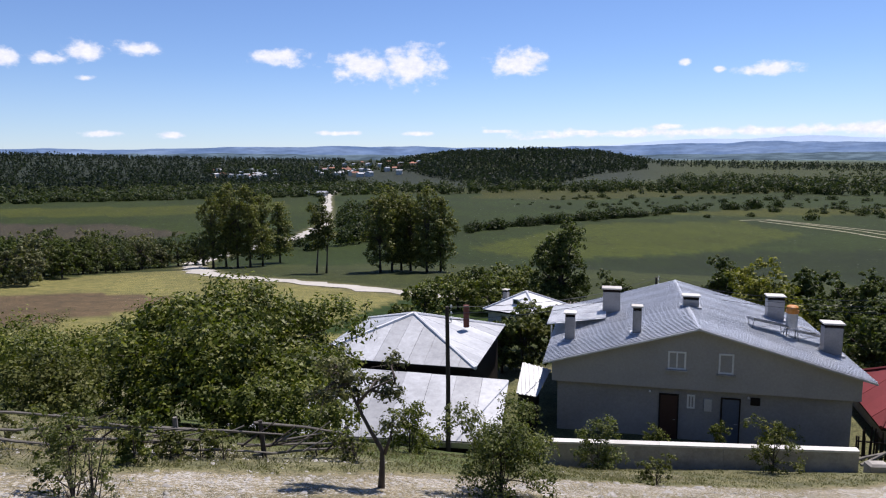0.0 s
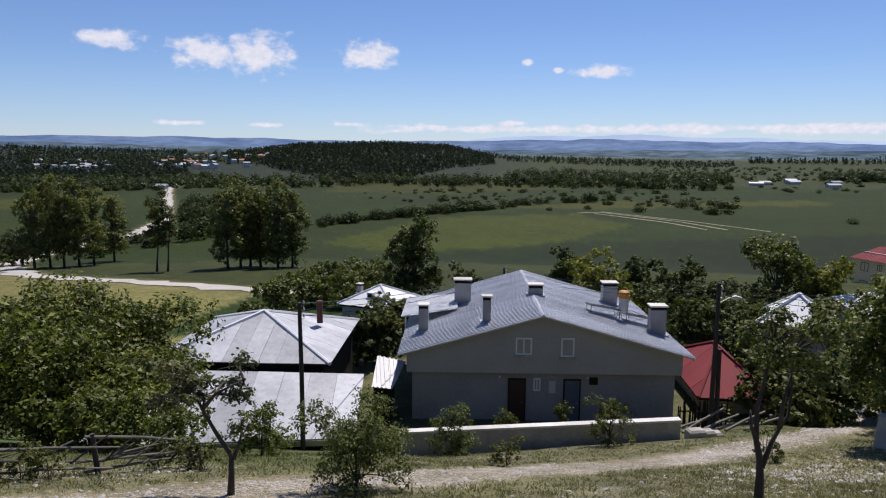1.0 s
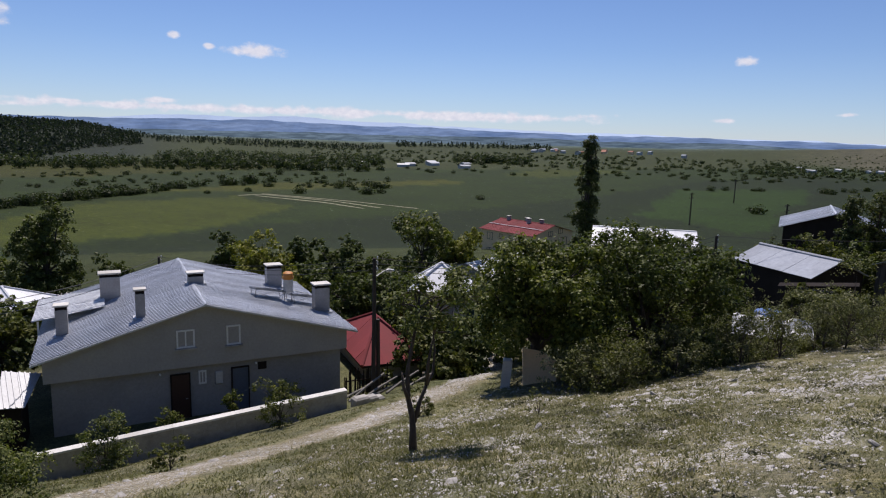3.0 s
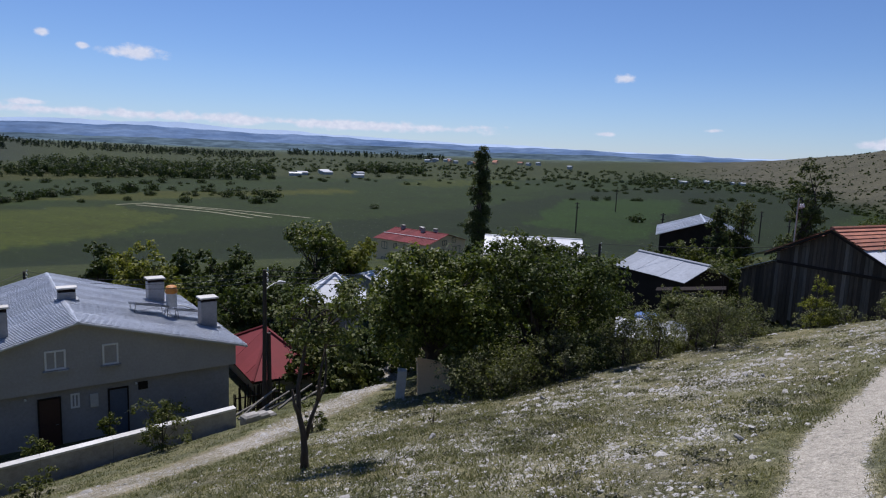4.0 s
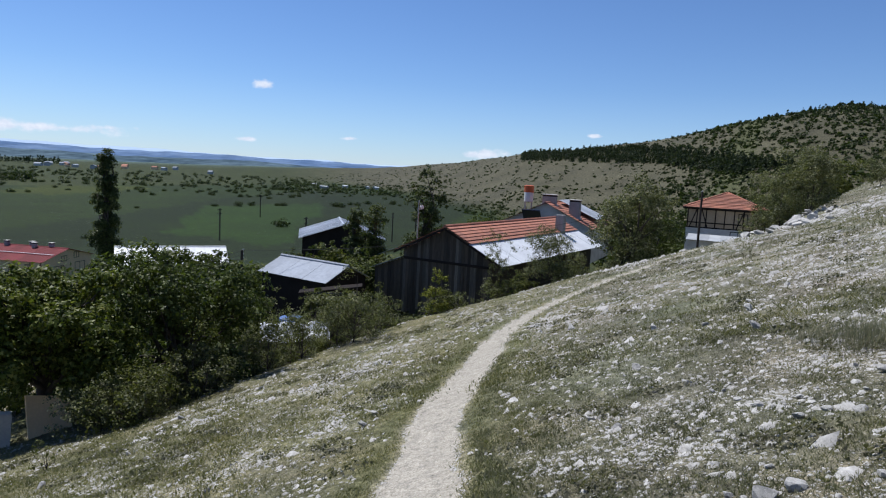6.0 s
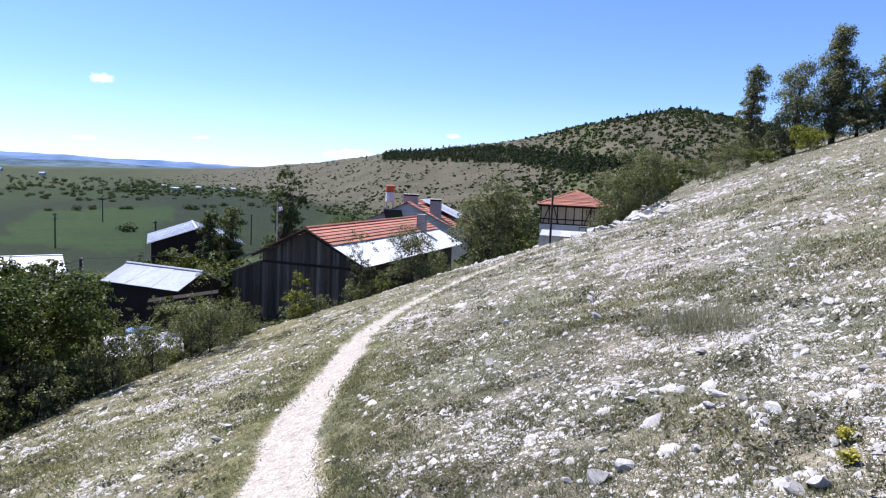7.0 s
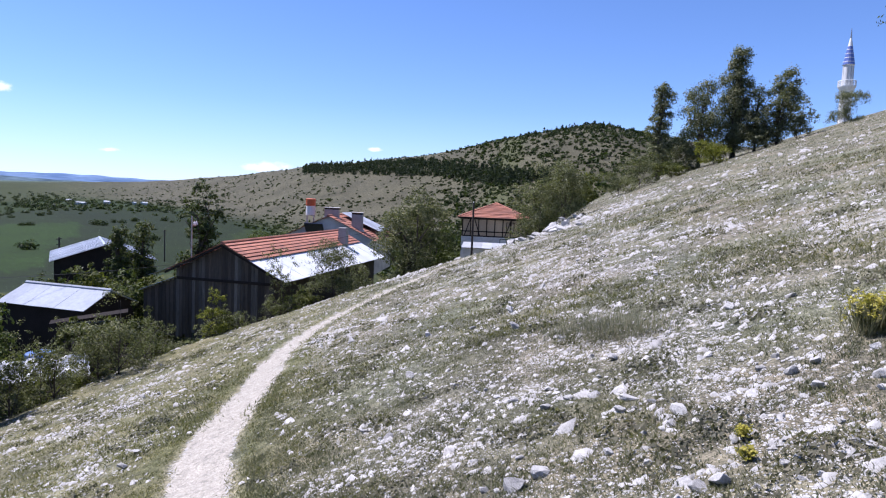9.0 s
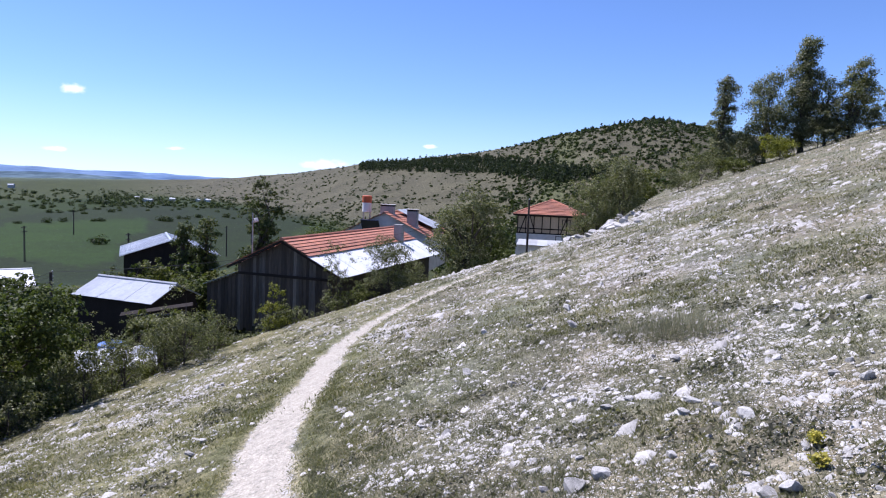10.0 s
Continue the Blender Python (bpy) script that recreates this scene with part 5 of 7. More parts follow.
def timber_house():
    h = hip_house("timber_house", "old half-timbered house with hipped tile roof", pose(74.53, -7.15, 0, 0, 0, -99), 8.2, 8.0, -8.0, -2.35, -0.75, 3.9, TILE, MUD_WALL, rows=0.36, sheet=1.0, over=0.45, seed=41)
    # frame on the face towards the path
    x0, x1, z0, z1 = 0.47, 7.73, -4.45, -2.45
    for z in (z0, z1 - 0.1, (z0 + z1) / 2 - 0.5):
        part("rail", Geo().box(x0, x1, 0.4, 0.448, z, z + 0.12), SHADOW_WOOD, h)
    for k in range(9):
        x = x0 + (x1 - x0 - 0.12) * k / 8
        part("stud", Geo().box(x, x + 0.11, 0.405, 0.446, z0 + 0.12, z1 - 0.1), SHADOW_WOOD, h)
    for a, c in ((0.7, 1.3), (2.4, 1.8), (5.2, 5.8), (7.4, 6.8)):
        part("brace", Geo().slab([(a, 0.41, z0 + 0.12), (a + 0.11, 0.41, z0 + 0.12), (c + 0.11, 0.41, z1 - 0.1), (c, 0.41, z1 - 0.1)], (0, 0.035, 0)), SHADOW_WOOD, h)
    window(h, 5.35, 6.25, -3.9, -2.75, 0.444, frame_mat=SHADOW_WOOD, sill=False)
    part("plinth", Geo().box(0.42, 7.78, 0.38, 7.6, -8.0, -4.47), WHITEWASH, h, "whitewashed ground floor")
    window(h, 4.7, 6.2, -5.2, -4.6, 0.376, frame_mat=SHADOW_WOOD, sill=False)
    a = thing("porch_roof", "flat pale sheet roof before the timber house", "roof", pose(73.33, -7.15, 0, 0, 0, -99))
    roof_face(a, "roof_sheet", [(0.6, -3.6, -5.35), (5.8, -3.6, -5.35), (5.8, 0.1, -5.0), (0.6, 0.1, -5.0)], ROOF_BRIGHT, 1.1, seed=43)
    part("wall", Geo().box(0.8, 5.6, -3.3, 0.0, -9.0, -5.4), WHITEWASH, a)


timber_house()

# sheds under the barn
# solid near-black walls replace the open, shaded space beneath these two roofs
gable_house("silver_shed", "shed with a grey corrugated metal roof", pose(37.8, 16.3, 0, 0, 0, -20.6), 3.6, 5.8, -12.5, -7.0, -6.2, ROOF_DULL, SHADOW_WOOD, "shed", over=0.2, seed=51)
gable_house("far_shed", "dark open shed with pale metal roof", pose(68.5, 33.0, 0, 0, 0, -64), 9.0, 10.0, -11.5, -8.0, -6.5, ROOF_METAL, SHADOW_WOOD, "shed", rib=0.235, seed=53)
s3 = thing("low_shed", "low dark shed with a flat board roof", "shed", pose(33.5, 15.6, 1.0, 0, 0, -69))
part("wall", Geo().box(0, 2.8, 0, 0.5, -12.5, -7.95), OLD_WOOD, s3)
part("roof_slab", Geo().slab([(-0.3, -0.3, -7.9), (3.1, -0.3, -7.45), (3.1, 0.6, -7.43), (-0.3, 0.6, -7.88)], (0, 0, 0.035)), SHADOW_WOOD, s3)
solid("plastic_drum", Geo().tube([(0, 0, 0), (0, 0, 0.05), (0, 0, 0.85), (0, 0, 0.9)], [0.55, 0.6, 0.6, 0.5], 18), BLUE_DRUM, "blue plastic water drum in a yard", "drum", pose(29.9, 14.5, -8.3))
g = Geo()
rs = random.Random(3)
g.add([(i * 0.2, j * 0.2, max(0.0, 0.75 - 0.9 * abs(j * 0.2 - 0.8)) + rs.uniform(-0.07, 0.07)) for j in range(9) for i in range(17)],
      [(17 * j + i, 17 * j + i + 1, 17 * j + i + 18, 17 * j + i + 17) for j in range(8) for i in range(16)])
solid("plastic_sheeting", g, SHEETING, "crumpled white plastic sheeting over a heap", "sheeting", pose(27.6, 14.9, -8.2, 0, 0, -60))

# red-roofed apartment building in the valley
rb = gable_house("red_roofed_building", "cream two-storey building with red sheet roof", pose(83.4, 83.5, 0, 0, 0, 6), 11.4, 12.6, -24, -16.8, -15.35, ROOF_RED, CREAM, over=0.35, rib=0.5, sheet=1.5, seed=61)
for y0, y1, z0 in ((1.7, 2.8, -19.4), (4.0, 5.6, -18.7), (7.2, 8.0, -18.3), (9.6, 11.0, -18.7)):
    window(rb, y0, y1, z0, -17.35, 0.0, face="-x", frame_mat=SHADOW_WOOD, sill=False)
    window(rb, y0, y1, z0 - 2.9, -20.25, 0.0, face="-x", frame_mat=SHADOW_WOOD, sill=False)
for x0, x1, z0, z1 in ((4.3, 5.6, -17.3, -16.4), (7.2, 8.4, -17.0, -16.0), (1.6, 4.8, -19.2, -17.9), (7.4, 9.8, -19.2, -17.7), (1.6, 4.8, -22.0, -20.6), (7.4, 9.8, -22.0, -20.6)):
    window(rb, x0, x1, z0, z1, -0.004, frame_mat=SHADOW_WOOD, sill=False)
part("ridge_flashing", Geo().box(2.4, 2.6, -0.2, 12.8, -16.02, -15.98), WHITE_SHEET, rb, "pale strip along the red roof")
bal = part("balcony", Geo().box(-1.1, -0.004, 1.3, 3.2, -19.65, -19.45), CREAM, rb)
part("parapet", Geo().box(-1.1, -1.0, 1.3, 3.2, -19.44, -18.7), CREAM, bal)
for y in (1.35, 3.15):
    part("corner_strip", Geo().box(-0.05, 0.0, y - 1.3, y - 1.15, -24, -17.0), TILE, rb)
for x, y in ((6.0, 3.0), (5.2, 5.4), (6.2, 6.6), (5.4, 10.5)):
    chimney(rb, x, y, -15.6, 0.6, 0.6, 0.75)

# pale long roofs
for lab, mm, w, dp, e, t in (
        ("long white-roofed barn below the poplar", pose(97 * math.sin(radians(50.2)), 97 * math.cos(radians(50.2)), 0, 0, 0, -141), 9, 12.5, -13.5, -11.4),
        ("long silver roof behind the walnut trees", pose(38.96, 50.24, 0, 0, 0, -77.6), 5.2, 8.6, -12.45, -11.7)):
    gable_house("barn_house", lab, mm, w, dp, -19, e, t, WHITE_SHEET, WHITEWASH, "barn", rib=0.3, sheet=1.3, seed=int(w * 7))


hip_house("silver_roofed_house", "small house with a silver hipped roof", pose(25.9, 37.63, 0, 0, 0, -40), 4.4, 4.4, -15.0, -10.7, -9.05, 2.2, WHITE_SHEET, CONCRETE, sheet=1.2, seed=71)


def minaret():
    ax, ay = 128 * math.sin(radians(124.1)), 128 * math.cos(radians(124.1))
    t = thing("minaret", "white minaret with a blue cone roof", "minaret", pose(ax, ay, 0))
    part("shaft", Geo().tube([(0, 0, 8), (0, 0, 19.3), (0, 0, 19.6)], [0.92, 0.88, 1.0], 16), WHITE_PAINT, t)
    part("balcony", Geo().tube([(0, 0, 19.3), (0, 0, 19.9), (0, 0, 20.1)], [0.9, 1.3, 1.35], 16), WHITE_PAINT, t)
    for k in range(14):
        a = 2 * math.pi * k / 14
        part("baluster", Geo().tube([(1.28 * math.cos(a), 1.28 * math.sin(a), 20.1), (1.28 * math.cos(a), 1.28 * math.sin(a), 20.9)], 0.06, 5), WHITE_PAINT, t)
    part("rail", Geo().tube([(1.28 * math.cos(a), 1.28 * math.sin(a), 20.9) for a in np.linspace(0, 2 * math.pi, 19)], 0.07, 5), WHITE_PAINT, t)
    part("upper_shaft", Geo().tube([(0, 0, 20.1), (0, 0, 23.3), (0, 0, 23.5)], [0.8, 0.76, 0.92], 16), WHITE_PAINT, t)
    for k in range(8):
        a = 2 * math.pi * k / 8
        part("flute", Geo().tube([(0.8 * math.cos(a), 0.8 * math.sin(a), 20.1), (0.77 * math.cos(a), 0.77 * math.sin(a), 23.3)], 0.05, 5), TANK_GREY, t)
    cone = part("cone", Geo().tube([(0, 0, 23.5), (0, 0, 26.4)], [0.88, 0.36], 16), BLUE_TILE, t, "blue clad cone with pale bands")
    for k in range(4):
        z = 23.9 + 0.65 * k
        part("band", Geo().tube([(0, 0, z), (0, 0, z + 0.09)], [0.9 - 0.18 * (z - 23.5), 0.885 - 0.18 * (z - 23.5)], 16), WHITE_PAINT, cone)
    part("tip", Geo().tube([(0, 0, 26.4), (0, 0, 27.7)], [0.37, 0.14], 14), WHITE_PAINT, t)
    part("finial", Geo().tube([(0, 0, 27.7), (0, 0, 28.3), (0, 0, 29.3)], [0.14, 0.1, 0.03], 10), STEEL, t)


minaret()

# ---------------------------------------------------------------- trees and shrubs near the houses
R = np.random.RandomState


def walnut(at, rad, hgt, leaves, seed, label, size=0.17, lumps=15, mat=None, turn=0.0, low=0.1, group="walnut trees", name="walnut_tree", gaps=0.4, bole=0):
    rs = R(seed)
    cz = hgt * (0.5 + low * 0.35)
    lobes = fit_lobes(round_lobes(rs, lumps, 0, cz, rad * 0.76, hgt * 0.34, rad * 0.36 * (15 / lumps) ** 0.5), rad, hgt * low, hgt)
    if low < 0.2:
        lobes += skirt_lobes(rs, 6, rad, hgt * 0.16, rad * 0.36)
    return tree(name, label, "tree", at, hgt * 0.6, bole or 0.026 * hgt, lobes, int(leaves * 1.2), size * 0.8, mat or LEAF_WALNUT, seed, group, gaps=gaps + 0.35, turn=turn, fill=0.3, clump=0.19)


def bush(at, rad, hgt, leaves, seed, label, size=0.09, mat=None, name="shrub", group="shrubs", gaps=0.5, n=7):
    rs = R(seed)
    lobes = fit_lobes(round_lobes(rs, n, 0, hgt * 0.52, rad * 0.65, hgt * 0.36, min(rad, hgt) * 0.36), rad, 0.03 * hgt, hgt)
    lobes += skirt_lobes(rs, 5, rad, hgt * 0.15, rad * 0.3)
    return tree(name, label, "shrub", at, hgt * 0.6, min(0.03, 0.016 * hgt), lobes, int(leaves * 1.3), size * 0.75, mat or LEAF_SCRUB, seed, group, gaps=gaps, clump=0.24, start=0.03)


# the broad walnut by the rail fence, and scrub beside it
walnut((-7.5, 19.2), 4.3, 4.75, 36000, 101, "broad dark-green walnut tree behind the rail fence", 0.175, 34, low=0.02, gaps=0.1)
for k, (x, y, r, h) in enumerate([(-10.4, 14.8, 1.6, 1.7), (-12.6, 17.5, 2.2, 2.6), (-13.5, 21.5, 2.4, 3.2), (-16.5, 20, 2.4, 3.2), (-16, 25.5, 2.6, 3.6), (-5.0, 15.0, 1.3, 1.5), (-20, 27, 2.8, 4.0), (-12, 28, 2.3, 3.6)]):
    bush((x, y), r, h, 3600, 120 + k, "tangled green thicket beside the walnut tree", 0.14, LEAF_WALNUT if k % 2 else LEAF_SCRUB)
# big walnuts beyond the lane
walnut((15.75, 15.0), 2.45, 4.7, 15000, 103, "dense walnut tree over the concrete slab", 0.17, 24, low=0.2, gaps=0.2, bole=0.2)
walnut((20.0, 13.7), 3.3, 6.6, 18000, 104, "dense dark walnut tree at the slope's foot", 0.17, 28, LEAF_DARK, gaps=0.2)
walnut((17.8, 16.8), 2.3, 5.0, 7000, 105, "dense walnut tree behind the lane", 0.18)
walnut((24.0, 18.5), 2.6, 5.0, 9000, 106, "dense walnut tree behind the scrub belt", 0.18, 15, LEAF_DARK)


def apple(at, label, seed, stems, lobes, leaves, r0=0.07, material=None, size=0.06):
    """A small fruit tree: stems are lines of points from the root up, lobes the leafy ends that twigs lead to."""
    rs = R(seed)
    t = thing("apple_tree", label, "tree", pose(at[0], at[1], h1(*at)), "apple trees")
    g = Geo()
    joints = []
    for line in stems:
        n = len(line)
        pts = [Vector(p) + Vector((rs.normal(), rs.normal(), 0)) * 0.012 for p in line]
        low = 1.0 if line[0][2] < 0.1 else 0.62
        g.tube(pts, [r0 * low * (1 - 0.72 * i / (n - 1)) * (1.3 if low == 1.0 and i == 0 else 1) for i in range(n)], 8)
        joints += pts[max(1, n // 2):]
    for lo in lobes:
        c = Vector(lo[:3])
        a = min(joints, key=lambda p: (p - c).length)
        mid = a.lerp(c, 0.5) + Vector((rs.normal() * 0.05, rs.normal() * 0.05, 0.06))
        g.tube([a, mid, c], [0.022, 0.014, 0.006], 5, cap=False)
        for _ in range(5):
            e = c + Vector(rs.normal(size=3) * np.array(lo[3:]) * 0.8)
            g.tube([mid.lerp(c, rs.uniform(0.3, 1)), e], [0.008, 0.003], 4, cap=False)
    part("trunk", g.mesh("trunk", True), BARK, t)
    part("crown", quad_mesh("crown", crown_quads(rs, lobes, leaves, size, 0.7, 0.9, 0.42)), material or LEAF_APPLE, t)


rs = R(201)
apple((-1.4, 8.7), "small sparse apple tree with a leaning trunk", 201,
      [[(0, 0, -0.2), (0.02, 0, 0.3), (0.05, 0, 0.55), (-0.12, 0.02, 0.85), (-0.3, 0.05, 1.2), (-0.42, 0.1, 1.5)], [(0.05, 0, 0.5), (0.14, 0.05, 0.72), (0.2, 0.08, 0.95)], [(-0.3, 0.05, 1.2), (-0.1, -0.05, 1.45), (0.2, 0, 1.6)]],
      [(-0.25 + 0.62 * rs.uniform(-1, 1), 0.4 * rs.uniform(-1, 1), 1.55 + 0.28 * rs.uniform(-1, 1), 0.17, 0.17, 0.11) for _ in range(16)] + [(0.15, 0.05, 0.9, 0.16, 0.14, 0.14)], 2600, 0.048, LEAF_ROSE, 0.055)
rs = R(202)
apple((6.25, 8.45), "small forked apple tree on the slope", 202,
      [[(0, 0, -0.2), (0, 0, 0.35), (-0.02, 0, 0.6), (-0.12, 0, 0.95), (-0.1, 0.05, 1.4), (0.02, 0.1, 1.9), (0.1, 0.1, 2.4)], [(0, 0, 0.5), (0.14, 0, 0.85), (0.22, 0, 1.1), (0.42, 0.05, 1.25), (0.48, 0.1, 1.6), (0.45, 0.15, 2.2)], [(-0.12, 0, 0.95), (-0.22, 0, 1.15), (-0.24, 0, 1.4)], [(0.22, 0, 1.1), (0.24, -0.05, 1.5), (0.3, -0.1, 2.0)]],
      [(0.42 + 0.72 * math.cos(2.4 * k) * rs.uniform(0.3, 1), -0.12 + 0.65 * math.sin(2.4 * k) * rs.uniform(0.3, 1), 2.35 + 0.6 * rs.uniform(-1, 1), 0.22, 0.22, 0.18) for k in range(18)], 4200, 0.066)
# hawthorns and shrubs before the wall
bush((0.3, 9.1), 0.85, 1.45, 11000, 210, "dense grey-green hawthorn bush beside the lane", 0.055, LEAF_APPLE, "hawthorn_bush", gaps=0.3, n=10)
bush((-4.3, 6.3), 0.55, 1.1, 1700, 211, "thin grey-green bush above the lane", 0.05, LEAF_APPLE, "hawthorn_bush", gaps=0.8)
bush((-4.9, 8.6), 0.32, 0.75, 1300, 212, "green bush before the rail fence", 0.08, LEAF_WALNUT)
bush((3.6, 20.4), 1.0, 1.75, 3600, 213, "leafy shrub against the garden wall", 0.09, LEAF_APPLE)
bush((3.6, 13.2), 0.45, 0.8, 900, 214, "low shrub at the lane's edge", 0.07, LEAF_SCRUB)
bush((8.6, 19.4), 0.85, 1.7, 3000, 215, "round dark shrub against the garden wall", 0.085, LEAF_SCRUB, gaps=0.3)
bush((7.3, 27.8), 0.6, 1.35, 1500, 216, "green shrub behind the garden wall", 0.1, LEAF_WALNUT)
bush((9.8, 27.4), 0.5, 1.7, 1500, 217, "green shrub behind the garden wall", 0.1, LEAF_WALNUT)
bush((12.6, 28.0), 0.9, 1.8, 1500, 218, "low yellow-green plants by the house wall", 0.1, LEAF_YELLOW)
for k, (x, y, r, h) in enumerate([(-0.4, 26, 0.9, 0.9), (-2.6, 24.6, 0.8, 0.9), (-3.2, 13.5, 0.8, 1.2), (-1.8, 15.5, 0.9, 1.3), (1.2, 18.0, 0.8, 1.0)]):
    bush((x, y), r, h, 1500, 230 + k, "weedy green growth by the lane", 0.1, LEAF_WALNUT)
bush((11.0, 10.2), 0.4, 0.65, 260, 240, "thin twiggy bush at the foot of the slope", 0.05, LEAF_SCRUB, gaps=0.9)
bush((10.3, 14.0), 0.5, 1.0, 900, 241, "thin shrub at the lane's edge", 0.07, LEAF_SCRUB, gaps=0.8)

# scrub belt along the edge of the slope
rs = R(5)
belt = [(14.6, 11.2), (16.4, 11.2), (20.5, 10.8), (25, 10.0), (30.0, 8.7), (34.5, 6.6), (37.5, 3.8)]
for k in range(40):
    q = k / 39 * (len(belt) - 1)
    i = min(int(q), len(belt) - 2)
    x = belt[i][0] + (belt[i + 1][0] - belt[i][0]) * (q - i) + rs.normal() * 0.5
    y = belt[i][1] + (belt[i + 1][1] - belt[i][1]) * (q - i) + rs.uniform(0, 1.8)
    r, h = rs.uniform(0.8, 1.4), rs.uniform(1.2, 2.4) * (0.8, 1.25, 1.25, 1.1, 0.7, 0.6, 0.6)[i]
    bush((x, y), r, h, 1500, 300 + k, "wild rose scrub along the slope's edge", 0.085, LEAF_ROSE if k % 3 else LEAF_SCRUB, gaps=0.75 if q < 3.4 else 0.25)
bush(polar(69.6, 27), 1.6, 3.4, 5600, 340, "tall wild rose bush below the path", 0.085, LEAF_ROSE, gaps=0.3, n=10)
bush(polar(67.2, 30), 1.2, 3.1, 3600, 346, "wild rose bush below the sheds", 0.085, LEAF_ROSE, gaps=0.7, n=10)
bush(polar(65.6, 31), 1.1, 2.7, 3000, 347, "wild rose bush below the sheds", 0.085, LEAF_ROSE, gaps=0.7, n=10)
bush(polar(76.2, 33), 0.8, 2.4, 1300, 341, "young pale-leaved tree by the barn", 0.1, LEAF_YELLOW, gaps=0.8)
bush(polar(81.4, 36), 1.1, 3.7, 2600, 342, "young thin tree by the barn's wall", 0.085, LEAF_ROSE, gaps=0.7, n=10)
bush(polar(85.6, 38), 1.6, 3.4, 6000, 343, "dense thicket below the path", 0.1, LEAF_ROSE, gaps=0.95, n=12)
bush(polar(87.6, 41), 1.6, 3.4, 4600, 344, "dense thicket below the path", 0.1, LEAF_ROSE, gaps=0.9, n=12)
bush(polar(83.6, 38), 1.0, 1.7, 1500, 345, "dense thicket below the path", 0.11, LEAF_SCRUB)
walnut((52.0, -1.6), 3.5, 9.3, 14000, 350, "big dense hedge tree beside the path", 0.19, 15, LEAF_ROSE, group="hillside trees", name="field_tree")
walnut((56.0, -3.4), 2.6, 6.6, 6000, 351, "dense hedge tree behind the path", 0.22, 15, LEAF_DARK, group="hillside trees", name="field_tree")
for k, (az, d, r, h) in enumerate([(102.6, 45, 1.7, 5.0), (104.6, 44, 1.6, 3.8), (101.6, 52, 1.8, 5.2), (104.2, 60, 2.3, 6.0)]):
    bush(polar(az, d), r, h, 4600, 360 + k, "dense shrub tree on the crest", 0.13, LEAF_ROSE, n=13, gaps=0.6)

# trees on the skyline
def poplar(at, hgt, rad, leaves, seed, label, size=0.3, mat=None, group="poplars"):
    rs = R(seed)
    return tree("poplar", label, "tree", at, hgt * 0.85, 0.02 * hgt, fit_lobes(tall_lobes(rs, 24, hgt * 0.06, hgt, rad * 0.7, rad * 0.5), rad, hgt * 0.02, hgt), int(leaves * 1.5), size * 0.75, mat or LEAF_POPLAR, seed, group, gaps=0.95, fill=0.4, clump=0.34)


poplar(polar(111.5, 80), 10.8, 1.65, 5500, 401, "slim poplar on the hill's skyline", 0.24, LEAF_SKYLINE)
poplar(polar(116.9, 84), 12.4, 2.1, 11000, 402, "tall poplar on the hill's skyline", 0.24, LEAF_SKYLINE)
def ragged(at, hgt, rad, leaves, seed, label, lean):
    """A windblown tree leafy from the ground up, with an uneven crown."""
    rs = R(seed)
    lob = tall_lobes(rs, 24, hgt * 0.1, hgt * 0.96, rad, rad * 0.36, lean)
    return tree("skyline_tree", label, "tree", at, hgt * 0.8, 0.018 * hgt, lob, leaves, 0.2, LEAF_SKYLINE, seed, "skyline trees", gaps=0.45, clump=0.4, start=0.1)


ragged(polar(114.5, 82), 9.6, 2.9, 8500, 403, "leafy tree on the hill's skyline", 0.5)
ragged(polar(119.9, 84), 7.8, 2.4, 7500, 404, "windblown tree on the hill's skyline", -1.8)
ragged(polar(118.4, 85), 7.4, 2.2, 5000, 411, "leafy tree beside the poplar", 0.3)
for k, (az, d, r, h) in enumerate([(112.8, 82, 2.4, 4.5), (113.6, 80, 2.2, 3.6), (115.6, 84, 2.6, 7.0), (118.0, 84, 2.4, 4.5), (119.2, 84, 2.2, 4.0), (121.2, 86, 2.0, 5.0)]):
    bush(polar(az, d), r, h, 2400, 420 + k, "leafy undergrowth on the hill's skyline", 0.2, LEAF_SKYLINE, gaps=0.7)
bush(polar(115.6, 76), 2.4, 2.6, 1900, 405, "yellow-green bush on the hill", 0.2, LEAF_YELLOW)
bush(polar(110.2, 70), 2.4, 3.9, 3000, 406, "grey-green bush on the hill", 0.16, LEAF_ROSE)
bush(polar(108.6, 66), 2.2, 2.4, 2200, 407, "grey-green bush on the hill", 0.16, LEAF_ROSE)
bush(polar(112.6, 72), 2.2, 1.8, 1500, 408, "low bush on the hill", 0.2, LEAF_SCRUB)
bush(polar(124.2, 92), 2.3, 4.1, 5000, 409, "round bush before the minaret", 0.15, LEAF_SKYLINE, gaps=0.9)
walnut(polar(133.6, 15.0), 1.9, 4.3, 3600, 410, "small tree with spreading twigs uphill", 0.08, 22, LEAF_APPLE, low=0.42, group="skyline trees", name="hillside_tree", gaps=0.2)

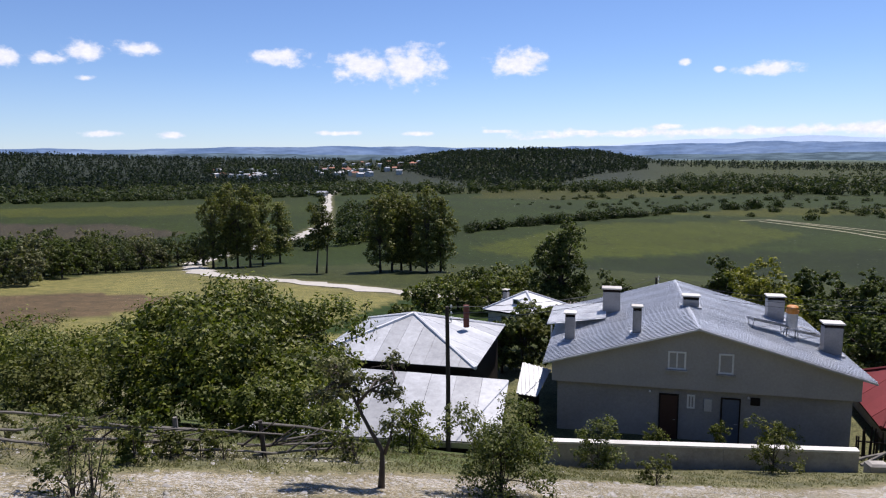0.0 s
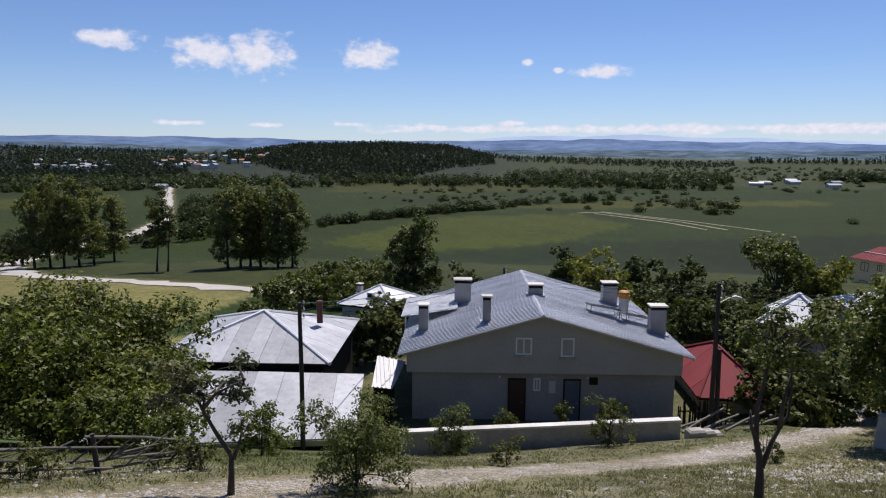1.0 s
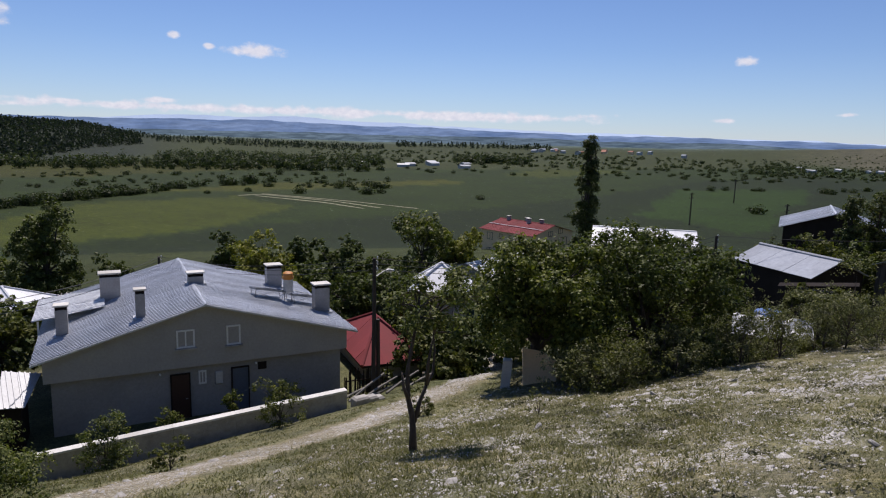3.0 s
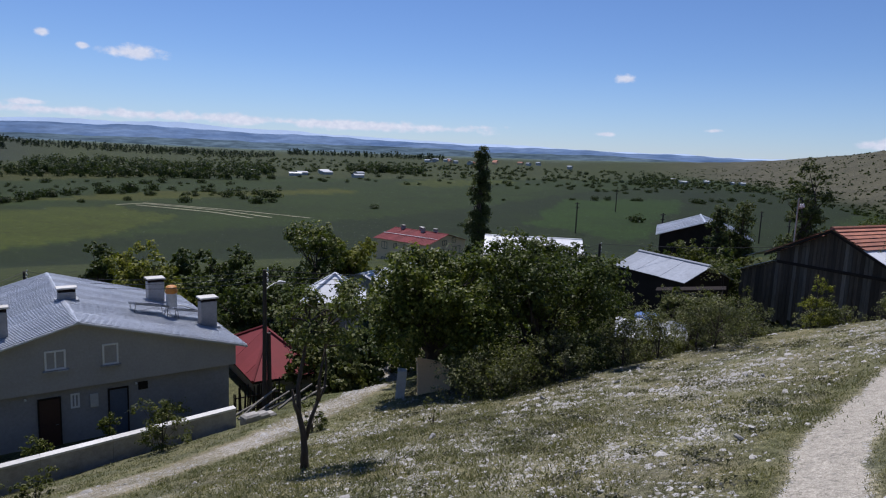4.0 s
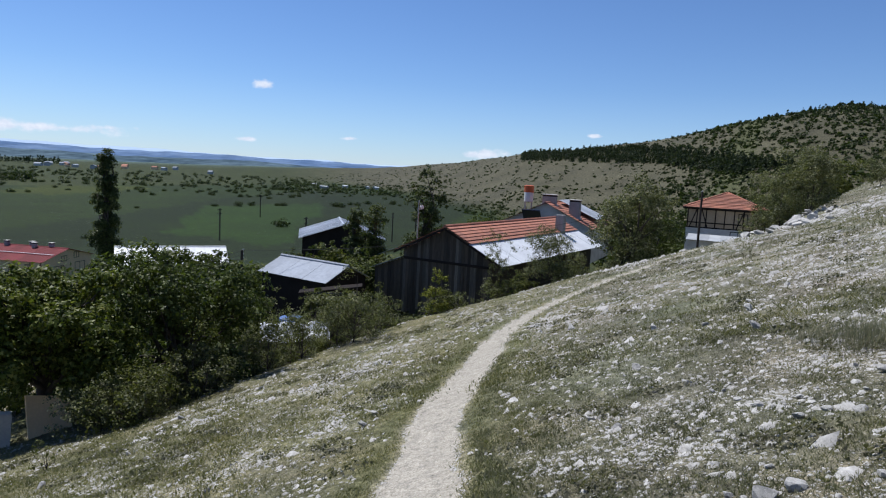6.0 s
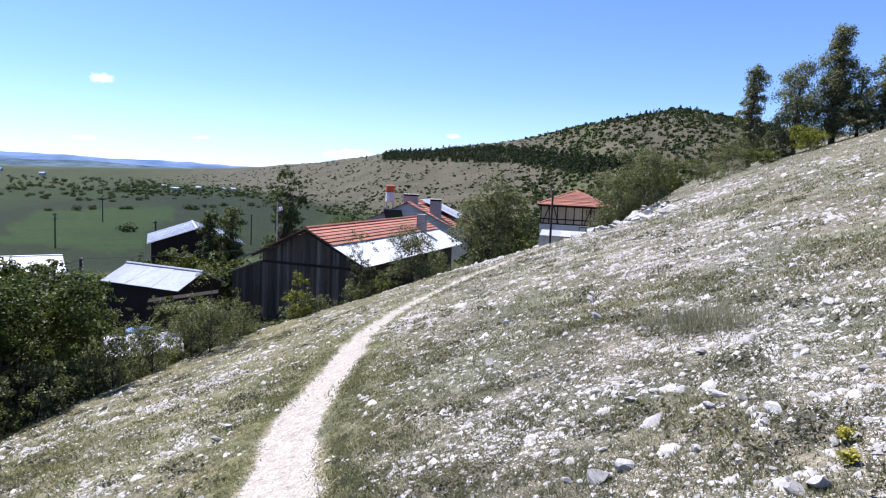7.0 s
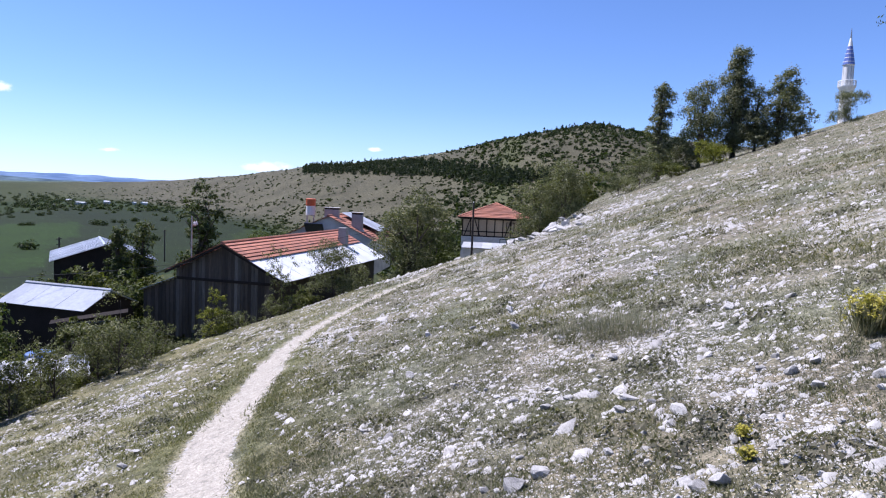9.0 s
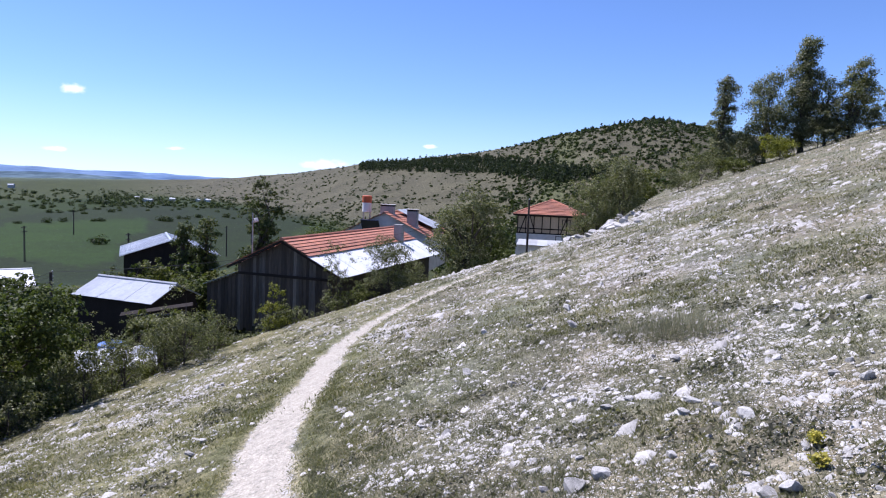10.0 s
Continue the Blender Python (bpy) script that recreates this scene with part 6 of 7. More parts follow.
# trees behind the houses
walnut(polar(6.3, 72), 3.4, 9.9, 9000, 501, "tall dark pear-shaped tree behind the white house", 0.34, 15, LEAF_DARK, low=0.05, group="valley trees", name="valley_tree")
for k, (az, d, r, h, mt) in enumerate([
        (11.2, 70, 2.3, 4.6, LEAF_DARK), (19.3, 66, 2.0, 6.4, LEAF_DARK), (22.3, 58, 3.5, 6.6, LEAF_YELLOW), (25.0, 68, 2.2, 5.6, LEAF_DARK), (28.4, 60, 2.6, 5.9, LEAF_DARK), (35.8, 62, 3.3, 7.2, LEAF_WALNUT), (38.6, 64, 2.6, 5.6, LEAF_YELLOW),
        (38.6, 68, 3.0, 4.8, LEAF_YELLOW), (33.0, 48, 3.0, 3.8, LEAF_DARK), (29.6, 48, 2.6, 3.6, LEAF_DARK), (31.0, 54, 2.6, 4.6, LEAF_DARK), (24.4, 52, 2.4, 3.9, LEAF_YELLOW), (26.6, 54, 2.4, 4.2, LEAF_DARK), (36.2, 36, 2.2, 3.9, LEAF_SCRUB), (35.6, 40, 1.9, 3.8, LEAF_WALNUT), (39.4, 35, 2.1, 3.7, LEAF_DARK), (38.2, 31, 1.2, 2.2, LEAF_SCRUB), (42.6, 38, 2.2, 4.0, LEAF_DARK),
        (3.2, 42, 1.9, 3.8, LEAF_SCRUB), (1.4, 41, 1.5, 3.6, LEAF_DARK), (4.6, 47, 2.0, 3.6, LEAF_WALNUT), (0.5, 66, 3.0, 4.0, LEAF_WALNUT), (-2.5, 68, 3.2, 4.0, LEAF_WALNUT), (-5.4, 64, 2.6, 3.4, LEAF_WALNUT), (2.6, 76, 3.2, 4.6, LEAF_WALNUT), (-7.4, 56, 1.6, 2.0, LEAF_WALNUT), (-1.0, 74, 3.0, 4.4, LEAF_DARK),
        (62.0, 60, 2.4, 3.9, LEAF_SCRUB), (65.4, 62, 2.6, 4.3, LEAF_SCRUB), (69.2, 60, 2.8, 4.6, LEAF_SCRUB), (71.6, 60, 2.8, 4.4, LEAF_SCRUB), (59.0, 38, 2.2, 3.4, LEAF_SCRUB), (63.5, 34, 1.8, 2.6, LEAF_SCRUB), (67.5, 36, 1.8, 3.0, LEAF_SCRUB), (57.5, 62, 3.0, 4.6, LEAF_DARK), (53, 52, 3.0, 4.6, LEAF_DARK), (48.5, 46, 2.8, 4.4, LEAF_DARK), (78.8, 98, 4.0, 5.5, LEAF_DARK), (80.6, 104, 4.2, 5.8, LEAF_DARK), (55.5, 76, 3, 4, LEAF_SCRUB),
        (92.6, 92, 4.6, 7, LEAF_DARK), (96.5, 120, 5, 8, LEAF_DARK), (94.0, 110, 5, 7.5, LEAF_SCRUB), (103.0, 80, 4, 7, LEAF_DARK), (105.5, 95, 4.5, 7, LEAF_SCRUB)]):
    walnut(polar(az, d), r, h, 4200 if h > 5.3 else 2800 if h > 4.2 else 2000, 520 + k, "leafy green tree between the village houses", 0.34, 15, mt, turn=37 * k, group="valley trees", name="valley_tree")
poplar(polar(49.33, 108), 18.9, 2.3, 11000, 560, "tall dark poplar rising over the valley", 0.34)
poplar(polar(68.7, 64), 8.2, 1.6, 2600, 561, "slim poplar by the sheds", 0.28)
poplar(polar(70.3, 66), 8.6, 1.6, 2600, 562, "slim poplar by the sheds", 0.28)
walnut(polar(74.6, 84), 2.9, 12.4, 8000, 563, "tall leafy poplar behind the barn", 0.3, 15, LEAF_POPLAR, group="poplars", name="poplar", gaps=0.4)

# clumps of tall trees along the white road
rs = R(8)
for k, (az, d, h) in enumerate([(-22.9, 141, 14.5), (-21.9, 146, 17), (-21.0, 142, 17.5), (-20.0, 143, 17), (-19.0, 147, 15.5), (-17.6, 158, 14),
                                (-9.2, 119, 14.0), (-8.2, 122, 15.5), (-6.6, 124, 14.5), (-5.2, 121, 15.5), (-4.0, 123, 14), (-7.4, 127, 14.5)]):
    lob = tall_lobes(R(600 + k), 30, h * (0.13 if k < 6 else 0.1), h * 0.95, 3.0 if k < 6 else 2.6, 1.45)
    tree("road_tree", "tall leafy tree with a bare trunk by the white road", "tree", polar(az, d), h * 0.8, 0.2, lob, 6500, 0.36, LEAF_ROAD, 600 + k, "road trees", gaps=0.3, clump=0.24, turn=71 * k)
for k, az in enumerate((-14.6, -13.8)):
    lob = column_lobes(R(620 + k), 6, 4.5, 11.5, 1.5)
    tree("road_tree", "slim sparse tree by the white road", "tree", polar(az, 116), 10, 0.16, lob, 1100, 0.42, LEAF_SCRUB, 620 + k, "road trees", gaps=0.5, lean=(0.8, 0))


# small trees and shrubs along the near field's edge
rs = R(91)
for line, n in (([(-58, 76), (-65, 96), (-64, 108), (-72, 134), (-62, 146)], 24), ([(-100, 96), (-84, 110), (-80, 130), (-72, 140)], 18)):
    for k in range(n):
        q = (k + rs.uniform(0.2, 0.8)) / n * (len(line) - 1)
        i = int(q)
        x = line[i][0] + (line[i + 1][0] - line[i][0]) * (q - i) + rs.normal() * 1.6
        y = line[i][1] + (line[i + 1][1] - line[i][1]) * (q - i) + rs.normal() * 1.6
        h = rs.uniform(4.5, 8.0)
        walnut((x, y), h * rs.uniform(0.5, 0.62), h, 1700, 700 + 30 * n + k, "rounded small tree along the field's edge", 0.42, 15, (LEAF_DARK, LEAF_MIST, LEAF_ROSE, LEAF_DARK)[int(rs.randint(4))], turn=50 * k, low=0.02, group="hedge trees", name="hedge_tree")
# rough weeds about the rail fence
for k in range(22):
    q = rs.uniform(0, 1)
    x, y = -10.2 + 8.2 * q, 8.2 + 3.2 * q ** 1.4 + rs.uniform(-0.5, 0.9)
    bush((x, y), rs.uniform(0.25, 0.5), rs.uniform(0.35, 0.75), 420, 1300 + k, "weedy growth about the pole fence", 0.06, LEAF_SCRUB if k % 3 else LEAF_WALNUT, gaps=0.8, name="weed", group="weeds")
bush((-3.5, 5.4), 0.45, 1.15, 800, 1330, "feathery dry bush above the lane", 0.035, LEAF_ROSE, "hawthorn_bush", gaps=0.4)
# trees and brush about the sheds
for k, (az, d, r, h, mt) in enumerate([(64.8, 54, 2.2, 6.4, LEAF_DARK), (67.0, 54, 2.4, 6.8, LEAF_SCRUB), (69.4, 54, 2.5, 6.8, LEAF_DARK), (71.4, 54, 2.0, 5.8, LEAF_SCRUB), (62.4, 46, 1.8, 4.4, LEAF_DARK), (75.4, 88, 2.0, 4.2, LEAF_DARK), (79.4, 112, 3.6, 5.0, LEAF_DARK), (82.2, 118, 3.6, 5.4, LEAF_SCRUB)]):
    walnut(polar(az, d), r, h, 2600, 1400 + k, "dark leafy tree about the sheds", 0.3, 15, mt, turn=40 * k, low=0.02, group="shed trees", name="shed_tree")
for k, (az, d, r, h) in enumerate([(60.6, 32, 1.5, 4.6), (63.0, 31, 1.4, 4.2), (65.6, 33, 1.2, 3.8), (72.4, 33, 1.0, 1.6), (78.2, 37, 0.9, 1.5)]):
    bush(polar(az, d), r, h, 2400, 1420 + k, "twiggy grey-green brush below the path", 0.09, LEAF_ROSE, gaps=0.4, n=9)
# ---------------------------------------------------------------- hedges, woods and villages in the distance
def line_spots(rs, line, step, wide, r0, r1, tall=1.3):
    out = []
    for (x0, y0), (x1, y1) in zip(line, line[1:]):
        n = max(1, int(math.hypot(x1 - x0, y1 - y0) / step))
        for k in range(n):
            q = (k + rs.uniform()) / n
            x, y = x0 + (x1 - x0) * q + rs.normal() * wide, y0 + (y1 - y0) * q + rs.normal() * wide
            r = rs.uniform(r0, r1)
            out.append((x, y, h1(x, y) - 0.3 * r, r, r * tall * rs.uniform(0.8, 1.4)))
    return out


def area_spots(rs, n, az0, az1, d0, d1, r0, r1, tall=1.3, test=None):
    out, guard = [], 0
    while len(out) < n and guard < n * 30:
        guard += 1
        az, d = rs.uniform(az0, az1), math.exp(rs.uniform(math.log(d0), math.log(d1)))
        x, y = d * math.sin(radians(az)), d * math.cos(radians(az))
        if test and not test(x, y, az, d):
            continue
        r = rs.uniform(r0, r1)
        out.append((x, y, None, r, r * tall * rs.uniform(0.8, 1.4)))
    z = height(np.array([p[0] for p in out]), np.array([p[1] for p in out]))
    return [(p[0], p[1], zz - 0.3 * p[3], p[3], p[4]) for p, zz in zip(out, z)]


def stuff(name, label, category, quads, material):
    return solid(name, quad_mesh(name, quads), material, label, category, kind="stuff")


rs = np.random.RandomState(77)
mid = line_spots(rs, [(-9, 230), (8, 246), (22, 260), (40, 275), (64, 289)], 1.5, 2.2, 2.0, 3.8, 1.3)
mid += line_spots(rs, [(64, 289), (82, 305), (100, 318), (150, 340)], 6, 4.0, 2.2, 4.6, 1.3)
mid += area_spots(rs, 90, -12.5, -6.5, 205, 330, 2.4, 4.8, 1.6)
mid += line_spots(rs, [(-57, 165), (-50, 185), (-40, 205)], 3.5, 4.0, 2, 4, 1.5)
mid += line_spots(rs, [(-70, 260), (-82, 325), (-110, 440)], 26, 3.0, 2.5, 4.5, 1.5)
mid += line_spots(rs, [(-300, 400), (-230, 405), (-180, 432), (-120, 444)], 3.4, 4, 2.2, 4.6, 1.2)
mid += area_spots(rs, 46, 8, 33, 290, 440, 1.8, 4.0, 1.1)
mid += area_spots(rs, 60, 33, 66, 480, 620, 1.6, 3.4, 1.1)
mid += area_spots(rs, 90, 2, 30, 330, 440, 0.9, 1.8, 1.1)
mid += line_spots(rs, [(330, 215), (400, 180), (470, 150)], 12, 6, 2.0, 4.0, 1.1)
mid += line_spots(rs, [(250, 150), (290, 120), (330, 95)], 20, 6, 2.4, 4.0, 1.1)
mid += area_spots(rs, 7, 40, 75, 220, 420, 1.2, 2.6, 1.1)
stuff("field_hedges", "rounded dark bushes and hedges between the fields", "hedge", far_clumps(rs, mid, 210), LEAF_FAR)
_ax = np.arange(-100.0, 1400.0, 8.0)
_px, _py = np.meshgrid(_ax, np.arange(-600.0, 700.0, 8.0))
_patch = waves(_px, _py, 95, 33) + 0.6 * waves(_px, _py, 31, 34)
patchy_at = lambda x, y, k: _patch[int((y + 600) / 8) % _patch.shape[0], int((x + 100) / 8) % _patch.shape[1]] > k
# rows of tall trees at the foot of the wooded hills, thinning out to the plain
wood = area_spots(rs, 800, -48, -9, 470, 680, 2.8, 5.0, 1.3)
wood += area_spots(rs, 330, -10, 20, 470, 580, 2.2, 4.2, 2.2, lambda x, y, az, d: patchy_at(x + 300, y, -0.15))
wood += area_spots(rs, 420, 14, 32, 480, 700, 2.4, 4.6, 2.2, lambda x, y, az, d: patchy_at(x + 100, y, -0.1))
wood += area_spots(rs, 520, 26, 64, 640, 1200, 1.8, 3.8, 1.4, lambda x, y, az, d: patchy_at(x, y * 2 % 1200 - 590, 0.0))
wood += area_spots(rs, 130, 38, 44, 700, 820, 3.4, 5.5, 1.7)
wood += area_spots(rs, 160, 56, 76, 560, 1000, 1.5, 3.2, 1.0)
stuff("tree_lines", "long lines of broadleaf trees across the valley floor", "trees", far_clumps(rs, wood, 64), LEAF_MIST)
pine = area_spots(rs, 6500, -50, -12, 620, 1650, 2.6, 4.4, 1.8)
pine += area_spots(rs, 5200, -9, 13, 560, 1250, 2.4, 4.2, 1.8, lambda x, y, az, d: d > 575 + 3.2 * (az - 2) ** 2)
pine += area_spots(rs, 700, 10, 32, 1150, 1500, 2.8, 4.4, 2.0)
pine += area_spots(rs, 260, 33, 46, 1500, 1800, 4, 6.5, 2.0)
stuff("pine_forest", "dark pine forest covering the far hills", "forest", far_clumps(rs, pine, 15, cone=True, leaf=0.7), LEAF_PINE_HAZE)
rise = lambda x, y, d: math.degrees(math.atan2(h1(x, y), d))
epine = area_spots(rs, 1600, 82, 106, 420, 860, 1.9, 3.2, 1.7, lambda x, y, az, d: abs(rise(x, y, d) - np.interp(az, (82, 88, 93, 98, 106), (1.5, 1.9, 2.1, 1.6, 0.9))) < np.interp(az, (82, 90, 106), (0.28, 0.6, 0.75)))
epine += area_spots(rs, 200, 100, 112, 480, 700, 1.8, 3.0, 1.4, lambda x, y, az, d: rise(x, y, d) > 5.0)
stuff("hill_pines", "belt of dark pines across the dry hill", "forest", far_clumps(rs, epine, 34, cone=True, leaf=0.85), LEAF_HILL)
scrub = area_spots(rs, 5200, 62, 112, 260, 1300, 0.5, 1.9, 1.0, lambda x, y, az, d: d > np.interp(az, HILL_AZ, HILL_F) * 0.95 and patchy_at(x, y, 0.05 if rs.uniform() < 0.75 else -1))
scrub += area_spots(rs, 2200, 94, 113, 300, 700, 0.9, 2.6, 1.1)
scrub += area_spots(rs, 700, 86, 112, 130, 420, 0.9, 2.6, 1.2, lambda x, y, az, d: patchy_at(x, y, -0.05))
scrub += area_spots(rs, 60, 84, 100, 150, 230, 2.0, 4.2, 1.2, lambda x, y, az, d: patchy_at(x, y, 0.1))
stuff("hill_scrub", "dark scrub dotted over the dry hillside", "shrubs", far_clumps(rs, scrub, 15), LEAF_FAR)
village_green = area_spots(rs, 420, -23, -3, 880, 1180, 2.5, 5.0, 1.6)
village_green += area_spots(rs, 120, 62, 72, 620, 900, 2.0, 4.0, 1.3)
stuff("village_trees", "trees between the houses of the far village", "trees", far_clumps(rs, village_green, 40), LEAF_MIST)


def far_house(at, w, d, hgt, roof, turn, label):
    x, y = at
    t = thing("village_house", label, "house", pose(x, y, h1(x, y), 0, 0, turn), "far village houses")
    part("wall", Geo().box(-w / 2, w / 2, -d / 2, d / 2, -1, hgt), WHITEWASH if roof is not TILE else CREAM, t)
    g = Geo()
    o, r = 0.5, hgt + w * 0.2
    g.slab([(-w / 2 - o, -d / 2 - o, hgt - 0.1), (0, -d / 2 - o, r), (w / 2 + o, -d / 2 - o, hgt - 0.1)], (0, d + 2 * o, 0))
    part("roof", g, roof, t)
    for k in (-1, 1):
        part("window", Geo().box(k * w * 0.22 - 0.5, k * w * 0.22 + 0.5, -d / 2 - 0.03, -d / 2 + 0.02, hgt * 0.45, hgt * 0.8), GLASS, t)


rs = random.Random(12)
for k in range(70):
    az = rs.uniform(-23, -17.5) if k < 24 else rs.uniform(-15, -5.4)
    d = rs.uniform(760, 960) if k < 24 else rs.uniform(800, 1130)
    mat = rs.choice([ROOF_BRIGHT, ROOF_BRIGHT, ROOF_DULL, TILE])
    far_house(polar(az, d), rs.uniform(4.5, 7), rs.uniform(5, 8), rs.uniform(3.5, 5.5), mat, rs.uniform(0, 180), "village house with a pale sheet roof among trees" if mat is not TILE else "village house with a tiled roof among trees")
for k in range(10):
    az, d = rs.uniform(29.5, 39), rs.uniform(560, 640)
    far_house(polar(az, d), rs.uniform(4, 6), rs.uniform(6, 12), rs.uniform(2.0, 2.8), ROOF_BRIGHT, rs.uniform(60, 110), "long white-roofed farm building in the valley")
for k in range(9):
    far_house(polar(rs.uniform(64.5, 70), rs.uniform(760, 860)), rs.uniform(3, 5), rs.uniform(4, 6), rs.uniform(2, 3), ROOF_BRIGHT, rs.uniform(0, 180), "pale farmhouse at the foot of the dry hills")
for k in range(18):
    far_house(polar(rs.uniform(42, 58), rs.uniform(1250, 1500)), rs.uniform(6, 10), rs.uniform(7, 11), rs.uniform(4, 6), rs.choice([ROOF_DULL, TILE, TILE]), rs.uniform(0, 180), "far house of a small valley town")
far_house((-112, 452), 5, 6, 2.6, ROOF_BRIGHT, 80, "white-roofed shed by the road's end")
far_house((-128, 470), 4, 5, 2.4, ROOF_BRIGHT, 20, "white-roofed shed by the road's end")


def pylon(at, hgt):
    x, y = at
    t = thing("power_pole", "tall timber power-line pole in the fields", "pole", pose(x, y, h1(x, y)), "power line")
    part("post", Geo().tube([(-0.25, 0, -0.5), (-0.2, 0, hgt)], [0.13, 0.1], 6), POLE_WOOD, t)
    part("post", Geo().tube([(0.25, 0, -0.5), (0.2, 0, hgt)], [0.13, 0.1], 6), POLE_WOOD, t)
    for z in (hgt - 0.4, hgt - 1.7):
        part("crossarm", Geo().box(-1.3, 1.3, -0.08, 0.08, z - 0.1, z + 0.1), POLE_WOOD, t)


for az, d in ((64.3, 190), (57.4, 230), (60.5, 330), (71.5, 240), (73.5, 190)):
    pylon(polar(az, d), 10.5)

# ---------------------------------------------------------------- rails, stones, herbs on the slope
def rail_fence():
    f = thing("rail_fence", "rough grey pole fence before the walnut", "fence")
    rs = random.Random(31)
    pts = [(-9.5, 8.4), (-7.6, 8.8), (-6.2, 9.2), (-4.9, 9.9), (-3.7, 10.6), (-2.5, 11.5)]
    for k, (x, y) in enumerate(pts):
        z = h1(x, y)
        part("post", Geo().tube([(x, y, z - 0.3), (x + rs.uniform(-0.08, 0.08), y, z + rs.uniform(0.6, 0.8))], [0.05, 0.04], 6), RAIL_WOOD if k % 2 else POLE_WOOD, f)
        if k:
            a, b2 = pts[k - 1], (x, y)
            for hgt in (0.14, 0.34, 0.54):
                za, zb = h1(*a) + hgt + rs.uniform(-0.12, 0.12), z + hgt + rs.uniform(-0.12, 0.12)
                ex = rs.uniform(0.0, 0.35)
                p, q = Vector((a[0] - ex, a[1] - 0.07, za)), Vector((x + ex, y - 0.07, zb))
                mid = p.lerp(q, 0.5) + Vector((0, 0.02, rs.uniform(-0.1, 0.06)))
                part("rail", Geo().tube([p, mid, q], [0.025, 0.023, 0.015], 6), RAIL_WOOD, f)
    for k in range(26):
        q = rs.uniform(0.35, 1)
        x, y = -9.5 + 7.2 * q, 8.3 + 3.0 * q ** 1.4
        z = h1(x, y)
        part("branch", Geo().tube([(x, y + 0.1, z + rs.uniform(0, 0.3)), (x + rs.uniform(0.3, 0.9), y + 0.25, z + rs.uniform(0.05, 0.6))], [0.022, 0.01], 5), POLE_WOOD if k % 2 else RAIL_WOOD, f)


rail_fence()


def stone_mesh(seed, flat=0.6):
    rs = R(seed)
    bm = bmesh.new()
    bmesh.ops.create_icosphere(bm, subdivisions=2, radius=1.0)
    cuts = [(v / np.linalg.norm(v), rs.uniform(0.3, 0.72)) for v in rs.normal(size=(9, 3))]
    for v in bm.verts:
        p = np.array(v.co)
        for nn, dd in cuts:
            t = p @ nn - dd
            if t > 0:
                p = p - nn * t
        p = p * (1 + 0.025 * rs.normal())
        v.co = (p[0] * 1.15, p[1] * 0.85, p[2] * flat)
    me = bpy.data.meshes.new("stone")
    bm.to_mesh(me)
    bm.free()
    me.materials.append(LIMESTONE)
    return me


STONES = [stone_mesh(900 + k, (0.5, 0.7, 0.9)[k % 3]) for k in range(9)]


def place_stone(x, y, r, k, rs, mat=None):
    ob = new("stone", STONES[k % len(STONES)] if mat is None else STONES[k % len(STONES)].copy())
    if mat is not None:
        ob.data.materials[0] = mat
    r *= 0.72
    ob.matrix_world = pose(x, y, h1(x, y) + r * 0.3, rs.uniform(-32, 32), rs.uniform(-32, 32), rs.uniform(0, 360)) @ Matrix.Diagonal((r, r, r, 1))
    return tagged(ob, "pale weathered limestone lying on the slope" if mat is None else "small dark stone on the slope", "stone", "loose stones")


rs = random.Random(2)
for k, (x, y, r) in enumerate([
        (5.66, -1.79, 0.09), (4.41, -1.45, 0.12), (4.37, -1.87, 0.065), (5.24, -2.29, 0.1), (5.04, -2.17, 0.075), (4.66, -2.43, 0.1), (4.53, -2.32, 0.065),
        (5.59, -2.14, 0.08), (4.25, -2.43, 0.045), (4.47, -2.24, 0.04), (4.79, -3.24, 0.085), (4.28, -3.47, 0.09), (3.94, -3.3, 0.055), (4.07, -3.33, 0.05),
        (4.86, -3.44, 0.07), (3.47, -2.97, 0.05), (5.65, -3.01, 0.07), (4.33, -1.31, 0.12), (3.6, -2.17, 0.12), (3.61, -2.07, 0.085), (4.08, -2.0, 0.042),
        (3.9, -2.09, 0.04), (6.54, -2.61, 0.1), (9.64, -2.25, 0.14), (6.48, -1.53, 0.065), (6.2, -1.61, 0.075), (4.42, -3.19, 0.07), (3.4, -2.45, 0.055), (8.6, 7.9, 0.16)]):
    place_stone(x, y, r, k, rs)
place_stone(7.25, -0.9, 0.06, 3, rs, DARK_STONE)
n = 0
r = R(29)
_az, _d = np.radians(r.uniform(50, 138, 3000)), 3.2 + 27 * r.uniform(0, 1, 3000) ** 1.6
_x, _y = 0.3 + _d * np.sin(_az), -0.4 + _d * np.cos(_az)
_ok = (along(_x, _y, PATH_LINE) > 0.5) & (land(_x, _y)[1] > r.uniform(0.2, 0.62, 3000))
for x, y in zip(_x[_ok][:290], _y[_ok][:290]):
    place_stone(x, y, min(0.2, 0.012 * math.hypot(x, y), 0.034 * math.exp(rs.gauss(0.3, 0.5))), n, rs)
    n += 1


for k in range(40):
    x, y = polar(rs.uniform(100.2, 106), rs.uniform(32, 44))
    place_stone(x, y, rs.uniform(0.12, 0.5), k, rs)


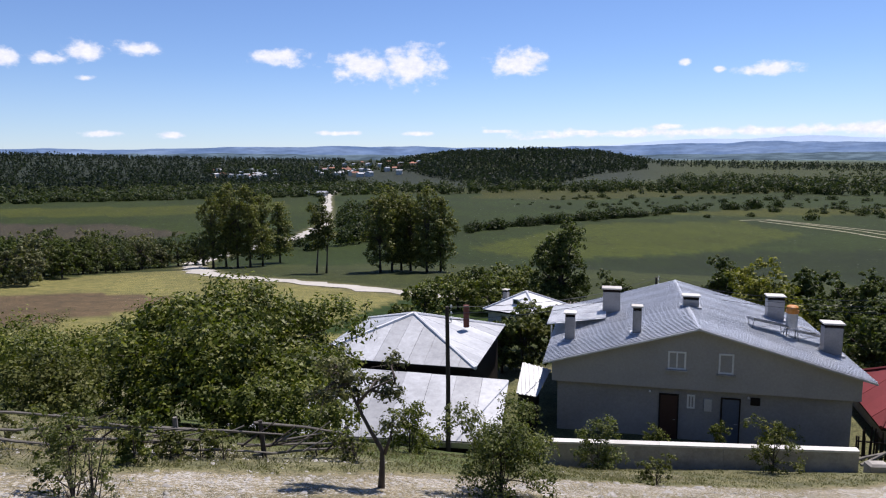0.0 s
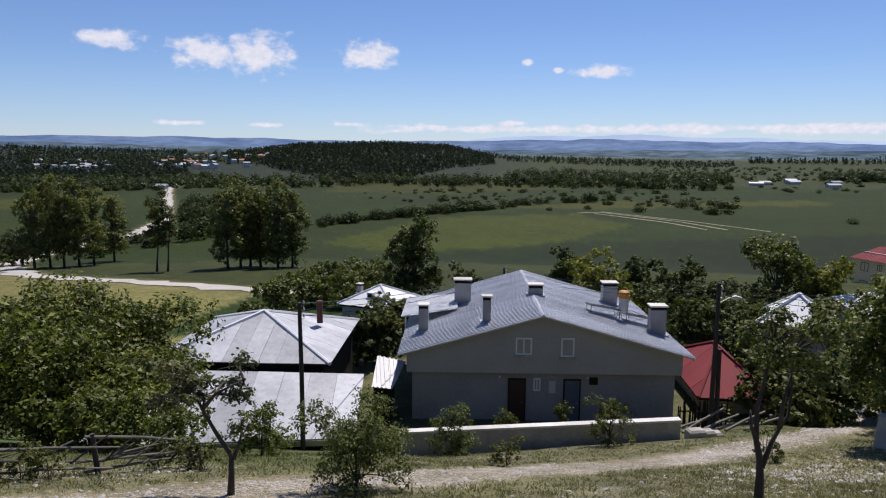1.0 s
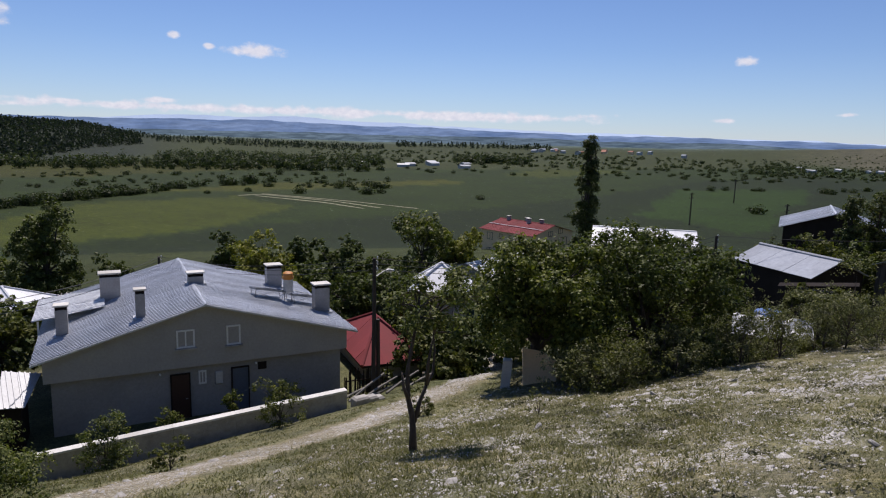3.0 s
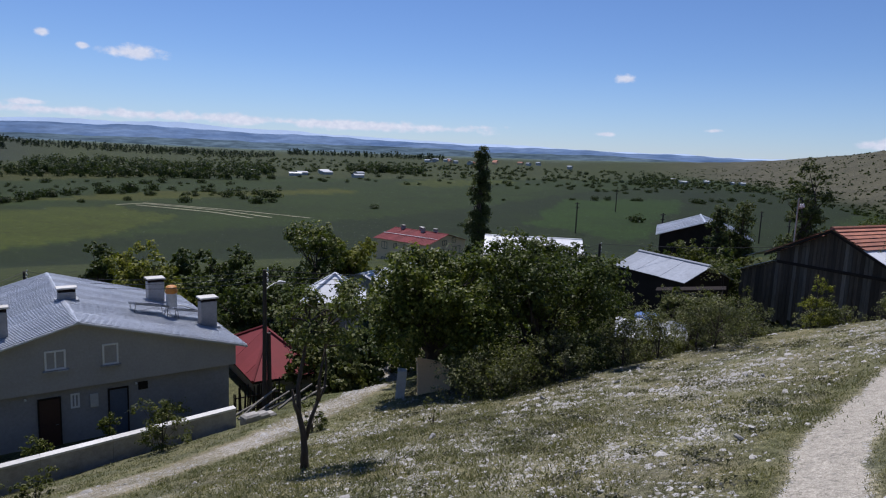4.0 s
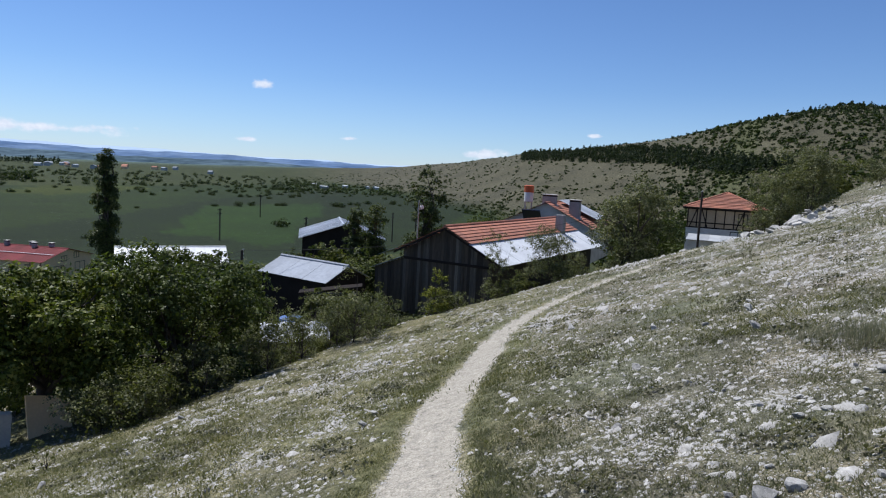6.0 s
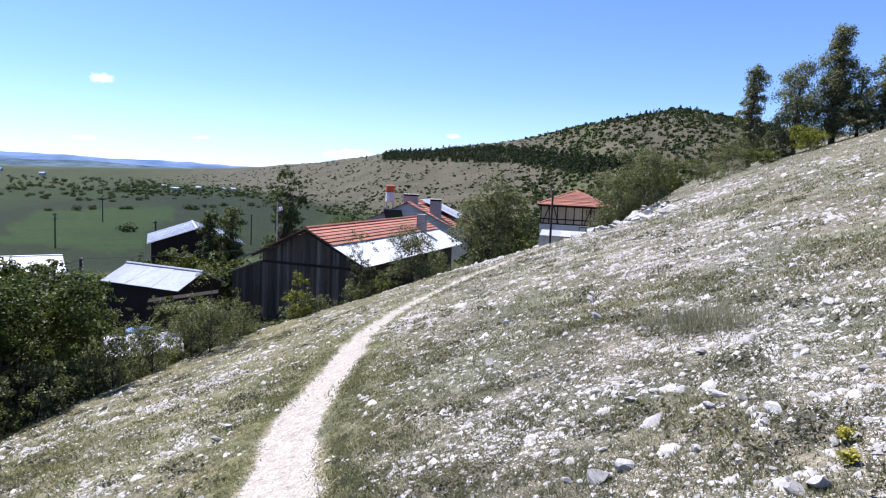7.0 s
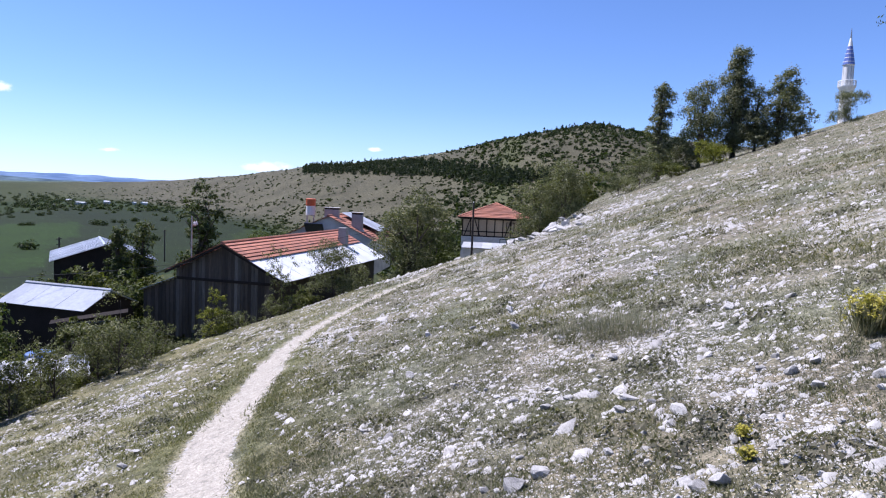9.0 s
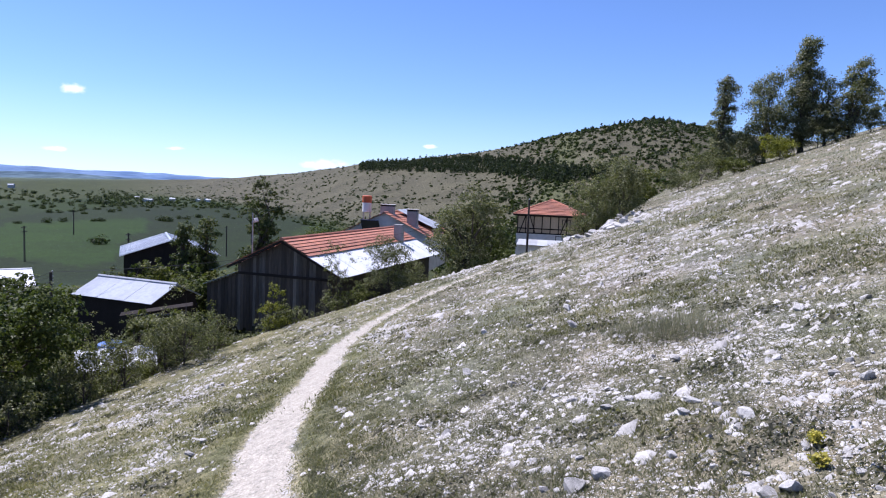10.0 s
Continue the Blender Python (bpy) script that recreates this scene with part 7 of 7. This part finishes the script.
def rubble(count, seed, az0, az1, d0, d1, size, power=1.4):
    """Gravel and chips: many small angular stones in one mesh."""
    r = R(seed)
    az = np.radians(r.uniform(az0, az1, count * 3))
    d = d0 + (d1 - d0) * r.uniform(0, 1, count * 3) ** power
    x, y = 0.3 + d * np.sin(az), -0.4 + d * np.cos(az)
    st = land(x, y)[1] + 0.08 + 0.25 * waves(x, y, 0.8, seed)
    on_path = along(x, y, PATH_LINE) < 0.42
    keep = np.where((st > r.uniform(0.2, 0.8, len(st))) & ~on_path)[0][:count]
    x, y = x[keep], y[keep]
    z = height(x, y)
    m = len(x)
    base = np.array([(1, 0, 0), (0.2, 0.9, 0), (-0.9, 0.3, 0), (-0.3, -0.8, 0), (0.5, 0.1, 0.55), (-0.4, 0.1, 0.5)])
    s = size * np.exp(r.normal(0, 0.45, m))
    a = r.uniform(0, 6.28, m)
    vs = base[None] * (1 + 0.25 * r.normal(size=(m, 6, 3))) * s[:, None, None]
    vx = vs[..., 0] * np.cos(a)[:, None] - vs[..., 1] * np.sin(a)[:, None] + x[:, None]
    vy = vs[..., 0] * np.sin(a)[:, None] + vs[..., 1] * np.cos(a)[:, None] + y[:, None]
    vz = vs[..., 2] + z[:, None] - 0.1 * s[:, None] - 0.345 * (vy - y[:, None]) - 0.077 * (vx - x[:, None])
    verts = np.stack([vx, vy, vz], -1).reshape(-1, 3)
    tris = np.array([(0, 1, 4), (1, 5, 4), (1, 2, 5), (2, 3, 5), (3, 4, 5), (3, 0, 4)])
    faces = (np.arange(m)[:, None, None] * 6 + tris[None]).reshape(-1, 3)
    me = bpy.data.meshes.new("rubble")
    me.vertices.add(len(verts))
    me.vertices.foreach_set("co", verts.astype(np.float32).ravel())
    me.loops.add(3 * len(faces))
    me.loops.foreach_set("vertex_index", faces.astype(np.int32).ravel())
    me.polygons.add(len(faces))
    me.polygons.foreach_set("loop_start", np.arange(0, 3 * len(faces), 3, dtype=np.int32))
    me.polygons.foreach_set("loop_total", np.full(len(faces), 3, dtype=np.int32))
    me.update(calc_edges=True)
    return solid("rubble", me, LIMESTONE, "scattered chips of pale limestone", "stones", kind="stuff")


rubble(15000, 3, 30, 140, 2.6, 12, 0.014)
rubble(19000, 8, 30, 140, 5, 22, 0.019, 1.2)
rubble(14000, 4, 30, 140, 14, 50, 0.042, 1.2)
rubble(5000, 7, 84, 140, 32, 110, 0.085, 1.0)
rubble(1500, 6, 60, 140, 2.8, 14, 0.032)


def cushions():
    """Low mats of grey-brown plants on the stony slope."""
    r = R(66)
    n = 1100
    az, d = np.radians(r.uniform(40, 138, n)), 2.8 + 26 * r.uniform(0, 1, n) ** 1.5
    x, y = 0.3 + d * np.sin(az), -0.4 + d * np.cos(az)
    keep = (waves(x, y, 2.6, 67) > 0.0) & (along(x, y, PATH_LINE) > 0.7)
    x, y = x[keep], y[keep]
    rad = r.uniform(0.07, 0.28, len(x)) * (1 + 0.03 * np.hypot(x, y))
    spots = np.stack([x, y, height(x, y) - 0.03, rad, 0.05 + 0.22 * rad], -1)
    q = far_clumps(r, spots, 90, 0.8, False, 0.36)
    drop = np.repeat(np.stack([x, y], -1), 90, 0)
    off = q[:, :, :2] - drop[:, None, :]
    q[:, :, 2] -= 0.345 * off[:, :, 1] + 0.077 * off[:, :, 0]
    return solid("cushion_plants", quad_mesh("cushion_plants", q), CUSHION, "low mats of grey-brown plants on the slope", "plants", kind="stuff")


cushions()
rubble(2200, 5, -40, 40, 5, 16, 0.03)


def herbs(name, label, count, seed, az0, az1, d0, d1, size, tall, material, per=9, power=1.3, limit=0.75):
    r = R(seed)
    az = np.radians(r.uniform(az0, az1, count * 2))
    d = d0 + (d1 - d0) * r.uniform(0, 1, count * 2) ** power
    x, y = 0.3 + d * np.sin(az), -0.4 + d * np.cos(az)
    st = land(x, y)[1]
    patch = waves(x, y, 1.1, seed) * 0.3
    keep = np.where((st + patch < r.uniform(0.1, limit, len(st))) & (along(x, y, PATH_LINE) > 0.3 + 0.1 * r.uniform(size=len(st))) & (along(x, y, LANE) > 0.9 + 0.5 * r.uniform(size=len(st))))[0][:count]
    x, y = np.repeat(x[keep], per), np.repeat(y[keep], per)
    m = len(x)
    sp = np.repeat(size * r.uniform(0.6, 1.5, len(keep)), per)
    x, y = x + r.normal(size=m) * sp, y + r.normal(size=m) * sp
    z = height(x, y)
    lean = r.normal(size=(m, 2)) * 0.9
    hgt = tall * r.uniform(0.5, 1.5, m)
    w = tall * 0.2 * r.uniform(0.7, 1.4, m)
    a = r.uniform(0, 6.28, m)
    q = np.empty((m, 3, 3))
    side = np.stack([np.cos(a) * w, np.sin(a) * w, w * 0], -1)
    foot = np.stack([x, y, z - 0.004], -1)
    q[:, 0], q[:, 1] = foot - side, foot + side
    q[:, 2] = np.stack([x + lean[:, 0] * hgt, y + lean[:, 1] * hgt, z + hgt], -1)
    return solid(name, quad_mesh(name, q), material, label, "grass", kind="stuff")


herbs("herbs", "low grey-green herbs on the slope", 15000, 11, 80, 140, 2.4, 12, 0.04, 0.022, HERB, 12, limit=0.66)
herbs("grass", "short yellowish grass on the slope", 11000, 15, 24, 86, 2.6, 15, 0.05, 0.022, GRASS, 10, limit=0.58)
herbs("herbs", "low grey-green herbs and dry grass on the slope", 8000, 12, 28, 140, 9, 34, 0.1, 0.045, GRASS, 11, limit=0.55)
herbs("grass", "short grass along the lane and path", 7000, 13, -42, 60, 5, 22, 0.1, 0.05, GRASS, 10)
herbs("tussocks", "dark low tussocks over the upper slope", 4500, 14, 84, 140, 22, 105, 0.25, 0.08, HERB, 10, 1.0, 0.7)


def tuft(at, rad, hgt, n, seed, name, label, material, flowers=0):
    r = R(seed)
    x, y = at
    t = thing(name, label, "plant", pose(x, y, h1(x, y)))
    q = np.empty((n, 4, 3))
    base = r.normal(size=(n, 2)) * rad * 0.4
    out = base * 1.15 + r.normal(size=(n, 2)) * hgt * 0.22
    hh = hgt * r.uniform(0.5, 1.1, n)
    zb = -0.345 * base[:, 1] - 0.077 * base[:, 0]
    w = 0.003 + 0.003 * r.uniform(size=n)
    q[:, 0] = np.stack([base[:, 0], base[:, 1], zb], -1)
    q[:, 1] = np.stack([(base + out)[:, 0] / 2 + w, (base + out)[:, 1] / 2, zb + hh * 0.6], -1)
    q[:, 2] = np.stack([out[:, 0], out[:, 1], zb + hh], -1)
    q[:, 3] = np.stack([(base + out)[:, 0] / 2 - w, (base + out)[:, 1] / 2, zb + hh * 0.6], -1)
    part("foliage", quad_mesh("foliage", q), material, t)
    if flowers:
        k = r.choice(n, min(n, flowers))
        c = np.repeat(q[k, 2], 6, 0) + r.normal(size=(len(k) * 6, 3)) * 0.01
        part("blossom", quad_mesh("blossom", leaf_quads(r, c, np.zeros_like(c), 0.02, 1.0)), FLOWER_Y, t)


tuft((5.05, -3.97), 0.13, 0.27, 420, 21, "yellow_flower_bush", "bushy plant covered in yellow flowers", GRASS, 170)
tuft((4.0, -2.5), 0.026, 0.06, 40, 22, "yellow_flower", "small tuft of yellow flowers", GRASS, 40)
tuft((3.75, -2.4), 0.026, 0.06, 40, 23, "yellow_flower", "small tuft of yellow flowers", GRASS, 30)
for k, (x, y, wide, hgt, n) in enumerate(((7.45, -2.85, 0.5, 0.3, 520), (7.9, -2.75, 0.5, 0.26, 380), (8.4, -2.5, 0.4, 0.17, 240), (7.1, -3.1, 0.4, 0.2, 220))):
    tuft((x, y), wide, hgt, n, 24 + k, "grass_tuft", "broad tuft of thin grey-green grass stems", TUFT)
